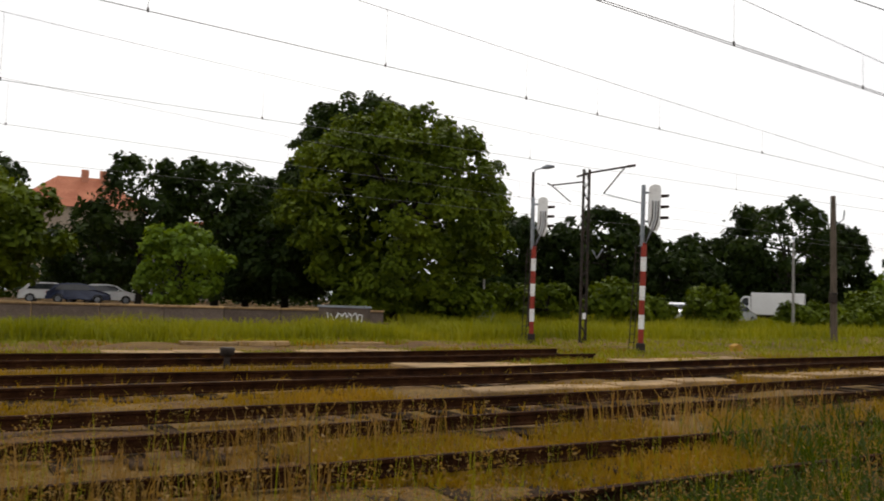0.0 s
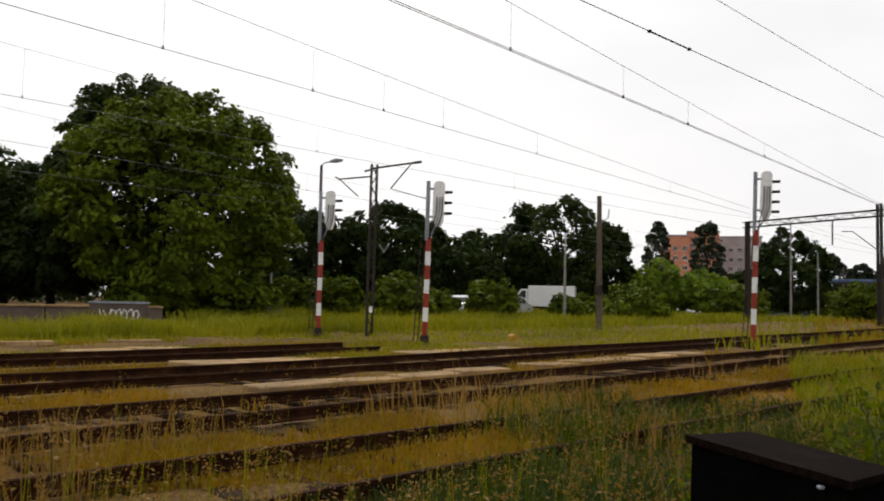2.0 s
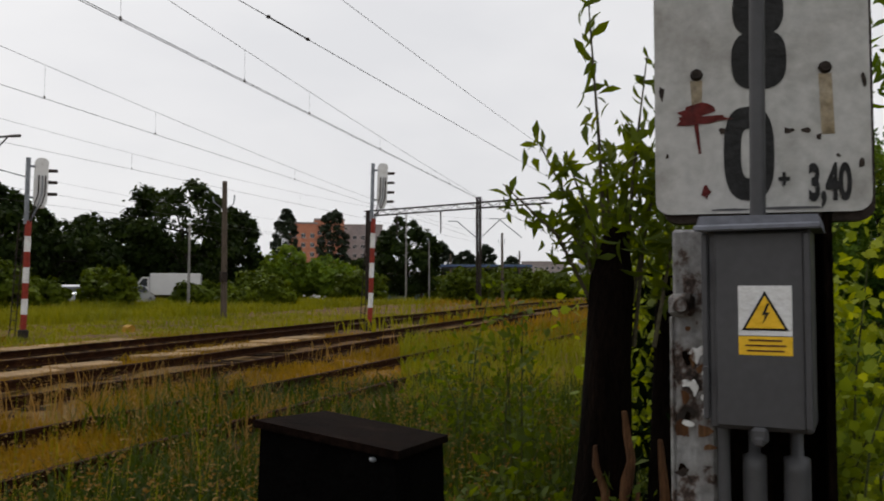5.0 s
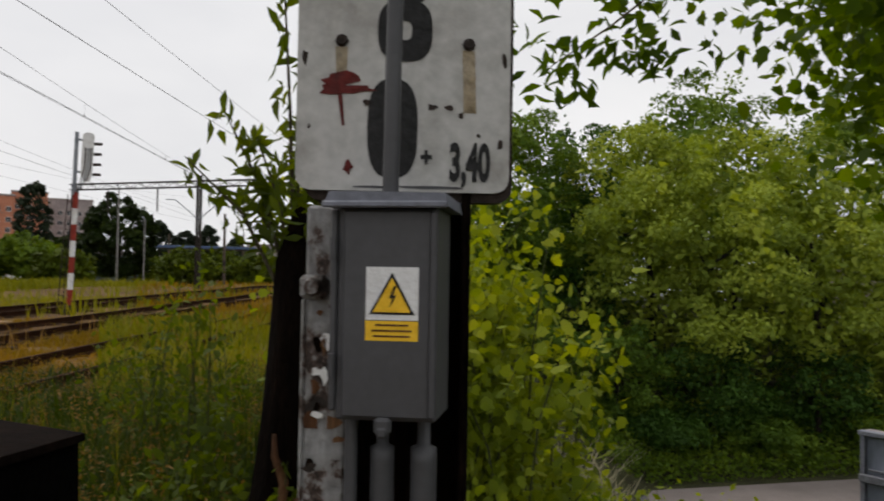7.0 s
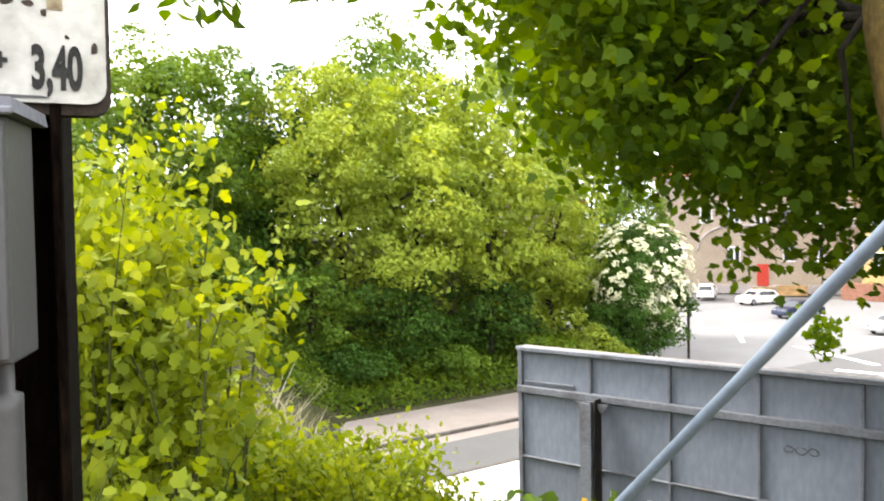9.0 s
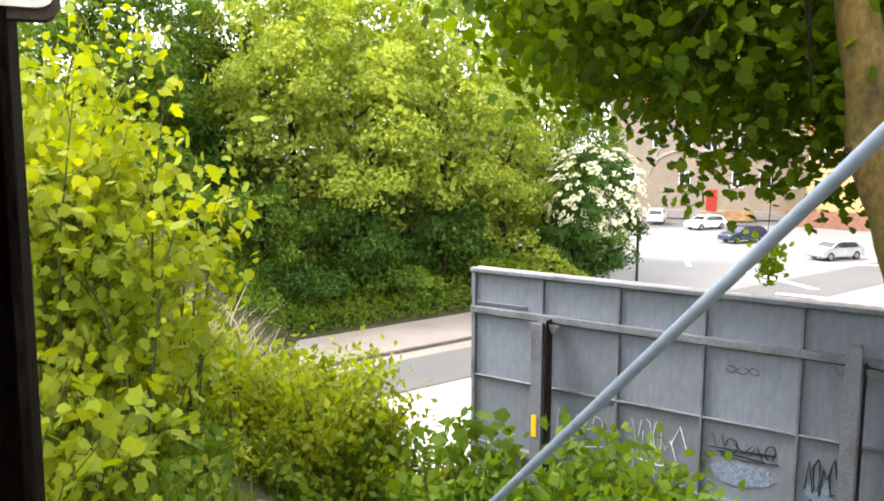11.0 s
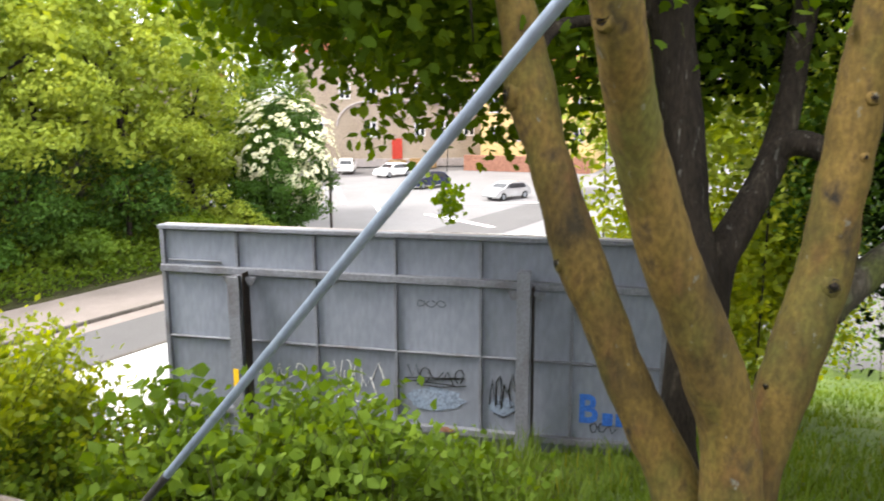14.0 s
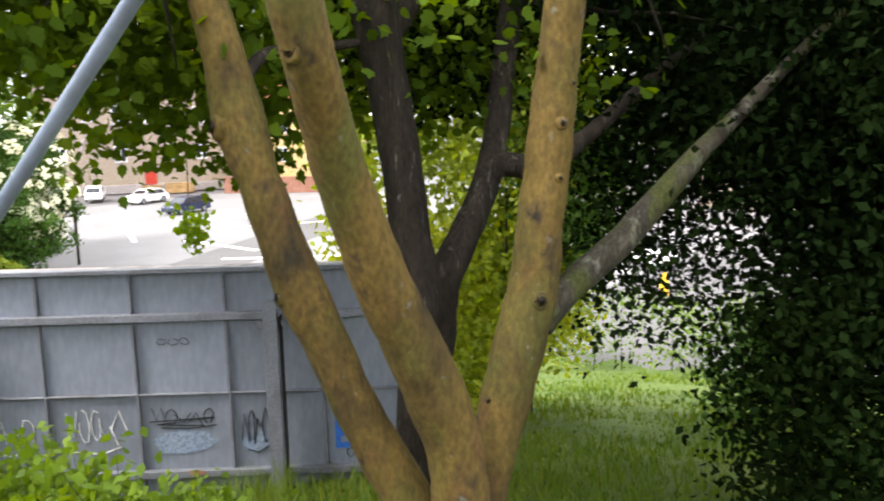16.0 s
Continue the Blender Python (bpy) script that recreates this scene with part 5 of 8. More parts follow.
def billboard():
    d = Vector((-0.5724, -0.8200, 0)).normalized()
    f = Vector((-d.y, d.x, 0))
    f = f if f.dot(Vector((-1, 0.6, 0))) > 0 else -f
    m = Matrix(((d.x, -f.x, 0, 9.725), (d.y, -f.y, 0, -0.287), (0, 0, 1, 0.187), (0, 0, 0, 1)))
    top = thing("billboard", m, "grey steel billboard seen from its scribbled back", "billboard")
    cols = [0.0, 0.868, 1.735, 2.60, 3.47, 4.36, 5.22]
    rows = [0.0, -0.445, -1.19, -1.98, -2.30]
    me = {}
    for i in range(6):
        for j in range(4):
            w, h = cols[i + 1] - cols[i] - 0.012, rows[j] - rows[j + 1] - 0.012
            key = (round(w, 2), round(h, 2))
            if key not in me:
                me[key] = Geo().box((0, 0, 0), (w, 0.02, h), 0.004).mesh("sheet_panel", M["board"])
            p = part("sheet_panel", me[key], None, top)
            p.matrix_local = pose((cols[i] + cols[i + 1]) / 2, random.uniform(0, 0.004), (rows[j] + rows[j + 1]) / 2, random.uniform(-0.25, 0.25), 0, random.uniform(-0.2, 0.2))
    for x in cols:
        wdt = 0.05 if x in (cols[0], cols[-1]) else 0.026
        part("stiffener", Geo().box((x, -0.03, rows[-1] / 2), (wdt, 0.045, -rows[-1]), 0.004), M["board_frame"], top)
    for z, t, dp in ((0.012, 0.045, 0.09), (-0.435, 0.075, 0.075), (-1.19, 0.022, 0.04), (-1.985, 0.075, 0.07), (-2.30, 0.03, 0.05)):
        part("cross_rail", Geo().box((2.61, -dp / 2 - 0.012, z), (5.26, dp, t), 0.006), M["board_frame"], top)
    part("cross_rail", Geo().box((0.36, -0.03, -0.35), (0.62, 0.03, 0.014), 0.003), M["board_frame"], top)
    part("front_face", Geo().box((2.61, 0.06, -1.14), (5.26, 0.09, 2.34), 0.006), M["rendergrey"], top, "plain poster side")
    for x in (0.93, 3.925):
        zt = -0.45 if x < 2 else -0.26
        zc, zh = (zt - 2.95) / 2, zt + 2.95
        post = Geo().box((x, -0.17, zc), (0.11, 0.016, zh), 0.003).box((x, -0.27, zc), (0.13, 0.016, zh), 0.003).box((x + 0.03, -0.22, zc), (0.014, 0.09, zh), 0.002)
        part("post", post, M["board_frame"], top, "grey steel channel post")
        # Dark sheet added beside the post in place of its shadow.
        part("post_shadow_strip", Geo().box((x + 0.075, -0.14, -1.6), (0.012, 0.14, 2.35), 0.002), M["dark"], top, "dark strip standing for the post shadow")
        for s in (-0.11, 0.13):
            part("gusset", Geo().prism([(x + s - 0.07, -0.47), (x + s + 0.07, -0.47), (x + s + 0.02, -0.56), (x + s - 0.02, -0.56)], -0.16, -0.14), M["board_frame"], top)
    part("reflector", Geo().box((0.92, -0.285, -1.55), (0.06, 0.006, 0.24), 0.002), M["yellow"], top, "yellow strip")
    rng = random.Random(3)
    for name, mat, x0, z0, w, h, st, r, lab in (
            ("scribble", "ink", 2.72, -1.52, 0.58, 0.20, 5, 0.007, "black scrawled spray tag"), ("scribble", "ink", 3.55, -1.75, 0.27, 0.42, 4, 0.008, "black scrawled spray tag"),
            ("scribble", "white", 1.90, -1.72, 0.55, 0.42, 5, 0.006, "white scrawled spray tag"), ("scribble", "white", 1.05, -1.72, 0.55, 0.36, 4, 0.006, "white scrawled spray tag"),
            ("scribble", "ink", 2.80, -0.72, 0.32, 0.08, 3, 0.005, "small black scrawl"), ("scribble", "ink", 4.55, -1.90, 0.24, 0.13, 3, 0.007, "small black scrawl")):
        g = Geo()
        graffito(rng, g, x0, z0, w, h, -0.016, st, r)
        part(name, g, M[mat], top, lab)
    part("scribble", Geo().tube([(2.68, -0.016, -1.47), (3.3, -0.016, -1.44), (2.75, -0.016, -1.5), (3.2, -0.016, -1.52)], 0.006, 4), M["ink"], top, "black scrawled spray tag")
    part("spray_patch", blot(rng, 3.0, -1.68, 0.58, 0.24, -0.0125, 18, 0.15), M["bluespray"], top, "pale blue overpainted patch")
    part("spray_patch", blot(rng, 3.68, -1.70, 0.26, 0.22, -0.0125, 14, 0.15), M["bluespray"], top, "pale blue overpainted patch")
    part("spray_patch", blot(rng, 3.86, -1.72, 0.06, 0.34, -0.0145, 14, 0.25), M["white"], top, "white smear")
    lettering("sprayed_letter", "B", 0.40, Matrix.Translation((4.53, -0.016, -1.66)), M["blueletter"], top, "blue sprayed letter", 0.85, bold=0.012)
    for i in range(3):
        part("sprayed_bar", Geo().box((4.72 + i * 0.13, -0.016, -1.74), (0.10, 0.006, 0.13), 0.002), M["blueletter"], top, "blue sprayed mark")
    part("rust_patch", blot(rng, 3.12, -1.96, 0.16, 0.06, -0.095, 10, 0.3), M["redwall"], top, "rusty patch")


billboard()


# ---- the tree with several stems ----
def stems():
    top = thing("tree", Matrix(), "several-stemmed maple with olive-brown bark on the slope", "tree")
    pr = random.Random(21)

    def run(pts, radii, mat, name, sides=14, knots=()):
        # smooth the run by inserting points between the given ones
        P = [Vector(p) for p in pts]
        fine, rad = [], []
        for i in range(len(P) - 1):
            for k in range(4):
                t = k / 4
                p0, p1, p2, p3 = P[max(i - 1, 0)], P[i], P[i + 1], P[min(i + 2, len(P) - 1)]
                q = 0.5 * ((2 * p1) + (p2 - p0) * t + (2 * p0 - 5 * p1 + 4 * p2 - p3) * t * t + (3 * p1 - p0 - 3 * p2 + p3) * t ** 3)
                fine.append(q)
                rad.append((radii[i] * (1 - t) + radii[i + 1] * t) * (1 + 0.02 * math.sin(7 * i + 2.1 * k)))
        fine.append(P[-1])
        rad.append(radii[-1])
        part(name, Geo().tube(fine, rad, sides, wob=0.02, rng=pr), M[mat], top)

    for name, mat, pts, radii in STEMS:
        run(pts, radii, mat, name)
    for p, r, n in KNOTS:
        p, n = Vector(p), Vector(n).normalized()
        # a swollen collar of bark round a sunken dark scar
        g = Geo().tube([p - n * r * 0.9, p - n * r * 0.25, p + n * r * 0.10, p + n * r * 0.24, p + n * r * 0.02], [r * 1.75, r * 1.6, r * 1.2, r * 0.85, r * 0.55], 14, wob=0.14, rng=pr)
        knot = part("knot", g, M["bark"], top, "swollen bark knot")
        g = Geo().tube([p - n * r * 0.1, p + n * r * 0.17, p + n * r * 0.26, p + n * r * 0.12], [r * 1.02, r * 0.92, r * 0.62, r * 0.25], 12, wob=0.16, rng=pr)
        part("scar", g, M["bark_dark"], knot, "dark knot scar")
    return top


MAPLE = stems()


def cloud(name, seed, boxes, clumps, per, spread, leaf, material, parent, label="", up=0.35, shaped=True, width=0.62, droop=0.5, twigs=0, flat=0.75):
    """Leaf clumps filling ranges of bearing, distance and height: (az0, az1, r0, r1, z0, z1, weight), z from the ground where z0 is a string."""
    rng = np.random.default_rng(seed)
    wts = np.array([b[6] for b in boxes], float)
    pick = rng.choice(len(boxes), clumps, p=wts / wts.sum())
    cc = []
    for i in pick:
        a0, a1, r0, r1, z0, z1, _ = boxes[i]
        az, r = rng.uniform(a0, a1), rng.uniform(r0, r1)
        x, y, g = pol(az, r)
        z = rng.uniform(z0, z1) if not isinstance(z0, str) else g + float(z0) + (z1 - float(z0)) * rng.uniform(0, 1) ** 0.8
        cc.append((x, y, z))
    cc = np.array(cc)
    v, f = leaf_arrays(rng, around(rng, cc, per, spread, flat), leaf, up, width, droop, shaped)
    ob = part(name, array_mesh(name, v, f, M[material]), None, parent, label)
    if twigs:
        g = Geo()
        pr = random.Random(seed)
        for c in cc[rng.choice(len(cc), min(twigs, len(cc)), replace=False)]:
            e = Vector(c)
            o = e + Vector((pr.uniform(-0.5, 0.5), pr.uniform(-0.5, 0.5), pr.uniform(-0.5, 0.15))) * 1.2
            mid = e.lerp(o, 0.5) + Vector((pr.uniform(-0.1, 0.1), pr.uniform(-0.1, 0.1), 0.08))
            g.tube([o, mid, e], [0.012, 0.008, 0.003], 5, caps=False)
        part("twig", g, M["twig"], parent)
    return ob


# crown of the maple: hangs low beyond the stems, open towards the sky at its edge
cloud("crown", 31, [(95, 103, 4.4, 8, 2.7, 4.4, 1.0), (99, 108, 4.4, 8, 2.0, 4.2, 2.6), (105, 121, 4.8, 8.5, 1.8, 3.5, 4.4), (121, 134, 4.8, 8.5, 1.6, 3.1, 1.5), (134, 140, 5, 9, 1.6, 3.1, 0.2), (108, 112, 5.2, 7.0, 1.35, 1.75, 0.1), (114, 121, 5.2, 7.0, 1.35, 1.75, 0.15)],
      880, 32, 0.25, 0.084, "leaf_canopy", MAPLE, shaped="maple", width=0.62)
cloud("crown", 32, [(90, 94, 3.8, 6.0, 2.6, 4.0, 0.7), (94, 98, 4.0, 6.5, 2.3, 4.0, 1.8), (97, 103, 4.4, 7.0, 1.95, 4.0, 3.2)], 200, 28, 0.20, 0.084, "leaf_canopy", MAPLE, shaped="maple", width=0.62)
cloud("crown", 33, [(75.5, 83, 3.0, 3.5, 2.66, 3.2, 0.5), (86, 90, 3.6, 5.0, 2.8, 3.8, 0.5)], 26, 18, 0.10, 0.08, "leaf_canopy", MAPLE, shaped="maple", width=0.62)
cloud("crown", 39, [(70, 73, 2.9, 3.2, 2.42, 2.62, 0.5), (72.5, 76.5, 2.9, 3.2, 2.30, 2.48, 1.2), (77, 80.5, 2.9, 3.2, 2.40, 2.62, 0.9), (80.5, 86, 2.9, 3.2, 2.44, 2.7, 0.9)], 17, 9, 0.06, 0.08, "leaf_canopy", MAPLE, shaped=True, width=0.42, droop=1.5)
part("limb", Geo().tube([Vector(pol(92, 3.6, 3.3)), Vector(pol(84, 3.1, 2.82)), Vector(pol(78, 3.05, 2.56)), Vector(pol(74, 3.05, 2.42))], [0.010, 0.006, 0.004, 0.002], 6), M["twig"], MAPLE)
cloud("crown", 37, [(98.5, 104, 6.5, 9.0, 2.3, 4.4, 1.6), (103, 134, 7.0, 9.5, 2.2, 3.6, 4.0)], 360, 26, 0.40, 0.13, "leaf_canopy", MAPLE, shaped=False)
cloud("crown", 34, [(110.3, 112.0, 11.2, 11.8, 0.12, 0.42, 1), (111.3, 112.3, 11.2, 11.8, -0.1, 0.25, 0.7)], 11, 15, 0.09, 0.10, "leaf_canopy", MAPLE, shaped="maple")
part("limb", Geo().tube([Vector(pol(111, 7.0, 2.5)), Vector(pol(111.6, 9.2, 1.9)), Vector(pol(111.6, 11.0, 0.95)), Vector(pol(111.4, 11.5, 0.15))], [0.014, 0.010, 0.006, 0.003], 6), M["bark_dark"], MAPLE)
# Right-hand crown in leaf_shade: its darkness is shade painted into the leaves.
cloud("crown", 35, [(122, 134, 5.6, 8.5, 1.75, 3.2, 1.3), (133, 140.5, 5.4, 8.5, 2.3, 3.4, 1.5), (140.5, 150, 5.4, 9, 1.15, 3.2, 3.0), (148, 168, 5.6, 9, 0.9, 3.4, 3.2)], 980, 50, 0.26, 0.07, "leaf_shade", MAPLE, "leaves coloured dark for shade", shaped=False)
cloud("crown", 36, [(130.5, 140.5, 8.6, 10.5, 2.7, 4.0, 0.7), (140.5, 168, 8.6, 10.5, 1.6, 3.8, 1.6), (151, 168, 8.6, 10.5, 0.0, 1.6, 1.2), (140, 168, 8.6, 10.5, 1.4, 3.8, 1.6)], 720, 26, 0.4, 0.15, "leaf_shade", MAPLE, "leaves coloured dark for shade", shaped=False)
cloud("crown", 38, [(138, 150, 5.2, 7.0, 0.2, 1.2, 1.0), (140, 144, 6.6, 9.0, 0.2, 1.4, 0.6), (139, 150, 7.5, 9.5, 0.2, 1.5, 0.8)], 340, 18, 0.2, 0.06, "leaf_shade", MAPLE, "leaves coloured dark for shade", shaped=False)


def crown_limbs():
    """Thin limbs of the maple that reach out through its crown."""
    pr = random.Random(77)
    starts = [Vector(s[2][-1]) for s in STEMS if s[0] == "stem"][:5] + [Vector(s[2][-2]) for s in STEMS if s[0] == "stem"][:5]
    for k in range(34):
        e = Vector(pol(pr.uniform(98, 150), pr.uniform(4.6, 7.5), pr.uniform(1.8, 3.6)))
        s = min(starts, key=lambda q: (q - e).length + pr.uniform(0, 1.2))
        m = s.lerp(e, 0.5) + Vector((pr.uniform(-0.2, 0.2), pr.uniform(-0.2, 0.2), pr.uniform(0.05, 0.35)))
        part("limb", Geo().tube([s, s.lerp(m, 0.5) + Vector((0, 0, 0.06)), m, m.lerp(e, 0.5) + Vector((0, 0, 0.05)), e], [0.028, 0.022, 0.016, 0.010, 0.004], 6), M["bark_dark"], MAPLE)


crown_limbs()


# ---- far side of the yard: walls, vehicles, buildings ----
def yard_wall():
    """Low concrete retaining wall in panels with a coping, along the yard's far edge."""
    a, b = Vector((-16.3, 33.6, 0)), Vector((3.3, 40.3, 0))
    d = (b - a).normalized()
    ang = math.degrees(math.atan2(d.y, d.x))
    top = tagged(new("wall_yard"), "weathered low concrete wall with a pale coping", "wall", kind="structure")
    L = (b - a).length
    me = Geo().box((0, 0, 0), (2.46, 0.22, 1.3), 0.02).mesh("wall_panel", M["wallconc"])
    co = Geo().box((0, 0, 0), (2.48, 0.34, 0.10), 0.02).mesh("coping", M["slab"])
    k = int(L / 2.5)
    for i in range(-4, k):
        c = a + d * (i + 0.5) * 2.5
        z = 0.62
        for mesh, dz in ((me, 0.0), (co, 0.65)):
            o = part("wall_panel" if mesh is me else "coping", mesh, None, top)
            o.matrix_world = pose(c.x, c.y, z - 0.12 + dz, random.uniform(-0.4, 0.4), random.uniform(-0.3, 0.3), ang + random.uniform(-0.3, 0.3))


yard_wall()


def car(loc, yaw, paint, label, length=4.2, height=1.45, van=False, width=1.7, group="cars parked near the street"):
    """A car: body with wheel arches and sloped cabin, glass, wheels, lamps and bumpers."""
    top = thing("van" if van else "car", pose(*loc, 0, 0, yaw), label, "van" if van else "car", group)
    hl, w = length / 2, width / 2
    if van:
        side = [(-hl, 0.35), (-hl, height - 0.08), (-hl + 0.1, height), (hl - 1.25, height), (hl - 0.75, 1.15), (hl - 0.08, 1.0), (hl, 0.75), (hl, 0.35)]
        glass = [(hl - 1.22, height - 0.15), (hl - 1.22, 1.12), (hl - 0.84, 1.12), (hl - 1.12, height - 0.12)]
    else:
        side = [(-hl, 0.4), (-hl + 0.03, 0.82), (-hl + 0.22, 0.93), (-hl + 0.62, height - 0.12), (-hl + 1.1, height), (0.1, height), (0.55, height - 0.08), (1.2, 0.98), (hl - 0.25, 0.84), (hl, 0.62), (hl, 0.35)]
        glass = [(-hl + 0.55, 0.95), (-hl + 0.85, height - 0.14), (0.1, height - 0.08), (0.5, height - 0.13), (1.02, 0.97)]
    wheel_x = (-hl + 0.78, hl - 0.82)
    low = [(hl, 0.28)]
    for cx in reversed(wheel_x):
        low += [(cx + 0.36 * math.cos(radians(a)), 0.30 + 0.36 * math.sin(radians(a))) for a in range(0, 181, 30)]
    low += [(-hl, 0.28)]
    out = side + low
    g = Geo()
    k = len(out)
    vs = []
    for y in (-w, w):
        for x, z in out:
            lean = max(0.0, z - 0.9) * 0.24
            vs.append((x, y - math.copysign(lean, y), z))
    g.add(vs, [tuple(range(k)), tuple(range(2 * k - 1, k - 1, -1))] + [(i, (i + 1) % k, (i + 1) % k + k, i + k) for i in range(k)], False)
    body = part("body", g, M[paint], top)
    for s in (-1, 1):
        vs = [(x, s * (w + 0.006 - max(0.0, z - 0.9) * 0.24), z) for x, z in glass]
        vs2 = [(x, s * (w - 0.01 - max(0.0, z - 0.9) * 0.24), z) for x, z in glass]
        n = len(glass)
        part("side_window", Geo().add(vs + vs2, [tuple(range(n)), tuple(range(2 * n - 1, n - 1, -1))] + [(i, (i + 1) % n, (i + 1) % n + n, i + n) for i in range(n)]), M["glassdark"], top, "dark side window")
    if not van:
        for (x0, z0), (x1, z1), nm in ((side[6], side[7], "windscreen"), (side[3], side[2], "rear_window")):
            a, b = Vector((x0, 0, z0)), Vector((x1, 0, z1))
            o = Vector((z0 - z1, 0, x1 - x0)).normalized() * (0.008 if nm == "windscreen" else -0.008)
            p, q = a.lerp(b, 0.1) + o, a.lerp(b, 0.9) + o
            part(nm, Geo().add([(p.x, -w + 0.22, p.z), (p.x, w - 0.22, p.z), (q.x, w - 0.12, q.z), (q.x, -w + 0.12, q.z)], [(0, 1, 2, 3)]), M["glassdark"], top, "dark window glass")
    else:
        p, q = Vector((hl - 1.23, 0, height - 0.08)), Vector((hl - 0.77, 0, 1.17))
        part("windscreen", Geo().add([(p.x + .01, -w + 0.2, p.z), (p.x + .01, w - 0.2, p.z), (q.x + .01, w - 0.14, q.z), (q.x + .01, -w + 0.14, q.z)], [(0, 1, 2, 3)]), M["glassdark"], top, "dark windscreen")
    for x in wheel_x:
        for s in (-1, 1):
            wh = part("wheel", Geo().tube([(x, s * (w - 0.20), 0.31), (x, s * (w - 0.01), 0.31)], 0.31, 18), M["rubber"], top)
            part("rim", Geo().tube([(x, s * (w - 0.02), 0.31), (x, s * (w + 0.002), 0.31)], [0.21, 0.19], 14), M["galv"], wh, "grey wheel rim")
    for s in (-1, 1):
        part("headlight", Geo().box((hl - 0.06, s * (w - 0.3), 0.68), (0.14, 0.34, 0.13), 0.03), M["galv"], top, "clear headlight")
        part("tail_light", Geo().box((-hl + 0.04, s * (w - 0.22), 0.78), (0.1, 0.2, 0.16), 0.02), M["reddoor"], top, "red tail light")
        part("mirror", Geo().box((0.75 if not van else hl - 1.0, s * (w + 0.06), 1.0), (0.1, 0.14, 0.11), 0.03), M[paint], top)
    part("bumper", Geo().box((hl - 0.02, 0, 0.42), (0.14, width - 0.1, 0.2), 0.04), M[paint], top)
    part("bumper", Geo().box((-hl + 0.02, 0, 0.42), (0.14, width - 0.1, 0.2), 0.04), M[paint], top)
    return top


def box_truck(loc, yaw):
    top = thing("box_truck", pose(*loc, 0, 0, yaw), "white box truck parked behind the bushes", "truck")
    part("cargo_box", Geo().box((-0.7, 0, 1.6), (4.0, 2.0, 1.8), 0.04), M["carwhite"], top, "white cargo box")
    part("cab", Geo().prism([(1.35, 0.5), (1.35, 2.2), (1.9, 2.2), (2.5, 1.4), (3.0, 1.2), (3.05, 0.5)], -0.95, 0.95), M["carwhite"], top)
    for s in (-1, 1):
        part("side_window", Geo().prism([(1.5, 1.4), (1.5, 2.05), (1.85, 2.05), (2.3, 1.42)], s * 0.945 - 0.01, s * 0.945 + 0.012), M["glassdark"], top)
        for x in (-1.9, 2.2):
            part("wheel", Geo().tube([(x, s * 0.75, 0.4), (x, s * 0.98, 0.4)], 0.4, 16), M["rubber"], top)
    part("chassis", Geo().box((0, 0, 0.6), (5.6, 1.2, 0.2), 0.03), M["dark"], top)


box_truck(pol(29.2, 74), 145)
for az, r, yaw, paint, lab in ((-16.9, 67, 10, "carwhite", "white car parked behind the low wall"), (-13.7, 67, 12, "carwhite", "white car parked behind the low wall"), (23.6, 62, 60, "carsilver", "pale car parked behind the grass"), (27.0, 62, 40, "carsilver", "pale car parked behind the grass"), (38.5, 95, 70, "carwhite", "white car far across the yard")):
    car(pol(az, r), yaw, paint, lab, group="cars parked across the yard")
car(pol(-15.4, 66), 15, "carblue", "dark blue car parked behind the low wall", group="cars parked across the yard")


def cabinet(loc, yaw, w, d, h, mat, label, name="relay_cabinet"):
    top = thing(name, pose(*loc, 0, 0, yaw), label, "cabinet")
    part("body", Geo().box((0, 0, h / 2 - 0.05), (w, d, h + 0.1), 0.02), M[mat], top)
    part("roof", Geo().prism([(-w / 2 - 0.05, h), (w / 2 + 0.05, h), (w / 2, h + 0.09), (-w / 2, h + 0.09)], -d / 2 - 0.05, d / 2 + 0.05), M["galv"], top)
    part("door", Geo().box((0, -d / 2 - 0.01, h / 2), (w * 0.86, 0.02, h * 0.82), 0.006), M[mat], top)


cabinet(pol(10.9, 46), -10, 0.95, 0.5, 1.15, "galv", "low grey relay cabinet in the grass")
cabinet(pol(1.3, 37.6, 0.1), -18, 2.1, 1.0, 1.2, "wallconc", "low painted hut end with scrawled marks", "hut")


def scrawl_on_hut():
    top = thing("hut_scrawl", pose(*pol(1.3, 37.02, 0.1), 0, 0, -18), "pale scrawled marks on the low hut", "graffiti")
    g = Geo()
    graffito(random.Random(8), g, -0.8, 0.45, 1.6, 0.6, 0, 7, 0.035)
    part("mark", g, M["white"], top)


scrawl_on_hut()


def rail_stop(loc):
    """Small dark point lever weight between the tracks."""
    top = thing("point_lever", pose(*loc), "small dark point lever weight between tracks", "point lever")
    part("stand", Geo().tube([(0, 0, -0.05), (0, 0, 0.25)], [0.07, 0.05], 8), M["dark"], top)
    part("weight", Geo().tube([(0, 0, 0.25), (0, 0, 0.3), (0, 0, 0.42), (0, 0, 0.44)], [0.05, 0.13, 0.15, 0.12], 10), M["dark"], top)


rail_stop(pol(-6.4, 16.9))


def yellow_block(loc):
    top = thing("track_marker", pose(*loc, 0, 0, 20), "small yellow concrete track marker in grass", "marker")
    part("block", Geo().prism([(-0.2, 0), (0.2, 0), (0.15, 0.2), (0.04, 0.26), (-0.14, 0.19)], -0.12, 0.12), M["marker"], top)


yellow_block(pol(26.9, 29.0))


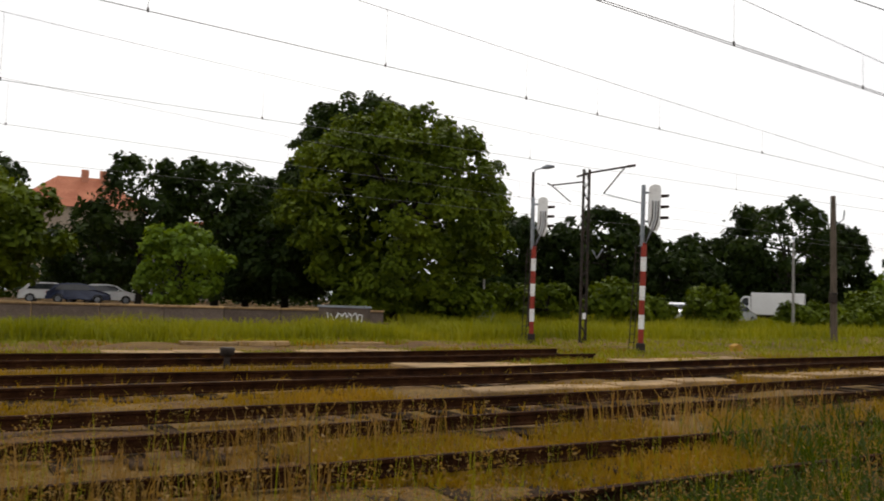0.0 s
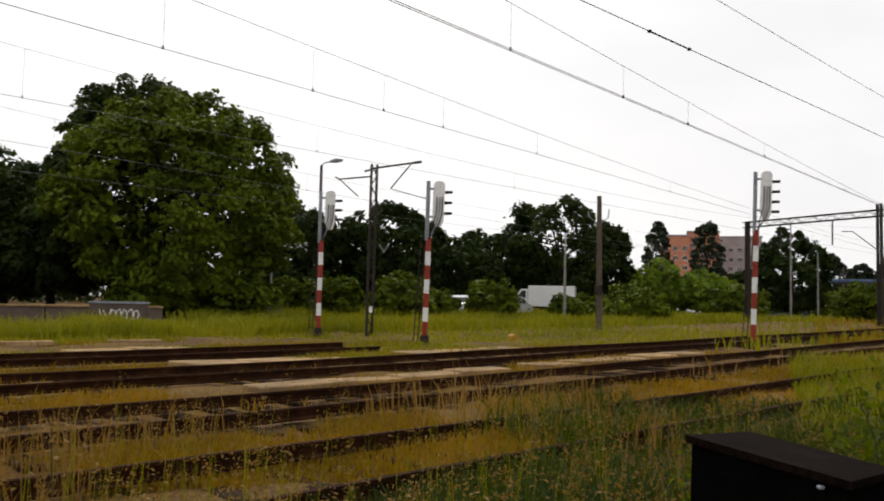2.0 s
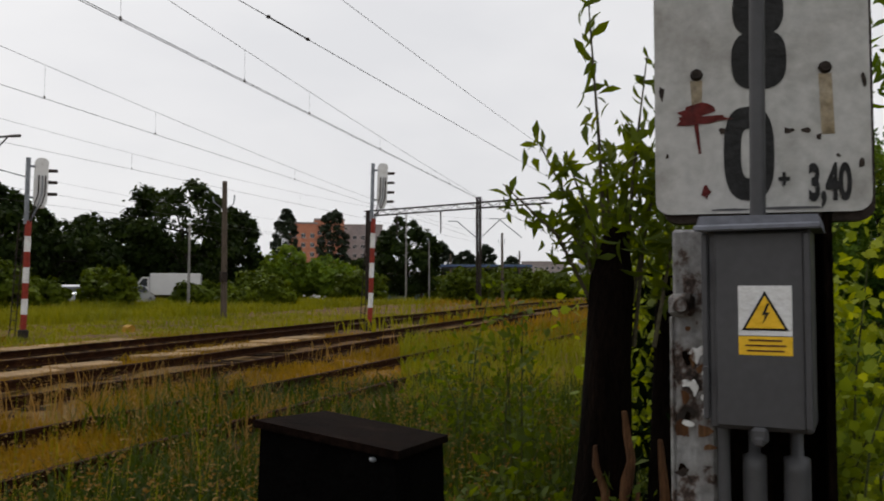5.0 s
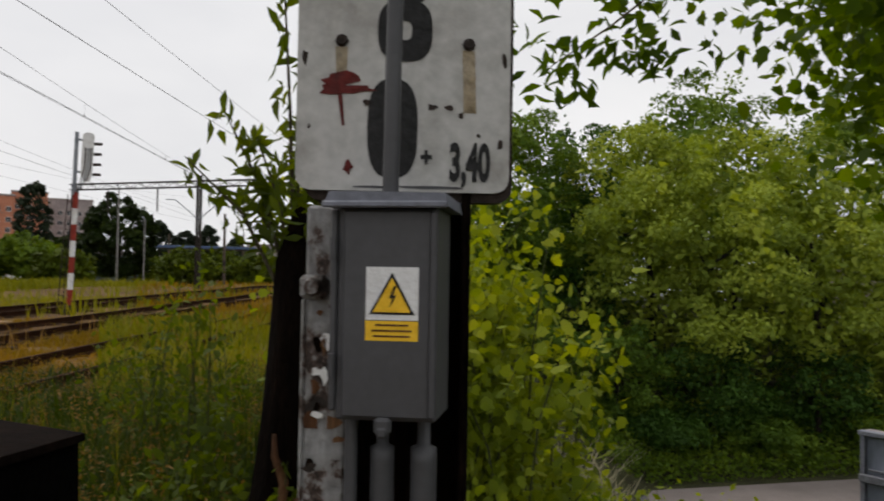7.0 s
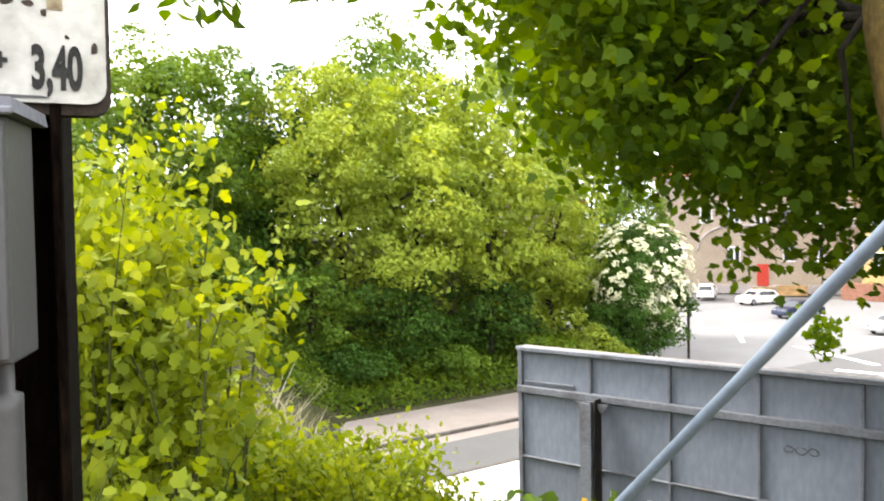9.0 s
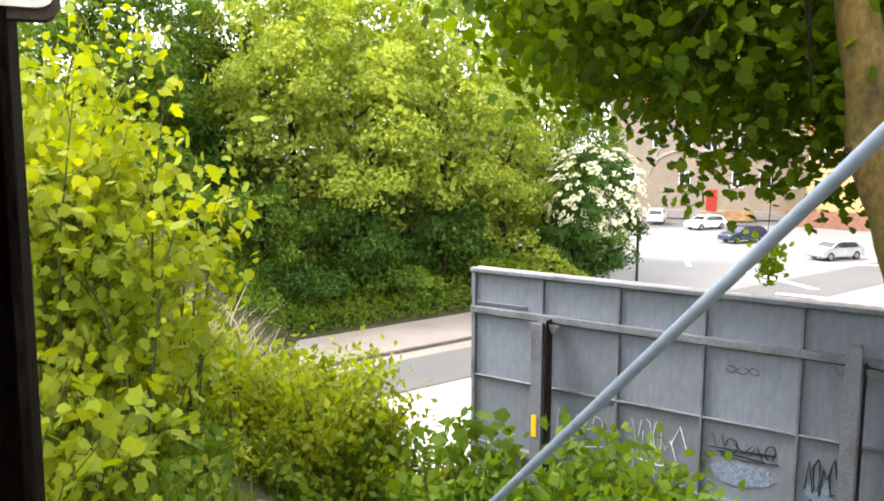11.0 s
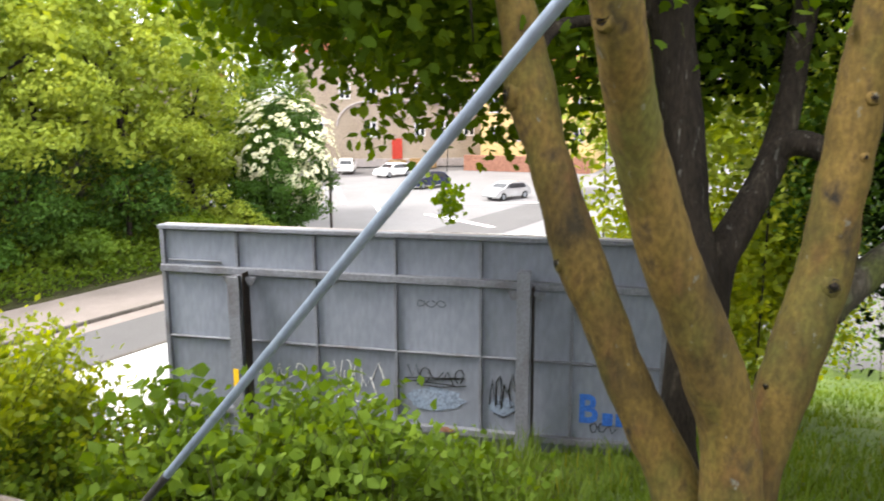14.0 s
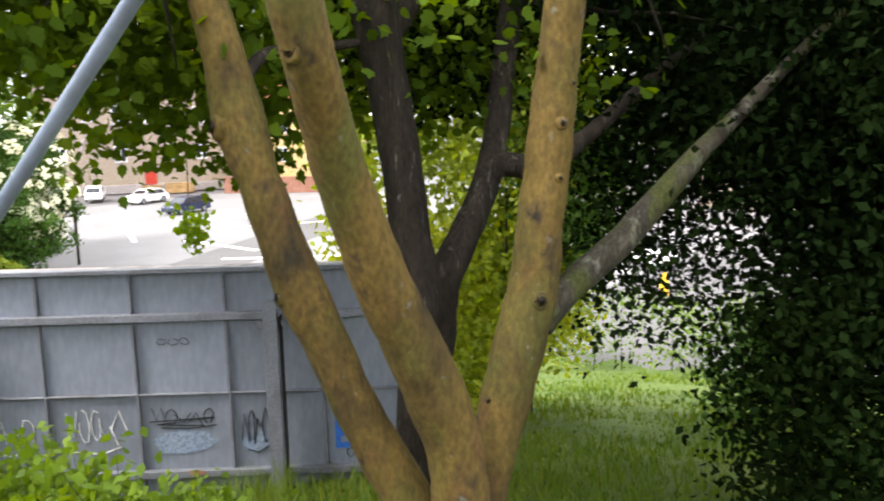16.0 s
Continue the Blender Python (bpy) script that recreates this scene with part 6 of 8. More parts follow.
def facade_windows(top, x0, x1, z0, dz, rows, cols, w, h, y, frame_w=0.08):
    for r in range(rows):
        for c in range(cols):
            x = x0 + (x1 - x0) * (c + 0.5) / cols
            z = z0 + dz * r
            win = part("window", Geo().box((x, y, z), (w, 0.12, h), 0), M["winframe"], top, "white-framed window")
            for s in (-1, 1):
                part("pane", Geo().box((x + s * w / 4, y - 0.065, z), (w / 2 - frame_w, 0.03, h - frame_w * 2), 0), M["glassdark"], win)


def block(name, loc, yaw, w, d, h, wall, label, floors, cols, category="building", roof="rendergrey", win=(1.3, 1.4)):
    top = thing(name, pose(*loc, 0, 0, yaw), label, category, "far buildings")
    part("wall", Geo().box((0, 0, h / 2 - 1), (w, d, h + 2), 0), M[wall], top)
    part("roof", Geo().box((0, 0, h + 0.2), (w + 0.4, d + 0.4, 0.5), 0.05), M[roof], top)
    facade_windows(top, -w / 2, w / 2, 2.0, h / floors, floors - 1, cols, win[0], win[1], -d / 2)
    return top


def tower_blocks():
    block("apartment_tower", pol(37.9, 262, 0), -38, 8, 16, 22.5, "brick", "orange brick apartment tower above the trees", 8, 3)
    block("apartment_tower", pol(39.6, 266, 0), -38, 9, 16, 24.0, "brick", "orange brick apartment tower above the trees", 8, 3)
    block("apartment_block", pol(41.9, 285, 0), -42, 13, 14, 24.0, "rendergrey", "grey-brown apartment block above the trees", 8, 5)
    block("apartment_block", pol(54.3, 420, 0), -54, 22, 14, 17, "rendergrey", "pale distant apartment block", 7, 8)
    block("apartment_block", pol(57.6, 420, 0), -57, 15, 14, 16.5, "carsilver", "pale grey distant apartment block", 7, 5)
    block("apartment_block", pol(59.6, 420, 0), -57, 8, 14, 16.5, "brick", "reddish distant apartment block", 7, 3)


tower_blocks()


def yard_sheds():
    block("workshop", pol(43.0, 105, 0.5), -44, 11, 6, 3.4, "teal", "grey-green sheet-metal workshop by the yard", 2, 4, "workshop")
    block("workshop", pol(39.2, 110, 0.5), -40, 9, 6, 2.6, "rendergrey", "low pale workshop by the yard", 2, 4, "workshop")
    top = thing("canopy_roof", pose(*pol(50.2, 110), 0, 0, -48), "blue sheet roof on thin posts", "shelter")
    part("roof", Geo().box((0, 0, 4.4), (12, 5, 0.35), 0.05), M["bluesheet"], top, "blue roof sheet")
    for x in (-5.5, 0, 5.5):
        part("post", Geo().tube([(x, 0, -0.2), (x, 0, 4.4)], 0.1, 6), M["dark"], top)


yard_sheds()
for az, r, h in ((51.4, 92, 7.5), (52.6, 140, 8.0), (57.2, 130, 7.5), (59.6, 170, 8.5), (61.0, 150, 8.0), (47.9, 130, 7.0), (45.9, 98, 6.2), (60.4, 240, 9.0)):
    utility_pole(pol(az, r), h, "distant dark utility pole along the tracks", 0.14)


def tiled_house():
    """House with an orange hipped roof and chimneys, mostly behind the trees."""
    top = thing("house", pose(*pol(-15.5, 118, 0), 0, 0, 14), "pale house with an orange tiled roof and chimneys", "house", "far buildings")
    W, D, H = 15, 11, 12.0
    part("wall", Geo().box((0, 0, H / 2 - 1), (W, D, H + 2), 0), M["beige"], top)
    part("roof", Geo().add([(-W / 2 - .5, -D / 2 - .5, H), (W / 2 + .5, -D / 2 - .5, H), (W / 2 + .5, D / 2 + .5, H), (-W / 2 - .5, D / 2 + .5, H), (-W / 2 + 4.5, 0, H + 4.4), (W / 2 - 4.5, 0, H + 4.4)],
                           [(0, 1, 5, 4), (1, 2, 5), (2, 3, 4, 5), (3, 0, 4), (3, 2, 1, 0)]), M["rooftile"], top, "orange tiled roof")
    for x in (0.2, 2.4):
        part("chimney", Geo().box((x, -0.6, H + 4.3), (0.9, 0.8, 2.0), 0.05), M["brick"], top, "brick chimney")
    facade_windows(top, -W / 2, W / 2, 2.2, 3.1, 3, 5, 1.2, 1.6, -D / 2)


tiled_house()
for az, r, w in ((-3.4, 125, 9), (-8.5, 128, 9)):
    block("house", pol(az, r, 0), 5, w, 9, 11.5, "beige", "pale plastered house glimpsed between trees", 4, 4, "house", "rooftile")


# ---- houses across the junction ----
def arched_house():
    """Beige town house: arched gable moulding, white windows, red door, stone plinth."""
    top = thing("house", facing(99.5, -27.0, ROAD_Z, -0.95, 0.27), "beige town house with an arched gable and red door", "house", "houses across the street")
    W, H = 24, 13.5
    part("wall", Geo().box((4.5, 5, H / 2), (W, 10, H), 0), M["beige"], top)
    part("plinth", Geo().box((4.5, -0.06, 0.5), (W + 0.2, 0.16, 1.0), 0.03), M["rendergrey"], top, "grey stone plinth")
    arc = [(1.1 + 3.9 * math.cos(radians(a)), -0.1, 5.0 + 2.9 * math.sin(radians(a))) for a in range(180, 79, -10)] + [(9.0, -0.1, 7.9)]
    part("arch_moulding", Geo().tube(arc, 0.14, 6), M["rendergrey"], top, "grey arched moulding")
    part("cornice", Geo().box((11.5, -0.12, 7.6), (10, 0.3, 0.25), 0.04), M["rendergrey"], top)
    part("cornice", Geo().box((4.5, -0.2, H - 0.1), (W + 0.6, 0.6, 0.4), 0.05), M["rendergrey"], top)
    part("roof", Geo().prism([(-W / 2 + 4.0, H), (W / 2 + 5.0, H), (W / 2 + 2, H + 3.4), (-W / 2 + 7, H + 3.4)], -0.3, 10), M["rooftile"], top, "red tiled roof")
    for x, z in ((1.3, 4.5), (1.3, 9.1), (4.2, 8.8), (-1.8, 9.1), (7.2, 4.6), (7.2, 8.8), (10.2, 4.6), (10.2, 8.8), (13.2, 4.6), (13.2, 8.8), (-5.0, 4.5)):
        win = part("window", Geo().box((x, -0.02, z), (1.35, 0.14, 1.9), 0.02), M["winframe"], top, "white-framed window")
        for s in (-1, 1):
            part("pane", Geo().box((x + s * 0.33, -0.10, z), (0.46, 0.03, 1.6), 0), M["glassdark"], win)
    part("door", Geo().box((4.4, -0.06, 2.1), (1.25, 0.16, 2.6), 0.03), M["reddoor"], top, "red front door")
    part("doorstep", Geo().box((4.4, -0.6, 0.45), (2.2, 1.2, 0.7), 0.03), M["slab"], top)
    for i in range(6):
        part("stair_step", Geo().box((7.4, -1.0 - i * 0.32, 0.95 - i * 0.17), (3.2, 0.34, 0.18), 0.02), M["slab"], top)


arched_house()


def ochre_house():
    top = thing("house", facing(86.0, -41.5, ROAD_Z, -0.75, 0.66), "ochre plastered house with a red plinth wall", "house", "houses across the street")
    part("wall", Geo().box((2.0, 4.5, 5.0), (13, 8, 10), 0), M["ochre"], top)
    part("plinth", Geo().box((1.0, -0.2, 0.9), (14.5, 0.5, 1.8), 0.04), M["redwall"], top, "red plinth wall")
    part("roof", Geo().prism([(-5.0, 10), (9, 10), (7, 13), (-3, 13)], 0.2, 8.8), M["rooftile"], top, "red tiled roof")
    facade_windows(top, -4.5, 8.5, 4.2, 3.2, 2, 4, 1.2, 1.6, 0.5)


ochre_house()
block("house", (58, -62, ROAD_Z), 130, 16, 10, 11, "rendergrey", "grey town house beyond the junction", 4, 5, "house", "rooftile")
block("house", (34, -66, ROAD_Z), 175, 22, 10, 11, "beige", "beige town house beyond the junction", 4, 7, "house", "rooftile")
block("house", (116, -4, ROAD_Z), 82, 18, 10, 11, "beige", "beige town house along the street", 4, 6, "house", "rooftile")

car((93.2, -23.6, ROAD_Z + 0.02), -20, "carwhite", "white hatchback parked by the town house", 4.0, 1.6)
car((86.3, -26.9, ROAD_Z + 0.02), 118, "carwhite", "white car parked below the town house steps", 4.4, 1.45)
car((74.7, -26.7, ROAD_Z + 0.03), 112, "carblue", "dark blue car on the junction", 4.3, 1.5)
car((64.0, -29.9, ROAD_Z + 0.03), 112, "carsilver", "silver car on the junction")
car((30.5, -37, ROAD_Z + 0.03), 150, "carwhite", "white car parked behind the shrubs", group="cars behind the shrubs")
car((36.5, -40, ROAD_Z + 0.03), 150, "carsilver", "silver car parked behind the shrubs", group="cars behind the shrubs")


def street_sign_post():
    top = thing("street_post", pose(53.4, -12.3, ROAD_Z), "dark street post beside the flowering shrub", "post")
    part("post", Geo().tube([(0, 0, 0), (0, 0, 3.2)], 0.09, 8), M["dark"], top)
    part("sign_plate", Geo().box((0, -0.1, 2.9), (0.6, 0.03, 0.6), 0.01), M["galv"], top, "grey sign plate")


street_sign_post()


def yellow_hydrant():
    top = thing("traffic_post", pose(*pol(142.0, 40, ROAD_Z), 0, 0, 0), "yellow post standing on the pavement", "post")
    part("post", Geo().tube([(0, 0, 0), (0, 0, 0.8), (0, 0, 1.1)], [0.22, 0.2, 0.06], 10), M["yellow"], top)


yellow_hydrant()


# ---- trees across the yard ----
T = [  # name, bearing, distance, height, radius, crown base, foliage, clumps, leaves, leaf size, spread, label
    ("tree", 4.8, 47, 11.9, 5.7, 0.6, "leaf_big", 1150, 60, 0.25, 0.75, "large dense tree with mid-green foliage at the yard edge"),
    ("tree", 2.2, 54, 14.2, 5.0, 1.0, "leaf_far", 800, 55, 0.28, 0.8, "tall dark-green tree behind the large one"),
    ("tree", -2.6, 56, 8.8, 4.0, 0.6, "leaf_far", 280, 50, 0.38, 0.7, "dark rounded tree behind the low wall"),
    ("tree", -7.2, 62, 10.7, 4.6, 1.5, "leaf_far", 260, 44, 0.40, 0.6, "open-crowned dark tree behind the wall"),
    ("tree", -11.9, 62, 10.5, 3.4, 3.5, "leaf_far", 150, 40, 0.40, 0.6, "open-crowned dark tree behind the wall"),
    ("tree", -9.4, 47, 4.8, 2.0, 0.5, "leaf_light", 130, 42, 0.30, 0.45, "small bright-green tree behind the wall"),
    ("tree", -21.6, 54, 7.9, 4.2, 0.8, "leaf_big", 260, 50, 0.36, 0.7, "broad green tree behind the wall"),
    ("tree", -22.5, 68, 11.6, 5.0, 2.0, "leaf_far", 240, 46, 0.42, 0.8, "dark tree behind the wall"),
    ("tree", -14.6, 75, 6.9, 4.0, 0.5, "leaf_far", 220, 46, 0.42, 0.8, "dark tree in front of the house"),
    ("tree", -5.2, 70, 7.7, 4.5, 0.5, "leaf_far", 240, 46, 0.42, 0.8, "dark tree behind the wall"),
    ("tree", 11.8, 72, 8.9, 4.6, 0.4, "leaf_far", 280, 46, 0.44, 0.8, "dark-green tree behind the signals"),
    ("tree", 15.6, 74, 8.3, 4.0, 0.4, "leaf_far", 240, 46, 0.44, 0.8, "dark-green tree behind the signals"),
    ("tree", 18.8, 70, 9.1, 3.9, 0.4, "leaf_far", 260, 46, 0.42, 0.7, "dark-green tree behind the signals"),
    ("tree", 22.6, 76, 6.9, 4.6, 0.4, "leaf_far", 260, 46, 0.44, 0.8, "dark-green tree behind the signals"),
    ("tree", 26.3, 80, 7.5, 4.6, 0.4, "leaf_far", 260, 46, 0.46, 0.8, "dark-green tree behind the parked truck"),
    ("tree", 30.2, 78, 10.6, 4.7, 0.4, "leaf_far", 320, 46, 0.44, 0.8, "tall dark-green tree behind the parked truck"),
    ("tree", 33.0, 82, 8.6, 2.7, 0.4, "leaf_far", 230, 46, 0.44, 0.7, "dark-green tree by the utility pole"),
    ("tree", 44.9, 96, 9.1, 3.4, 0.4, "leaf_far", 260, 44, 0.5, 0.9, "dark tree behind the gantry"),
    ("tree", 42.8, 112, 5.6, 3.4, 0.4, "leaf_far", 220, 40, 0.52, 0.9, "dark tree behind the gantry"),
    ("poplar", 36.7, 165, 17.5, 2.5, 0.8, "leaf_conifer", 180, 40, 0.6, 0.8, "slim dark poplar in the distance"),
    ("poplar", 39.9, 165, 17.0, 3.0, 0.8, "leaf_conifer", 200, 40, 0.6, 0.8, "slim dark poplar in the distance"),
    ("poplar", 47.3, 150, 9.9, 2.2, 0.8, "leaf_conifer", 150, 40, 0.6, 0.7, "slim dark poplar in the distance"),
    ("poplar", 48.8, 150, 8.8, 2.2, 0.8, "leaf_conifer", 150, 40, 0.6, 0.7, "slim dark poplar in the distance"),
    ("poplar", 50.3, 150, 9.2, 2.0, 0.8, "leaf_conifer", 140, 40, 0.6, 0.7, "slim dark poplar in the distance"),
    ("poplar", 52.1, 150, 7.7, 1.8, 0.8, "leaf_conifer", 120, 40, 0.6, 0.7, "slim dark poplar in the distance"),
    ("shrub", 36.8, 82, 4.7, 3.4, 0.2, "leaf_light", 170, 40, 0.42, 0.7, "rounded yellow-green shrub by the yard"),
    ("shrub", 39.6, 84, 4.0, 3.2, 0.2, "leaf_light", 160, 40, 0.42, 0.7, "rounded yellow-green shrub by the yard"),
    ("shrub", 34.6, 62, 2.3, 1.9, 0.1, "leaf_big", 90, 34, 0.34, 0.5, "low green shrub in tall grass"),
    ("shrub", 41.8, 78, 2.9, 2.4, 0.1, "leaf_big", 110, 34, 0.38, 0.6, "low green shrub in tall grass"),
    ("shrub", 49.0, 84, 3.2, 2.8, 0.1, "leaf_big", 130, 34, 0.40, 0.6, "low green shrub in tall grass"),
    ("shrub", 51.8, 105, 3.8, 4.0, 0.1, "leaf_big", 150, 34, 0.46, 0.8, "low green shrub by the tracks"),
    ("shrub", 55.0, 120, 3.8, 5.0, 0.1, "leaf_big", 170, 34, 0.5, 0.9, "low green shrub by the tracks"),
    ("shrub", 58.6, 130, 3.8, 5.0, 0.1, "leaf_far", 170, 34, 0.5, 0.9, "low green shrub by the tracks"),
    ("shrub", 8.8, 46, 2.2, 2.0, 0.1, "leaf_big", 110, 40, 0.30, 0.45, "low dark shrub in tall grass"),
    ("shrub", 2.4, 45, 1.7, 1.7, 0.1, "leaf_big", 90, 40, 0.28, 0.4, "low dark shrub in tall grass"),
    ("shrub", 12.3, 50, 2.3, 1.6, 0.1, "leaf_big", 100, 40, 0.30, 0.45, "low green shrub behind the signals"),
    ("shrub", 15.0, 48, 2.6, 1.3, 0.1, "leaf_big", 90, 40, 0.30, 0.4, "upright green shrub behind the signals"),
    ("shrub", 19.4, 46, 2.5, 1.7, 0.1, "leaf_big", 110, 40, 0.28, 0.4, "upright green shrub behind the signals"),
    ("shrub", 22.1, 52, 2.0, 1.1, 0.1, "leaf_big", 70, 40, 0.28, 0.4, "small green shrub behind the signals"),
    ("shrub", 25.6, 52, 2.5, 1.6, 0.1, "leaf_big", 100, 40, 0.30, 0.4, "upright green shrub in front of parked cars"),
    ("shrub", 31.8, 54, 1.6, 2.0, 0.1, "leaf_big", 100, 40, 0.30, 0.4, "low green shrub by the utility pole"),
    ("shrub", 35.4, 56, 1.7, 1.8, 0.1, "leaf_big", 100, 40, 0.30, 0.4, "low green shrub by the utility pole"),
]
for i, (nm, az, r, h, rad, cb, mat, cl, per, lf, sp, lab) in enumerate(T):
    tree(nm, 100 + i, pol(az, r), h, rad * {"tree": 1.12, "poplar": 1.05, "shrub": 1.0}[nm], cb, mat, lab, cl, per, lf * 1.25, sp, trunk=0.05 * rad + 0.03, density=0.34, lump=0.07 if i < 2 else {"tree": 0.14, "poplar": 0.08, "shrub": 0.34}[nm], pad=0.72 if i < 2 else None, deep=0.93, group={"tree": "trees across the yard", "poplar": "distant poplars", "shrub": "shrubs across the yard"}[nm])

# ---- green bank across the street ----
B = [
    ("tree", 67.0, 44, 13.2, 4.2, 0.5, "leaf_bankdark", 300, 60, 0.32, 0.65, "dense green tree on the bank above the street"),
    ("tree", 70.6, 46, 14.0, 3.6, 0.5, "leaf_bankdark", 340, 60, 0.32, 0.7, "dense yellow-green tree on the bank above the street"),
    ("tree", 75.2, 52, 13.5, 3.8, 0.3, "leaf_deep", 300, 60, 0.32, 0.7, "dense deep-green tree on the bank above the street"),
    ("tree", 80.0, 46, 15.0, 4.8, 0.5, "leaf_bank", 420, 62, 0.30, 0.62, "large yellow-green maple on the bank above the street"),
    ("tree", 85.0, 45, 15.2, 5.2, 0.5, "leaf_bank", 460, 62, 0.30, 0.62, "large yellow-green maple on the bank above the street"),
    ("tree", 90.0, 47, 14.2, 4.8, 0.5, "leaf_bank", 400, 62, 0.30, 0.62, "large yellow-green maple on the bank above the street"),
    ("tree", 94.2, 51, 13.0, 3.6, 0.5, "leaf_bank", 320, 60, 0.30, 0.6, "yellow-green tree at the end of the bank"),
    ("tree", 97.0, 58, 16.5, 3.4, 0.5, "leaf_bankdark", 240, 60, 0.30, 0.6, "dark-green tree at the end of the bank"),
    ("tree", 99.8, 63, 14.5, 2.6, 0.5, "leaf_bankdark", 220, 56, 0.30, 0.6, "green tree behind the flowering shrub"),
    ("tree", 83.0, 56, 17.5, 5.0, 3.0, "leaf_bankdark", 300, 56, 0.34, 0.7, "tall dark-green tree high on the bank"),
    ("tree", 90.5, 58, 16.5, 5.0, 3.0, "leaf_bankdark", 300, 56, 0.34, 0.7, "tall dark-green tree high on the bank"),
    ("shrub", 80.8, 40.5, 2.0, 1.9, 0.1, "leaf_deep", 110, 56, 0.24, 0.42, "dense green shrub at the foot of the bank"),
    ("shrub", 84.0, 42.5, 5.4, 2.5, 0.1, "leaf_deep", 130, 56, 0.24, 0.42, "deep-green shrub at the foot of the bank"),
    ("shrub", 87.2, 42.5, 1.9, 1.8, 0.1, "leaf_bankdark", 100, 56, 0.24, 0.42, "low green shrub at the foot of the bank"),
    ("shrub", 90.2, 45, 5.6, 2.4, 0.1, "leaf_deep", 140, 56, 0.24, 0.42, "dense green shrub at the foot of the bank"),
    ("shrub", 93.6, 46, 2.4, 1.8, 0.1, "leaf_lilac", 110, 56, 0.24, 0.42, "fresh-green shrub at the foot of the bank"),
    ("shrub", 97.2, 47.5, 2.7, 1.8, 0.1, "leaf_bank", 110, 56, 0.24, 0.42, "yellow-green shrub below the flowering elder"),
    # The deep green here supplies the shadow left of the elder.
    ("shrub", 98.4, 49.5, 4.6, 1.8, 0.1, "leaf_deep", 130, 56, 0.24, 0.42, "shrub in dark green for the shadow beside the elder"),
    ("shrub", 78.0, 41, 5.4, 2.3, 0.1, "leaf_bankdark", 130, 56, 0.24, 0.42, "deep-green shrub at the foot of the bank"),
    ("shrub", 74.0, 39.5, 4.0, 2.4, 0.1, "leaf_bankdark", 150, 56, 0.24, 0.42, "dense green shrub at the foot of the bank"),
    ("shrub", 75.4, 46, 6.5, 2.6, 0.1, "leaf_deep", 170, 50, 0.26, 0.42, "blackish-green shrub in the gap between trees"),
    ("shrub", 70.4, 40, 4.6, 2.6, 0.1, "leaf_bankdark", 150, 56, 0.24, 0.42, "dense green shrub at the foot of the bank"),
]
for i, (nm, az, r, h, rad, cb, mat, cl, per, lf, sp, lab) in enumerate(B):
    x, y, z = pol(az, r)
    tree(nm, 200 + i, (x, y, z), h + (ROAD_Z - z) * 0.35, rad, cb, mat, lab, cl, per, lf * 0.82, sp, trunk=0.05 * rad + 0.03, lump=0.3, group="greenery of the bank across the street", up=0.6, limbs=4, density=0.4, pad=0.16 * rad + 0.24, flat=0.5, deep=0.92)


def flowering_shrub():
    """Elder: a dark-green dome covered in flat cream flower heads, trailing down on the street side."""
    x, y, z = pol(100.25, 51)
    hgt = 1.42 - z
    top = tree("shrub", 301, (x, y, z), hgt, 3.0, 0.3, "leaf_deep", "elder shrub covered in cream flower heads", 260, 50, 0.24, 0.5, trunk=0.14, lump=0.12, core=True)
    rng = np.random.default_rng(9)
    C, R = np.array((0, 0, hgt - 2.9)), np.array((3.0, 3.0, 2.9))
    d = unit(rng.normal(size=(360, 3)))
    d = d[d[:, 2] > -0.75]
    heads = C + d * R * rng.uniform(0.98, 1.10, (len(d), 1))
    low = unit(rng.normal(size=(230, 3)))
    heads = np.concatenate([heads, np.array((1.2, -1.3, hgt - 4.7)) + low * np.array((1.6, 1.6, 2.4))])
    out = np.concatenate([d, low])
    k, n = 16, len(heads)
    ang, rad = rng.uniform(0, 2 * np.pi, (n, k)), np.sqrt(rng.uniform(0, 1, (n, k))) * rng.uniform(0.15, 0.30, (n, 1))
    axis = unit(out + np.array([0, 0, 0.7]))
    s1 = unit(np.cross(axis, np.array([0.3, 0.9, 0.1])))
    s2 = np.cross(axis, s1)
    p = heads[:, None] + s1[:, None] * (rad * np.cos(ang))[..., None] + s2[:, None] * (rad * np.sin(ang))[..., None] - axis[:, None] * (rad ** 2 * 1.2)[..., None]
    v, f = leaf_arrays(rng, p.reshape(-1, 3), 0.15, 0.75, 0.9, 0.0, face=np.repeat(axis, k, 0))
    part("blossom", array_mesh("blossom", v, f, M["flower"]), None, top, "cream blossom")


flowering_shrub()


def ivy_bank():
    rng = np.random.default_rng(77)
    pts = []
    while len(pts) < 15000:
        a, b = rng.uniform(32.85, 37.5), rng.uniform(-14, 30)
        p = A1 * a + A2 * b
        if -0.407 * p.x + 0.914 * p.y > -(1.0 + 0.1 * max(0.0, 0.914 * p.x + 0.407 * p.y)):
            continue
        pts.append((p.x, p.y, gz(p.x, p.y) + rng.uniform(0.0, 0.55) * (1.3 if a > 32.9 else 0.5)))
    v, f = leaf_arrays(rng, np.array(pts), 0.19, 0.4)
    tagged(part("bank_undergrowth", array_mesh("bank_undergrowth", v, f, M["leaf_lilac"])), "dense green undergrowth on the bank", "undergrowth", kind="stuff")


ivy_bank()


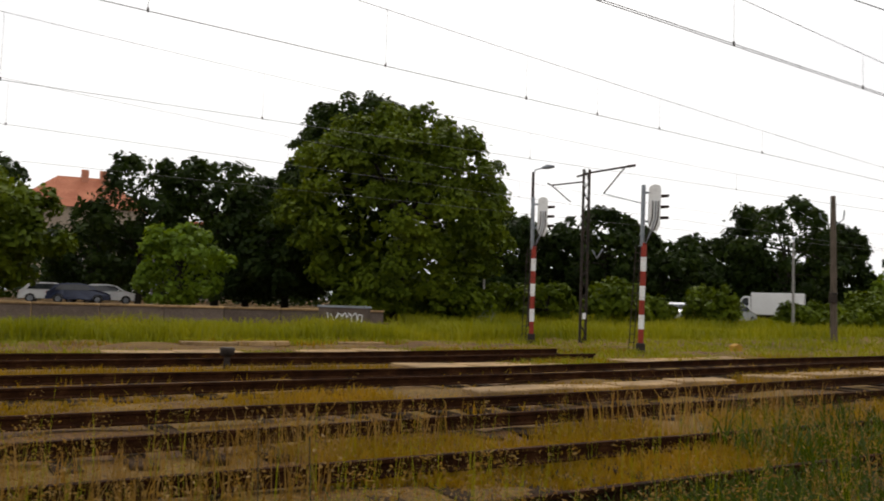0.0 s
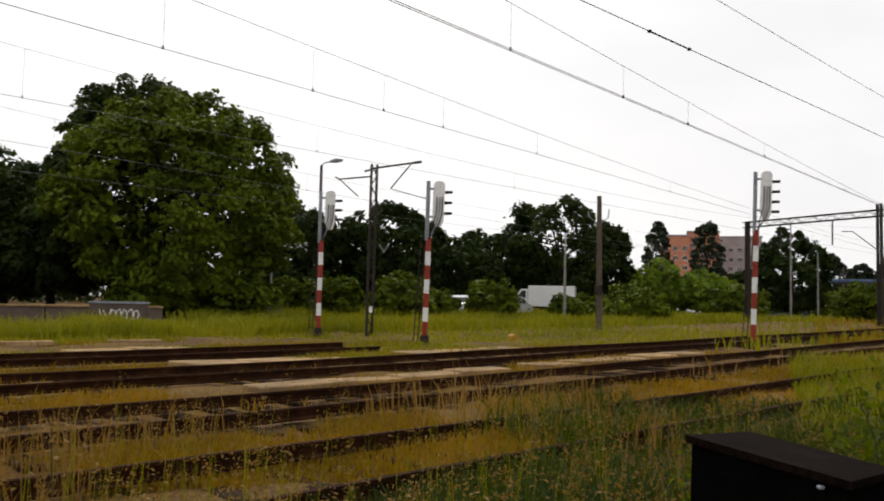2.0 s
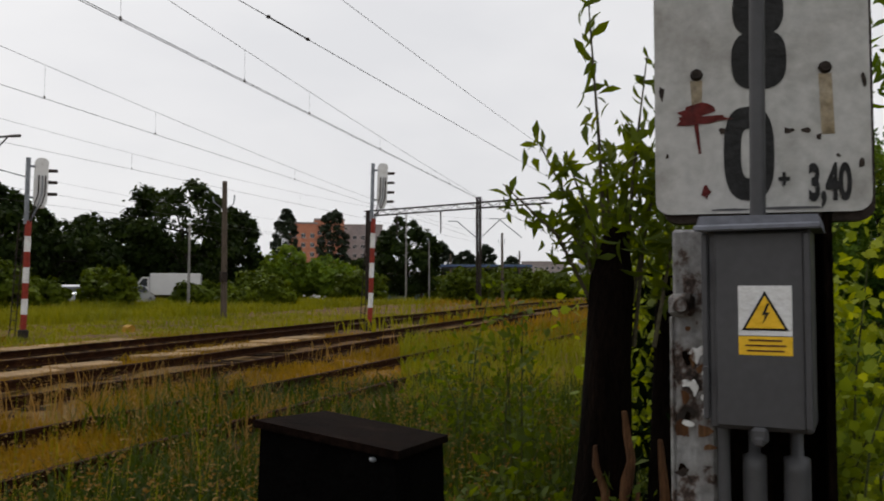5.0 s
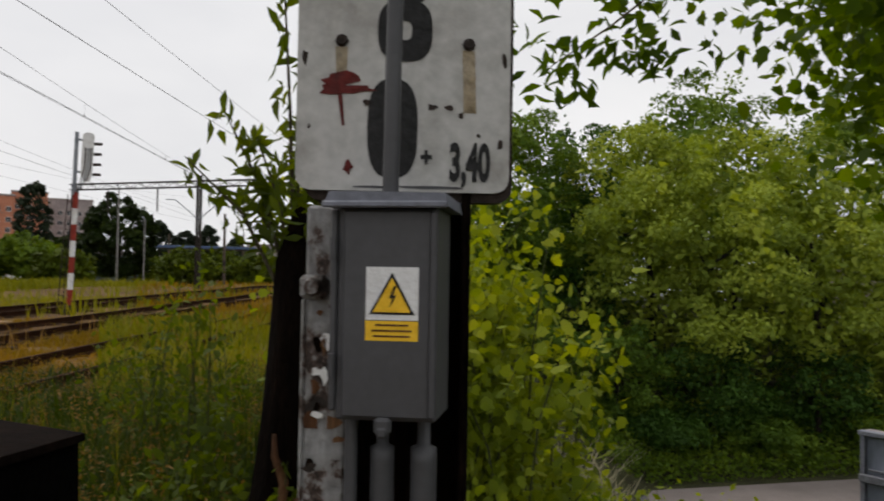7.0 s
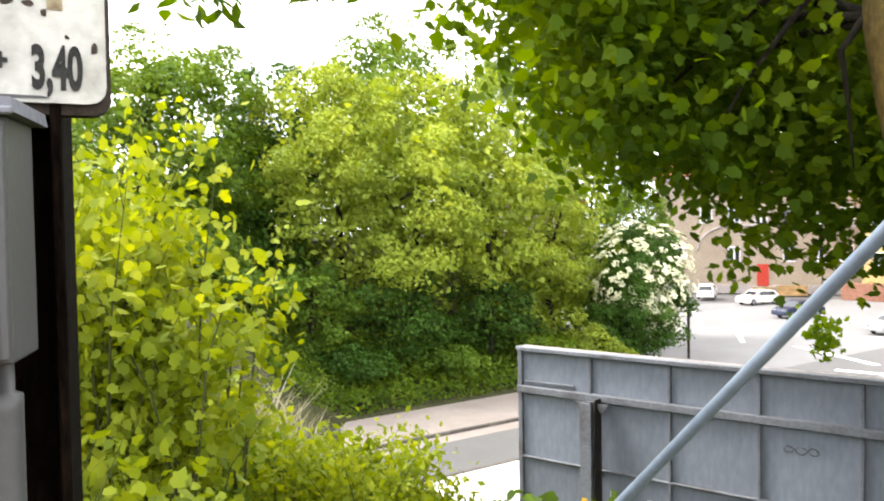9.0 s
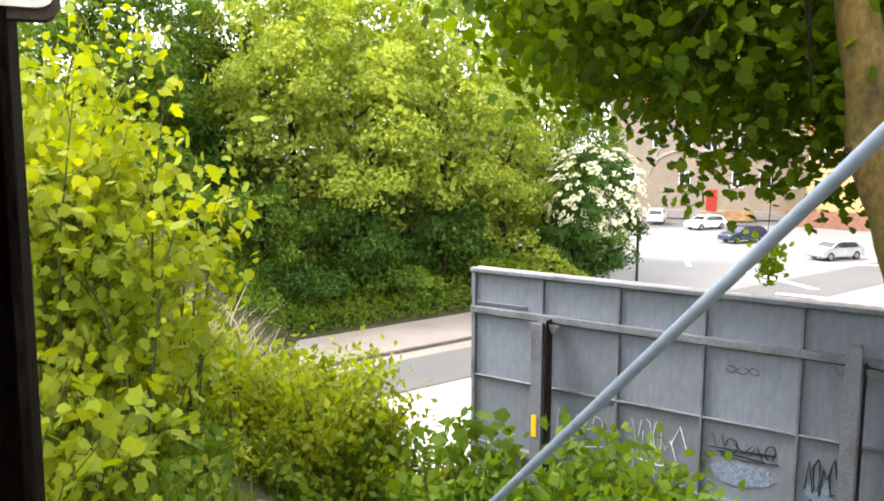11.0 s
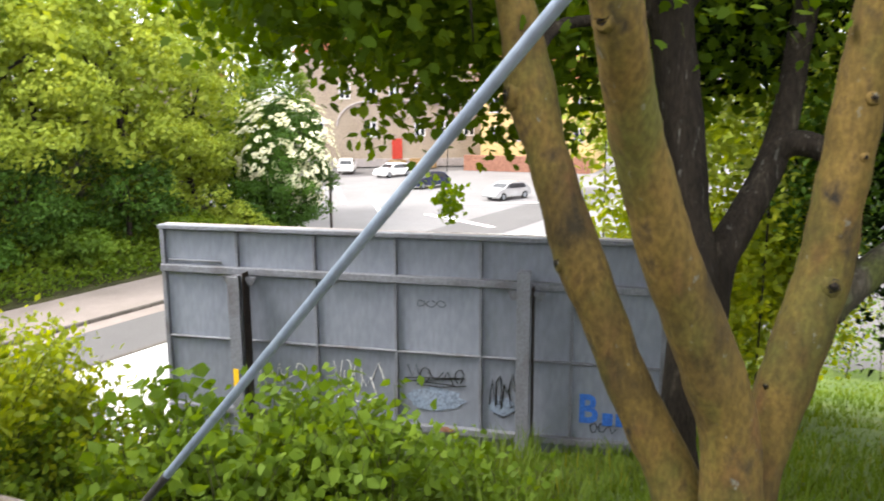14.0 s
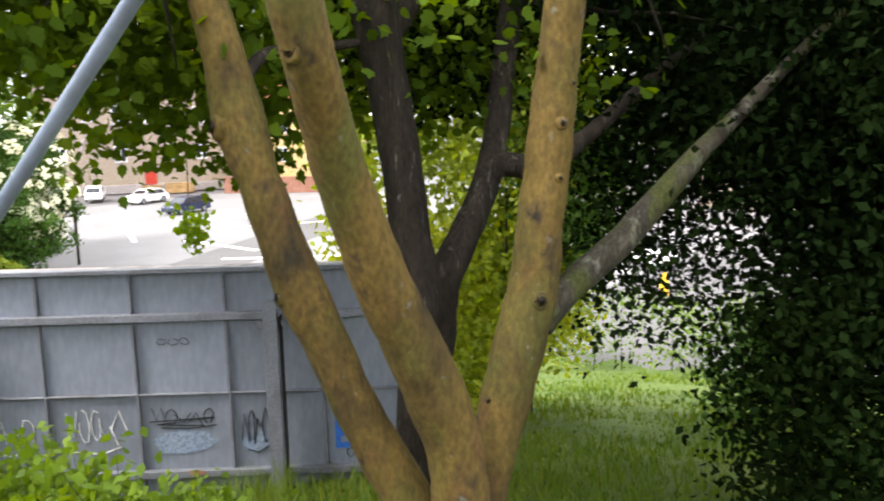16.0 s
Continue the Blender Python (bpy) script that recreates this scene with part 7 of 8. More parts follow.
def slope_undergrowth():
    """Low weeds and seedlings covering the near slope beside the path."""
    rng = np.random.default_rng(78)
    n = 15000
    az, r = rng.uniform(63, 97, n), 3.9 * (15 / 3.9) ** rng.uniform(0, 1, n)
    keep = ~((az > 77) & (az < 86) & (r < 5.7))
    az, r = np.radians(az[keep]), r[keep]
    x, y = ORIGIN[0] + r * np.sin(az), ORIGIN[1] + r * np.cos(az)
    lift = 0.10 + 0.30 * np.clip(np.array([noise.noise(Vector((a * 0.9, c * 0.9, 3.1))) for a, c in zip(x, y)]) + 0.4, 0, 1)
    z = ground_z(x, y) + lift * rng.uniform(0.1, 1, len(x))
    v, f = leaf_arrays(rng, np.stack([x, y, z], 1), 0.055 + 0.006 * r, 0.5)
    tagged(part("slope_undergrowth", array_mesh("slope_undergrowth", v, f, M["leaf_lilac"])), "low green weeds covering the slope", "undergrowth", kind="stuff")


slope_undergrowth()


# ---- near greenery on the slope ----
def near_bush(name, seed, boxes, clumps, per, spread, leaf, material, label, stems_n=10, up=0.35, width=0.62, droop=0.5, shaped=False):
    az = sum(b[0] + b[1] for b in boxes) / (2 * len(boxes))
    r = sum(b[2] + b[3] for b in boxes) / (2 * len(boxes))
    x, y, z = pol(az, r)
    top = thing(name, Matrix(), label, "shrub", "greenery of the slope")
    cloud("foliage", seed, boxes, clumps, per, spread, leaf, material, top, up=up, width=width, droop=droop, shaped=shaped)
    pr = random.Random(seed)
    for k in range(stems_n):
        b = boxes[k % len(boxes)]
        p = pol(pr.uniform(b[0], b[1]), pr.uniform(b[2], b[3]))
        zt = (p[2] + (b[5] - float(b[4])) * 0.85) if isinstance(b[4], str) else b[5] * 0.9 + b[4] * 0.1
        zt = max(zt, p[2] + 0.3)
        o = Vector((pr.uniform(-0.6, 0.6), pr.uniform(-0.6, 0.6), 0))
        e = Vector((p[0], p[1], zt)) + o
        part("stem", Geo().tube([(p[0], p[1], p[2] - 0.1), tuple(Vector((p[0], p[1], (p[2] + zt) / 2)) + o * 0.3), tuple(e)], [0.016, 0.011, 0.004], 6), M["bark_dark"], top)
    return top


def spray_shrub(name, seed, spot, height, stems_n, lean, leaf, material, label, per=46, width=0.6, droop=0.9, group="saplings of the slope", up=0.3, loose=0.085, shaped=True):
    """Arching stems with leaves hung along their upper part."""
    pr, rng = random.Random(seed), np.random.default_rng(seed)
    top = thing(name, pose(*spot), label, "shrub", group)
    where = []
    for k in range(stems_n):
        a, ln, h = pr.uniform(0, 2 * math.pi), pr.uniform(0.15, lean) * height, height * pr.uniform(0.6, 1.08)
        b0 = Vector((pr.uniform(-0.1, 0.1), pr.uniform(-0.1, 0.1), -0.08))
        tip = Vector((b0.x + math.cos(a) * ln, b0.y + math.sin(a) * ln, h))
        mid = b0.lerp(tip, 0.55) + Vector((-math.cos(a) * ln * 0.18, -math.sin(a) * ln * 0.18, h * 0.08))
        part("stem", Geo().tube([b0, mid, tip], [0.002 + 0.004 * height, 0.002 + 0.0025 * height, 0.0015], 5, caps=False), M["greenstem"], top)
        n = int(per * height)
        for i in range(n):
            t = 0.1 + 0.92 * (i / n) ** 0.8
            q = b0.lerp(mid, t / 0.55) if t < 0.55 else mid.lerp(tip, (t - 0.55) / 0.45)
            s = loose * (1.25 - 0.55 * t) * (0.7 + 0.5 * height)
            where.append((q.x + pr.gauss(0, s), q.y + pr.gauss(0, s), max(0.02, q.z + pr.gauss(-0.02, s * 0.7))))
    v, f = leaf_arrays(rng, np.array(where), leaf, up, width, droop, shaped)
    part("foliage", array_mesh("foliage", v, f, M[material]), None, top)
    return top


def spray_field(name, seed, count, az0, az1, r0, r1, h0, h1, label, material, leaf, stems_n=7, lean=0.5, **more):
    pr = random.Random(seed)
    for k in range(count):
        az = az0 + (az1 - az0) * (k + pr.random()) / count
        spray_shrub(name, seed * 100 + k, pol(az, pr.uniform(r0, r1)), pr.uniform(h0, h1), stems_n, lean, leaf, material, label, **more)


# saplings on the slope beyond the post: taller towards the railway
spray_field("maple_sapling", 61, 12, 61.5, 68, 4.8, 8, 1.35, 2.4, "bright-green maple sapling on the slope", "leaf_near", 0.072, 9, 0.42, per=58, shaped="maple", width=0.62)
spray_field("maple_sapling", 74, 9, 66.5, 72, 5.2, 9, 0.6, 1.05, "yellow-green maple sapling on the slope", "leaf_near", 0.072, 8, 0.45, per=50, shaped="maple", width=0.62)
spray_field("maple_sapling", 62, 12, 70, 77, 6.5, 11, 0.55, 0.95, "bright-green maple sapling lower on the slope", "leaf_near", 0.086, 8, 0.5, per=32, shaped="maple", width=0.62)
spray_field("maple_sapling", 63, 7, 63, 72, 3.4, 5.0, 0.45, 0.8, "young maple sapling beside the path", "leaf_near", 0.080, 6, 0.5, per=34, shaped="maple", width=0.62)
spray_field("bramble_shrub", 64, 24, 76, 91, 6.4, 8.6, 0.5, 0.88, "leafy bramble covering the slope", "leaf_near", 0.074, 8, 0.8, per=80, shaped=False)
spray_field("bramble_shrub", 72, 16, 76, 90, 6.2, 7.8, 0.45, 0.8, "dark-green leafy bramble on the slope", "leaf_lilac", 0.074, 8, 0.8, per=80, shaped=False)
spray_field("bramble_shrub", 76, 13, 79.5, 87.8, 6.4, 7.6, 1.0, 1.42, "tall leafy bramble beside the slope path", "leaf_near", 0.074, 9, 0.5, per=105, shaped=False)
spray_field("bramble_shrub", 65, 12, 68, 77.5, 4.2, 6.2, 0.15, 0.34, "low leafy weeds beside the slope path", "leaf_near", 0.05, 8, 0.9, per=90)
spray_field("bramble_shrub", 73, 9, 87.5, 94, 4.6, 6.4, 0.2, 0.4, "low leafy weeds beside the billboard", "leaf_lilac", 0.05, 8, 0.9, per=90)
spray_field("lilac_shrub", 66, 16, 92.5, 108, 4.4, 5.4, 0.75, 1.15, "leafy green shrub in front of the billboard", "leaf_lilac", 0.074, 8, 0.35, per=50, width=0.75)
spray_field("lilac_shrub", 67, 9, 104, 116, 4.9, 6.0, 0.35, 0.6, "low green shrub in front of the billboard", "leaf_lilac", 0.06, 7, 0.5, per=70, width=0.75)
for k, (x, y, z) in enumerate(((5.2, 0.10, 0.02), (5.3, -0.14, -0.02), (5.1, 0.30, -0.22))):
    spray_shrub("lilac_shrub", 7700 + k, (x, y, gz(x, y)), z - gz(x, y), 4, 0.14, 0.10, "leaf_lilac", "large-leaved green shoots beside the billboard", per=26, width=0.75, loose=0.07)
spray_field("track_shrub", 68, 7, 46, 57, 4.2, 7.5, 0.5, 1.0, "loose green sapling in the trackside grass", "leaf_sapling", 0.075, 6, 0.5, shaped=False)
spray_field("track_shrub", 69, 10, 50, 58, 3.2, 6.0, 0.4, 0.8, "leafy green weed in the trackside grass", "leaf_sapling", 0.06, 7, 0.6)
spray_field("track_shrub", 70, 6, 58, 66, 2.6, 3.6, 0.3, 0.6, "leafy green weed around the black stump", "leaf_sapling", 0.055, 7, 0.6)
spray_field("track_shrub", 71, 8, 34, 52, 3.0, 6.0, 0.35, 0.65, "leafy green weed behind the black box", "leaf_sapling", 0.055, 7, 0.6)


spray_field("maple_sapling", 75, 6, 66, 74.5, 4.6, 6.2, 1.6, 2.1, "arching yellow-green maple sapling over the path", "leaf_near", 0.080, 6, 0.45, per=40, shaped="maple", width=0.62)


spray_shrub("maple_sapling", 7601, pol(47.5, 7.0), 1.75, 3, 0.22, 0.065, "leaf_sapling", "slim young maple sapling in the trackside grass", per=44, width=0.5)
spray_shrub("maple_sapling", 7602, pol(51.0, 5.6), 1.75, 3, 0.25, 0.065, "leaf_sapling", "slim young maple sapling in the trackside grass", per=46, width=0.5)
spray_shrub("maple_sapling", 7603, pol(53.5, 6.4), 1.2, 4, 0.35, 0.060, "leaf_sapling", "young maple sapling in the trackside grass", per=50, width=0.5)


def pale_tuft(az, r, seed, tall):
    """Bleached dry grass standing on the slope."""
    x, y, z = pol(az, r)
    rng = np.random.default_rng(seed)
    top = thing("grass_tuft", pose(x, y, z), "bleached dry grass tuft on the slope", "grass tuft", "dry tufts of the slope")
    base = np.stack([rng.normal(0, 0.22, 170), rng.normal(0, 0.2, 170), np.full(170, -0.05)], 1)
    v, f = blades(rng, base, tall, 0.022, 0.45)
    part("dry_grass", array_mesh("dry_grass", v, f, M["straw_pale"]), None, top)


# Shrub colour holds the canopy's shade, far darker than the plain leaf greens.
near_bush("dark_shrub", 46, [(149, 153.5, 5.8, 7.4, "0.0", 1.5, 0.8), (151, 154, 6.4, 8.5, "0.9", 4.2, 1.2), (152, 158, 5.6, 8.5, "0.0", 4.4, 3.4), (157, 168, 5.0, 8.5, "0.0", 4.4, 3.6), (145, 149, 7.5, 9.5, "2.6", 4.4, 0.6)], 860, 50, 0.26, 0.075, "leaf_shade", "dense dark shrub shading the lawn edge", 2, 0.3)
near_bush("garden_shrub", 47, [(121.5, 132, 10.0, 14, "0.0", 2.9, 1.5), (129, 136, 12.0, 15, "0.8", 3.2, 0.9)], 520, 46, 0.30, 0.12, "leaf_near", "bright-green shrub beyond the tree on the lawn", 5, 0.4)
near_bush("laurel_shrub", 50, [(133.5, 139.2, 11, 14, "2.5", 4.6, 1.0), (147, 152, 11, 14, "0.0", 1.6, 0.5)], 260, 40, 0.34, 0.12, "leaf_deep", "dark-green shrub behind the maple on the lawn", 0, 0.4)
near_bush("garden_tree", 49, [(121.5, 129, 11, 15, 0.6, 4.6, 1.0), (128, 136, 11, 15, 0.4, 4.6, 1.2), (133, 138.5, 10, 13, 1.6, 4.6, 0.3)], 520, 40, 0.38, 0.13, "leaf_bank", "leafy yellow-green tree behind the maple on the lawn", 4, 0.4)
near_bush("hedge_shrub", 48, [(134, 150, 27, 30, "0.0", 2.4, 1.0), (150, 160, 25, 28, "0.0", 2.2, 1.0)], 160, 40, 0.35, 0.14, "leaf_bankdark", "dark hedge shrub at the foot of the lawn", 8, 0.4)


def far_foliage(name, seed, az0, az1, r0, r1, h, count, leaf, material, label):
    """Joined far woods behind the single trees."""
    rng = np.random.default_rng(seed)
    az, r = np.radians(rng.uniform(az0, az1, count)), rng.uniform(r0, r1, count)
    x, y = ORIGIN[0] + r * np.sin(az), ORIGIN[1] + r * np.cos(az)
    top = h * (0.72 + 0.45 * patch(x, y, 0.11) + 0.2 * patch(x, y, 0.4))
    z = ground_z(x, y) + top * rng.uniform(0, 1, count) ** 0.8
    v, f = leaf_arrays(rng, np.stack([x, y, z], 1), leaf, 0.5)
    tagged(part(name, array_mesh(name, v, f, M[material])), label, "woods", kind="stuff")


# ---- near-black stump with sprouts ----
def stump():
    """Leaning near-black trunk, twisted torn branches on one side and shoots with drooping leaves."""
    def at(az, z, r=4.15):
        return Vector((0.015 + r * math.sin(radians(az)), 0.31 + r * math.cos(radians(az)), z))

    foot = at(59.0, 0.0)
    foot.z = gz(foot.x, foot.y)
    top = thing("tree_stump", pose(*foot), "near-black leaning tree stump with torn reddish branches and sprouts", "tree stump")
    pr, rng = random.Random(4), np.random.default_rng(64)

    def rel(p):
        return tuple(p - foot)

    part("trunk", Geo().tube([rel(at(58.7, -0.1)), rel(at(59.0, 0.35)), rel(at(59.3, 0.8)), rel(at(59.8, 1.3)), rel(at(60.0, 1.72)), rel(at(60.4, 1.98))], [0.17, 0.145, 0.13, 0.118, 0.10, 0.05], 14, wob=0.16, rng=pr), M["stump"], top, "near-black trunk")
    part("trunk", Geo().tube([rel(at(63.4, -0.1, 4.5)), rel(at(63.6, 0.8, 4.5)), rel(at(63.8, 1.55, 4.5)), rel(at(63.9, 1.75, 4.5))], [0.13, 0.11, 0.09, 0.05], 12, wob=0.14, rng=pr), M["stump"], top, "near-black trunk")
    torn = [((59.0, 0.96), (59.6, 0.75), (59.3, 0.5), (60.0, 0.25), 0.02), ((60.9, 1.12), (61.3, 0.9), (60.8, 0.72), (60.2, 0.62), 0.026), ((60.2, 0.62), (60.0, 0.45), (60.6, 0.2), (60.4, 0.0), 0.022),
            ((63.2, 1.0), (63.5, 0.75), (63.2, 0.45), (63.6, 0.1), 0.022), ((61.8, 0.8), (62.0, 0.6), (61.7, 0.35), (62.1, 0.1), 0.017), ((57.6, 0.55), (58.0, 0.4), (57.8, 0.2), (58.4, 0.0), 0.022), ((56.6, 0.35), (57.2, 0.28), (57.9, 0.12), (58.6, 0.0), 0.018)]
    for *pts, r in torn:
        run = []
        for a, z in pts:
            run.append(at(a, z, 3.94 if a > 58.5 else 4.0) - foot)
        run = [run[0], run[0].lerp(run[1], 0.5) + Vector((pr.uniform(-.02, .02), pr.uniform(-.02, .02), 0.01)), run[1], run[1].lerp(run[2], 0.5) + Vector((pr.uniform(-.02, .02), pr.uniform(-.02, .02), 0)), run[2], run[3]]
        part("torn_branch", Geo().tube(run, [r * 0.4, r * 0.7, r * 0.9, r * 1.0, r * 0.8, r * 0.6], 9, wob=0.3, rng=pr), M["broken"], top, "torn reddish branch")
    shoots = [(60.0, (58.6, 3.2, 4.2)), (60.2, (55.0, 2.45, 4.2)), (60.2, (52.8, 2.2, 4.15)), (60.4, (57.0, 2.35, 4.1)), (60.6, (62.5, 2.85, 4.3)), (60.8, (64.6, 2.6, 4.4)), (61.5, (63.0, 2.3, 4.4)), (60.3, (59.6, 2.4, 4.25)), (60.3, (56.4, 2.05, 4.2)), (62.8, (65.0, 2.1, 4.5)), (61, (61.2, 2.55, 4.4))]
    where = []
    for a, (b, zt, r) in shoots:
        p0, p2 = at(a, 1.4) - foot, at(b, zt, r) - foot
        p1 = p0.lerp(p2, 0.5) + Vector((0, 0, 0.14))
        part("shoot", Geo().tube([p0, p1, p2], [0.013, 0.009, 0.003], 6), M["twig"], top, "thin green shoot")
        for k in range(13):
            t = 0.34 + 0.66 * k / 12
            q = p0.lerp(p1, t * 2) if t < 0.5 else p1.lerp(p2, t * 2 - 1)
            for j in range(3):
                where.append(tuple(q + Vector((pr.uniform(-0.07, 0.07), pr.uniform(-0.07, 0.07), pr.uniform(-0.09, 0.03)))))
    tuft = np.array([at(pr.uniform(58.8, 65.5), pr.uniform(1.6, 2.4), pr.uniform(3.95, 4.7)) - foot for _ in range(52)])
    v, f = leaf_arrays(rng, np.concatenate([np.array(where), around(rng, tuft, 10, 0.10, 1.0)]), 0.105, 0.15, 0.36, 1.6, True)
    part("sprout_leaves", array_mesh("sprout_leaves", v, f, M["leaf_sapling"]), None, top, "drooping green sprout leaves")
    # Leaves behind the trunk carry their shade as colour, through leaf_shade.
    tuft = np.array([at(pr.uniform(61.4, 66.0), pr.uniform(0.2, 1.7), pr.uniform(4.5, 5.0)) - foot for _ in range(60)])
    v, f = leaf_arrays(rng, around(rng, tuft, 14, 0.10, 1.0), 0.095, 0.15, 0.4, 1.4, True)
    part("sprout_leaves", array_mesh("sprout_leaves", v, f, M["leaf_shade"]), None, top, "leaves coloured dark for shade behind the trunk")


stump()


def flat_stone(loc, yaw, w, d, label):
    top = thing("stone_slab", pose(*loc, 4, -3, yaw), label, "stone", "stones of the path")
    rng = random.Random(int(yaw * 10))
    out = [(w / 2 * (1 + rng.uniform(-0.15, 0.1)) * math.cos(2 * math.pi * i / 9), d / 2 * (1 + rng.uniform(-0.15, 0.1)) * math.sin(2 * math.pi * i / 9)) for i in range(9)]
    g = Geo()
    n = len(out)
    g.add([(x, y, 0.05) for x, y in out] + [(x * 1.07, y * 1.07, 0.02) for x, y in out] + [(x * 1.05, y * 1.05, -0.3) for x, y in out],
          [tuple(range(n))] + [(i, i + n, (i + 1) % n + n, (i + 1) % n) for i in range(n)] + [(i + n, i + 2 * n, (i + 1) % n + 2 * n, (i + 1) % n + n) for i in range(n)])
    part("slab", g, M["stone"], top)


flat_stone(pol(82.0, 5.26), 20, 0.50, 0.40, "flat pale stone half sunk in the slope path")
flat_stone(pol(79.2, 4.85), 60, 0.30, 0.24, "flat brown stone half sunk in the slope path")


# ---- grass ----
def blades(rng, base, height, width, lean=0.35):
    n = len(base)
    height = np.broadcast_to(height, (n,)) * rng.uniform(0.5, 1.25, n)
    az = rng.uniform(0, 2 * np.pi, n)
    d = np.stack([np.cos(az), np.sin(az), np.zeros(n)], 1)
    s = np.stack([-np.sin(az + rng.normal(0, 0.8, n)), np.cos(az), np.zeros(n)], 1)
    w = np.broadcast_to(width, (n,))[:, None] * 0.5
    ln = (rng.uniform(0.05, lean * 2, n) * height)[:, None]
    up = np.array([0, 0, 1.0])
    h = height[:, None]
    mid = base + up * h * 0.6 + d * ln * 0.35
    tip = base + up * h * 0.95 + d * ln
    v = np.stack([base - s * w, base + s * w, mid + s * w * 0.7, mid - s * w * 0.7, tip], 1)
    q = np.array([[0, 1, 2], [0, 2, 3], [3, 2, 4]])
    return v.reshape(-1, 3), (np.arange(n)[:, None, None] * 5 + q).reshape(-1, 3)


def scatter(rng, count, az0, az1, r0, r1, keep, power=1.0):
    """Places by bearing and distance, denser close by, where keep(x, y, n, s) allows."""
    out = []
    while sum(len(o) for o in out) < count:
        az, r = np.radians(rng.uniform(az0, az1, count)), r0 * (r1 / r0) ** (rng.uniform(0, 1, count) ** power)
        x, y = ORIGIN[0] + r * np.sin(az), ORIGIN[1] + r * np.cos(az)
        ok = keep(x, y, -0.407 * x + 0.914 * y, 0.914 * x + 0.407 * y, rng.uniform(0, 1, count))
        out.append(np.stack([x, y, ground_z(x, y)], 1)[ok])
    return np.concatenate(out)[:count]


def patch(x, y, scale):
    return np.array([noise.noise(Vector((a * scale, b * scale, 7.7))) for a, b in zip(x, y)])


def grass_field(name, seed, count, az0, az1, r0, r1, keep, height, width, material, label, lean=0.35, power=1.0, grow=0.0):
    rng = np.random.default_rng(seed)
    base = scatter(rng, count, az0, az1, r0, r1, keep, power)
    r = np.hypot(base[:, 0] - ORIGIN[0], base[:, 1] - ORIGIN[1])
    tall = height * (0.65 + 0.8 * np.clip(patch(base[:, 0], base[:, 1], 0.35) + 0.5, 0, 1))
    v, f = blades(rng, base - np.array([0, 0, 0.02]), tall, width * (1 + grow * r), lean)
    return tagged(part(name, array_mesh(name, v, f, M[material])), label, "grass", kind="stuff")


def on_tracks(n):
    d = np.minimum.reduce([np.abs(n - c) for c in (9.25, 13.25, 17.2, 21.3)])
    return d < 1.2


grass_field("trackside_grass", 51, 42000, -28, 62, 7, 26, lambda x, y, n, s, u: (n > 5) & (n < 23) & (u < np.where(on_tracks(n), 0.05, 0.75)) & (patch(x, y, 0.5) > -0.18 - 0.3 * u), 0.15, 0.012, "grass_dry", "yellowed short grass between the tracks", grow=0.06)
grass_field("trackside_grass", 52, 36000, -28, 66, 22, 75, lambda x, y, n, s, u: (n > 9) & (n < 60) & ((n > 24.3) | ((u < 0.12) & (s > 24) & ~on_tracks(n))) & ((x > 4) | (n < 31)), 0.52, 0.022, "grass_mid", "tall rank grass across the yard", grow=0.035)
grass_field("trackside_grass", 53, 18000, -28, 66, 24, 80, lambda x, y, n, s, u: (n > 24.0) & (n < 60) & ((x > 3) | (n < 32)), 0.45, 0.022, "grass_mid", "yellowed tall grass across the yard", grow=0.035)
grass_field("trackside_grass", 61, 16000, -28, 62, 18, 44, lambda x, y, n, s, u: (n > 14.8) & (n < 24.6) & ~((s < 15) & on_tracks(n)), 0.17, 0.018, "grass_mid", "low yellow-green grass round the signals", 0.5, grow=0.03)
grass_field("verge_grass", 54, 44000, -30, 66, 1.7, 13, lambda x, y, n, s, u: (n > 0.35) & (n < np.where(s < 7, 4.9, 6.6)) & (u < np.clip(1.25 - 0.12 * n - 0.25 * (s < 0), 0.2, 1)) & (patch(x, y, 1.1) > -0.22 - 0.35 * u), 0.40, 0.010, "grass_green", "rank green grass beside the siding", 0.55, grow=0.12)
grass_field("verge_grass", 55, 2600, -30, 64, 2.2, 30, lambda x, y, n, s, u: (n > 1.2) & (n < 8.4) & (patch(x, y, 0.3) > -0.1), 0.50, 0.007, "straw", "tall straw-coloured grass stalks", 0.25, grow=0.10)
grass_field("verge_grass", 59, 7000, 42, 58, 3.0, 9, lambda x, y, n, s, u: (n > 0.2) & (n < 5.5), 0.55, 0.009, "grass_green", "tall green seeding grass beside the siding", 0.4, grow=0.1)
grass_field("verge_grass", 60, 9000, 44, 63, 8, 26, lambda x, y, n, s, u: (n > -1.5) & (n < 8.2), 0.42, 0.010, "grass_mid", "tall pale-green seeding grass along the siding", 0.4, grow=0.1)
grass_field("path_grass", 46, 16000, -180, 180, 0.5, 16, lambda x, y, n, s, u: (n < 6) & (patch(x, y, 0.9) > -0.05 - 0.4 * u) & (np.hypot(x - 5.40, y - 0.95) > 0.62), 0.10, 0.007, "grass_green", "short green grass of the trodden path", 0.5, grow=0.1)
grass_field("path_grass", 47, 9000, -180, 180, 0.8, 18, lambda x, y, n, s, u: (n < 6) & (patch(x, y, 0.6) > 0.0) & (np.hypot(x - 5.40, y - 0.95) > 0.62), 0.16, 0.007, "grass_mid", "short yellowed grass of the trodden path", 0.5, grow=0.1)
grass_field("slope_grass", 56, 22000, 62, 118, 1.6, 16, lambda x, y, n, s, u: (n < 0.2) & (np.hypot(x - 5.40, y - 0.95) > 0.55), 0.30, 0.008, "grass_lawn", "green grass on the slope", grow=0.12)
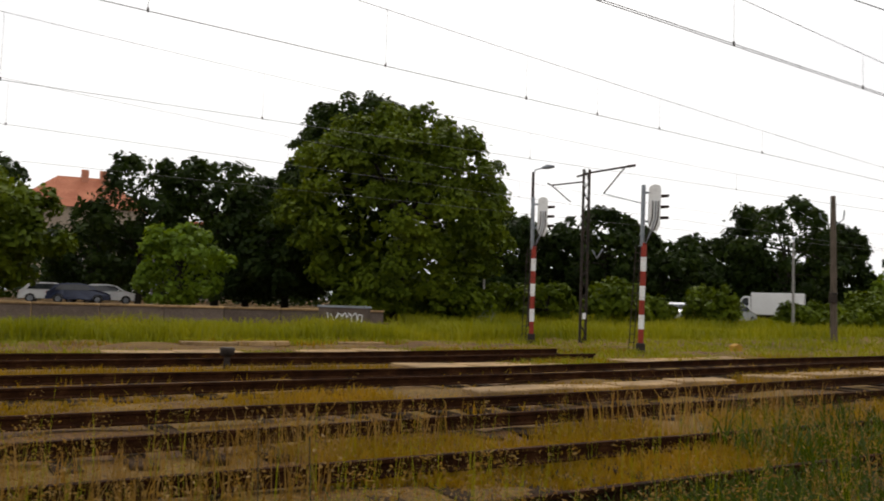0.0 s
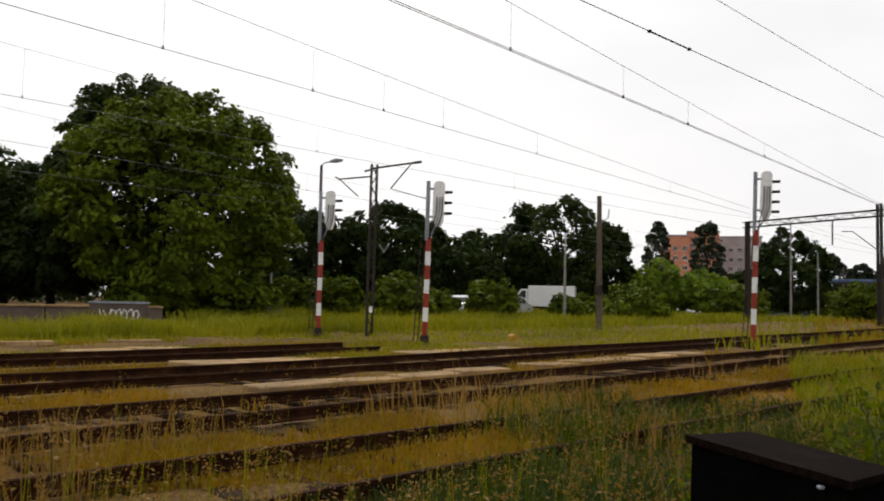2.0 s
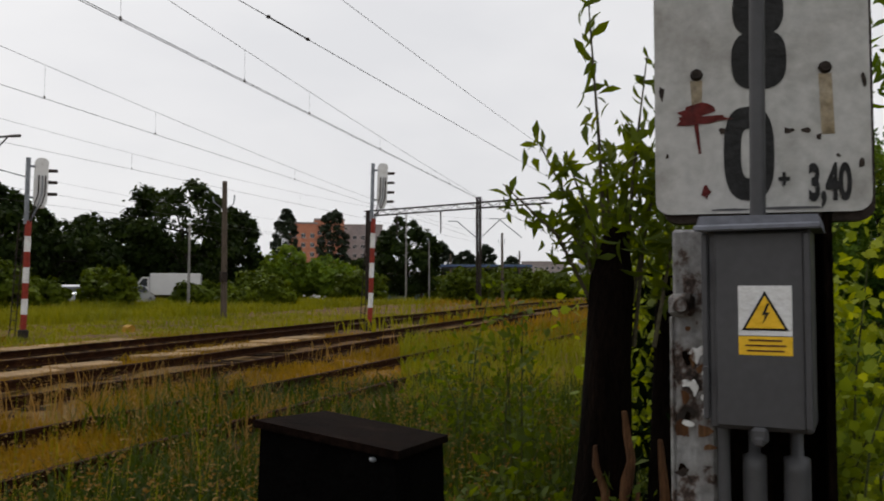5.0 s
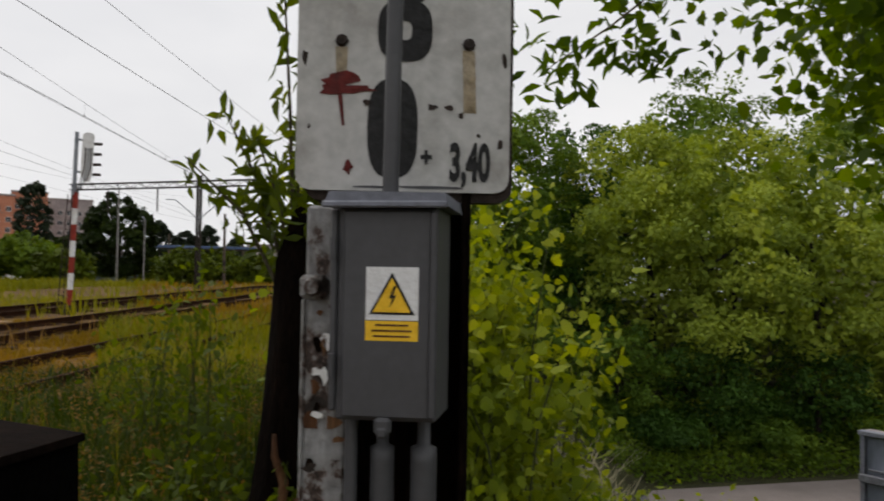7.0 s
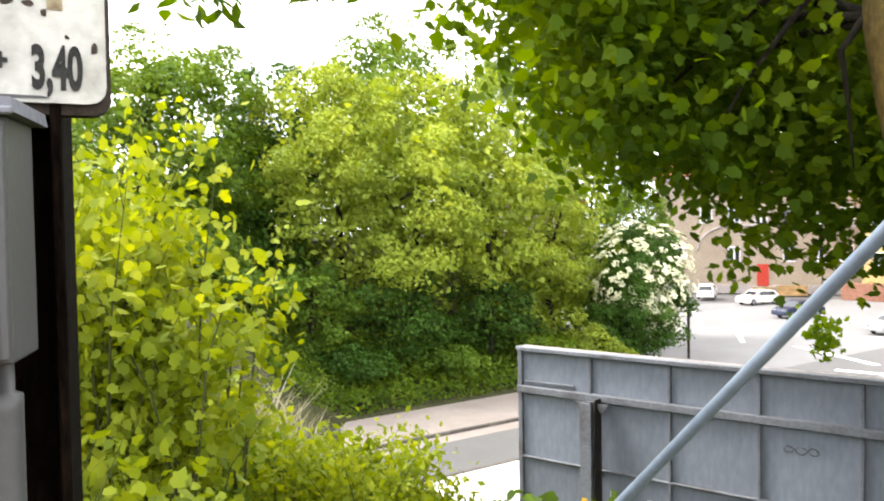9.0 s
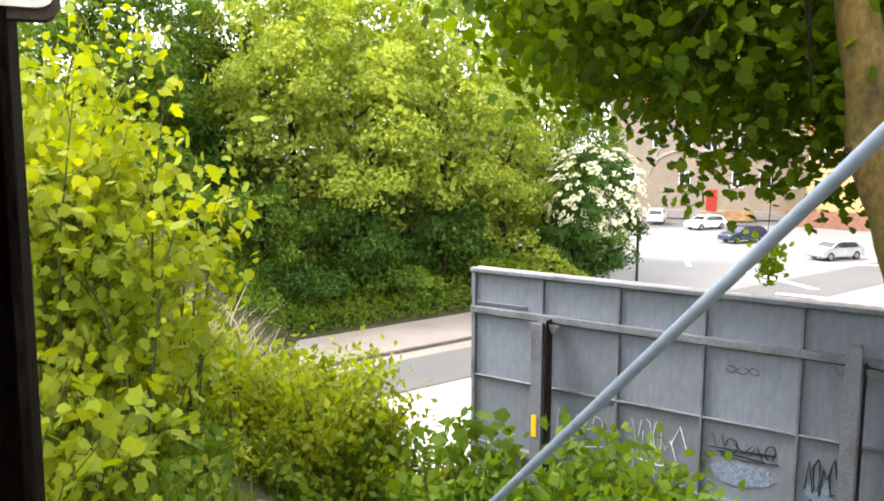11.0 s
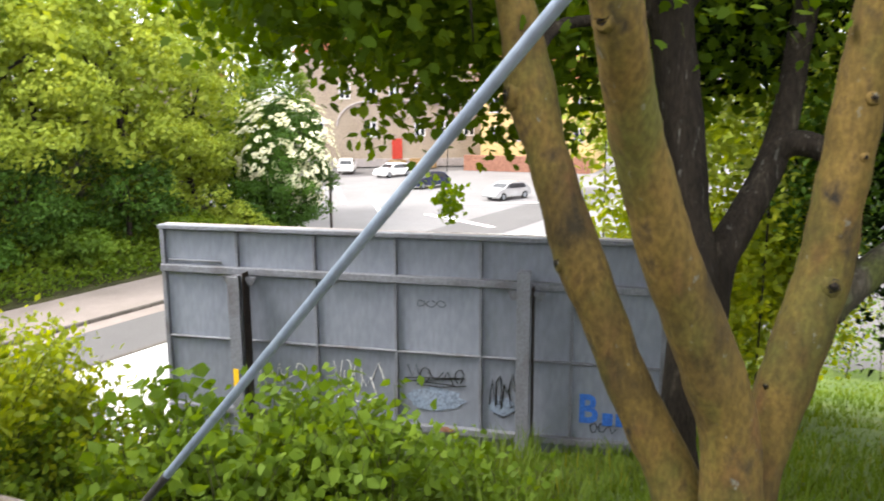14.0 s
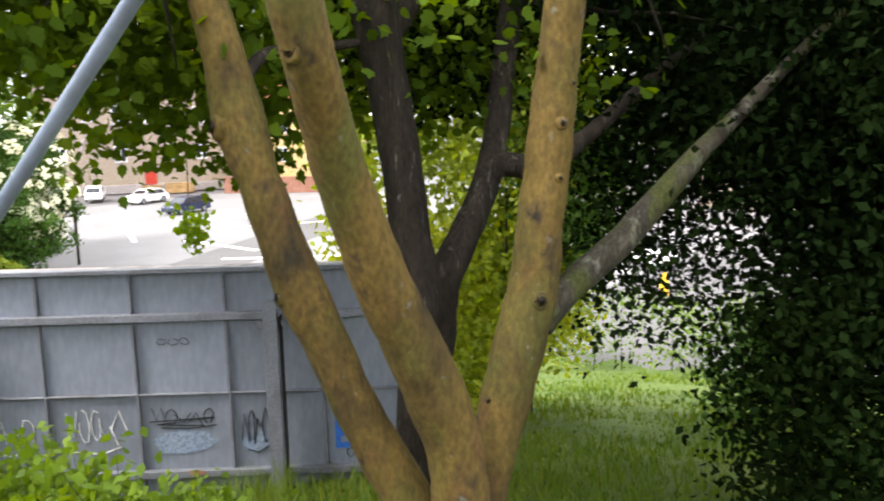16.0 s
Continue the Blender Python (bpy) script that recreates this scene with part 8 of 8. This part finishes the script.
grass_field("lawn_grass", 57, 30000, 118, 172, 3.5, 26, lambda x, y, n, s, u: n < -1, 0.13, 0.009, "grass_lawn", "bright mown grass on the slope", 0.5, grow=0.14)
grass_field("far_verge_grass", 58, 9000, 46, 64, 20, 120, lambda x, y, n, s, u: (n > -1) & (n < 30) & ~on_tracks(n), 0.35, 0.02, "grass_dry", "yellowed grass along the distant tracks", grow=0.035)


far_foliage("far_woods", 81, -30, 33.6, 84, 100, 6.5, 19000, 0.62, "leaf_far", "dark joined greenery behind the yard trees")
far_foliage("far_woods", 84, 33, 48, 100, 118, 4.4, 6000, 0.62, "leaf_big", "low green thicket beyond the yard")
for az, r, seed, tall in ((74.4, 8.6, 55, 0.95), (76.3, 8.2, 56, 0.85), (77.8, 7.9, 57, 0.75), (75.4, 9.6, 58, 0.9)):
    pale_tuft(az, r, seed, tall)
far_foliage("bank_woods", 82, 62, 99, 58, 66, 9.5, 20000, 0.46, "leaf_bankdark", "dark joined greenery high on the bank")
far_foliage("far_woods", 83, 46, 66, 180, 230, 3.8, 9000, 1.1, "leaf_far", "dark joined greenery along the distant tracks")


def tall_stalks():
    """A few high grass stalks with loose seed heads close by."""
    rng = np.random.default_rng(8)
    pr = random.Random(8)
    spots = [(-5.0, 3.6, 1.12), (-1.8, 3.3, 1.15), (-10, 3.2, 0.95), (2, 3.4, 0.9), (6, 3.0, 0.8), (9, 3.6, 0.85), (14, 3.2, 0.75), (19, 3.8, 0.85), (23, 3.3, 0.7), (-15, 2.9, 0.8), (28, 4.0, 0.8), (33, 4.2, 0.8), (11, 2.6, 0.62), (-7, 2.5, 0.6), (40, 4.4, 0.75), (45, 4.0, 0.8)]
    for az, r, h in spots:
        x, y, z = pol(az, r)
        top = thing("grass_stalk", pose(x, y, z), "tall dry grass stalk with a loose seed head", "grass stalk", "tall stalks of the verge")
        lx, ly = pr.uniform(-0.06, 0.06), pr.uniform(-0.06, 0.06)
        part("stalk", Geo().tube([(0, 0, -0.05), (lx * 0.4, ly * 0.4, h * 0.55), (lx, ly, h)], [0.004, 0.003, 0.002], 5), M["twig"], top)
        p = np.stack([rng.normal(lx, 0.025, 60), rng.normal(ly, 0.025, 60), rng.uniform(h - 0.25, h + 0.03, 60)], 1)
        v, f = leaf_arrays(rng, p, 0.022, 0.2, 0.5)
        tagged(part("seed_head", array_mesh("seed_head", v, f, M["straw"]), None, top), "loose seed head", kind="stuff")


tall_stalks()


def seed_grass():
    """Feathery brownish panicles over the rank grass of the verge."""
    rng = np.random.default_rng(91)
    base = scatter(rng, 850, -28, 58, 2.3, 10, lambda x, y, n, s, u: (n > 1.0) & (n < 7.5), 1.0)
    n, k = len(base), 22
    h = rng.uniform(0.45, 0.85, n)
    lean = rng.normal(0, 0.12, (n, 2))
    t = rng.uniform(0.62, 1.0, (n, k))
    off = rng.normal(0, 1, (n, k, 3)) * (0.045 * (1.25 - t) / 0.4)[..., None] * np.array([1, 1, 0.5])
    p = base[:, None] + np.stack([lean[:, :1] * t ** 2, lean[:, 1:] * t ** 2, h[:, None] * t], -1) + off
    v, f = leaf_arrays(rng, p.reshape(-1, 3), 0.026, 0.2, 0.45)
    tagged(part("seed_grass", array_mesh("seed_grass", v, f, M["straw"])), "feathery brownish seed heads over the verge grass", "grass", kind="stuff")
    sv, sf = blades(rng, np.repeat(base, 2, 0), np.repeat(h, 2) * 1.0, 0.005, 0.12)
    tagged(part("seed_grass", array_mesh("seed_grass", sv, sf, M["grass_mid"])), "thin stalks under the seed heads", "grass", kind="stuff")


seed_grass()


def dock_leaves():
    x, y, z = pol(-15.5, 2.3)
    top = thing("dock_plant", pose(x, y, z), "broad-leaved green weed beside the track", "weed")
    rng = np.random.default_rng(5)
    v, f = leaf_arrays(rng, rng.normal((0, 0, 0.62), (0.22, 0.18, 0.12), (46, 3)), 0.16, 0.55, 0.75, 0.5, True)
    part("leaves", array_mesh("leaves", v, f, M["leaf_near"]), None, top)
    for k in range(7):
        a = k * 0.9
        part("stem", Geo().tube([(0, 0, -0.05), (0.1 * math.cos(a), 0.1 * math.sin(a), 0.35), (0.22 * math.cos(a), 0.2 * math.sin(a), 0.62)], [0.008, 0.006, 0.003], 6), M["twig"], top)


dock_leaves()
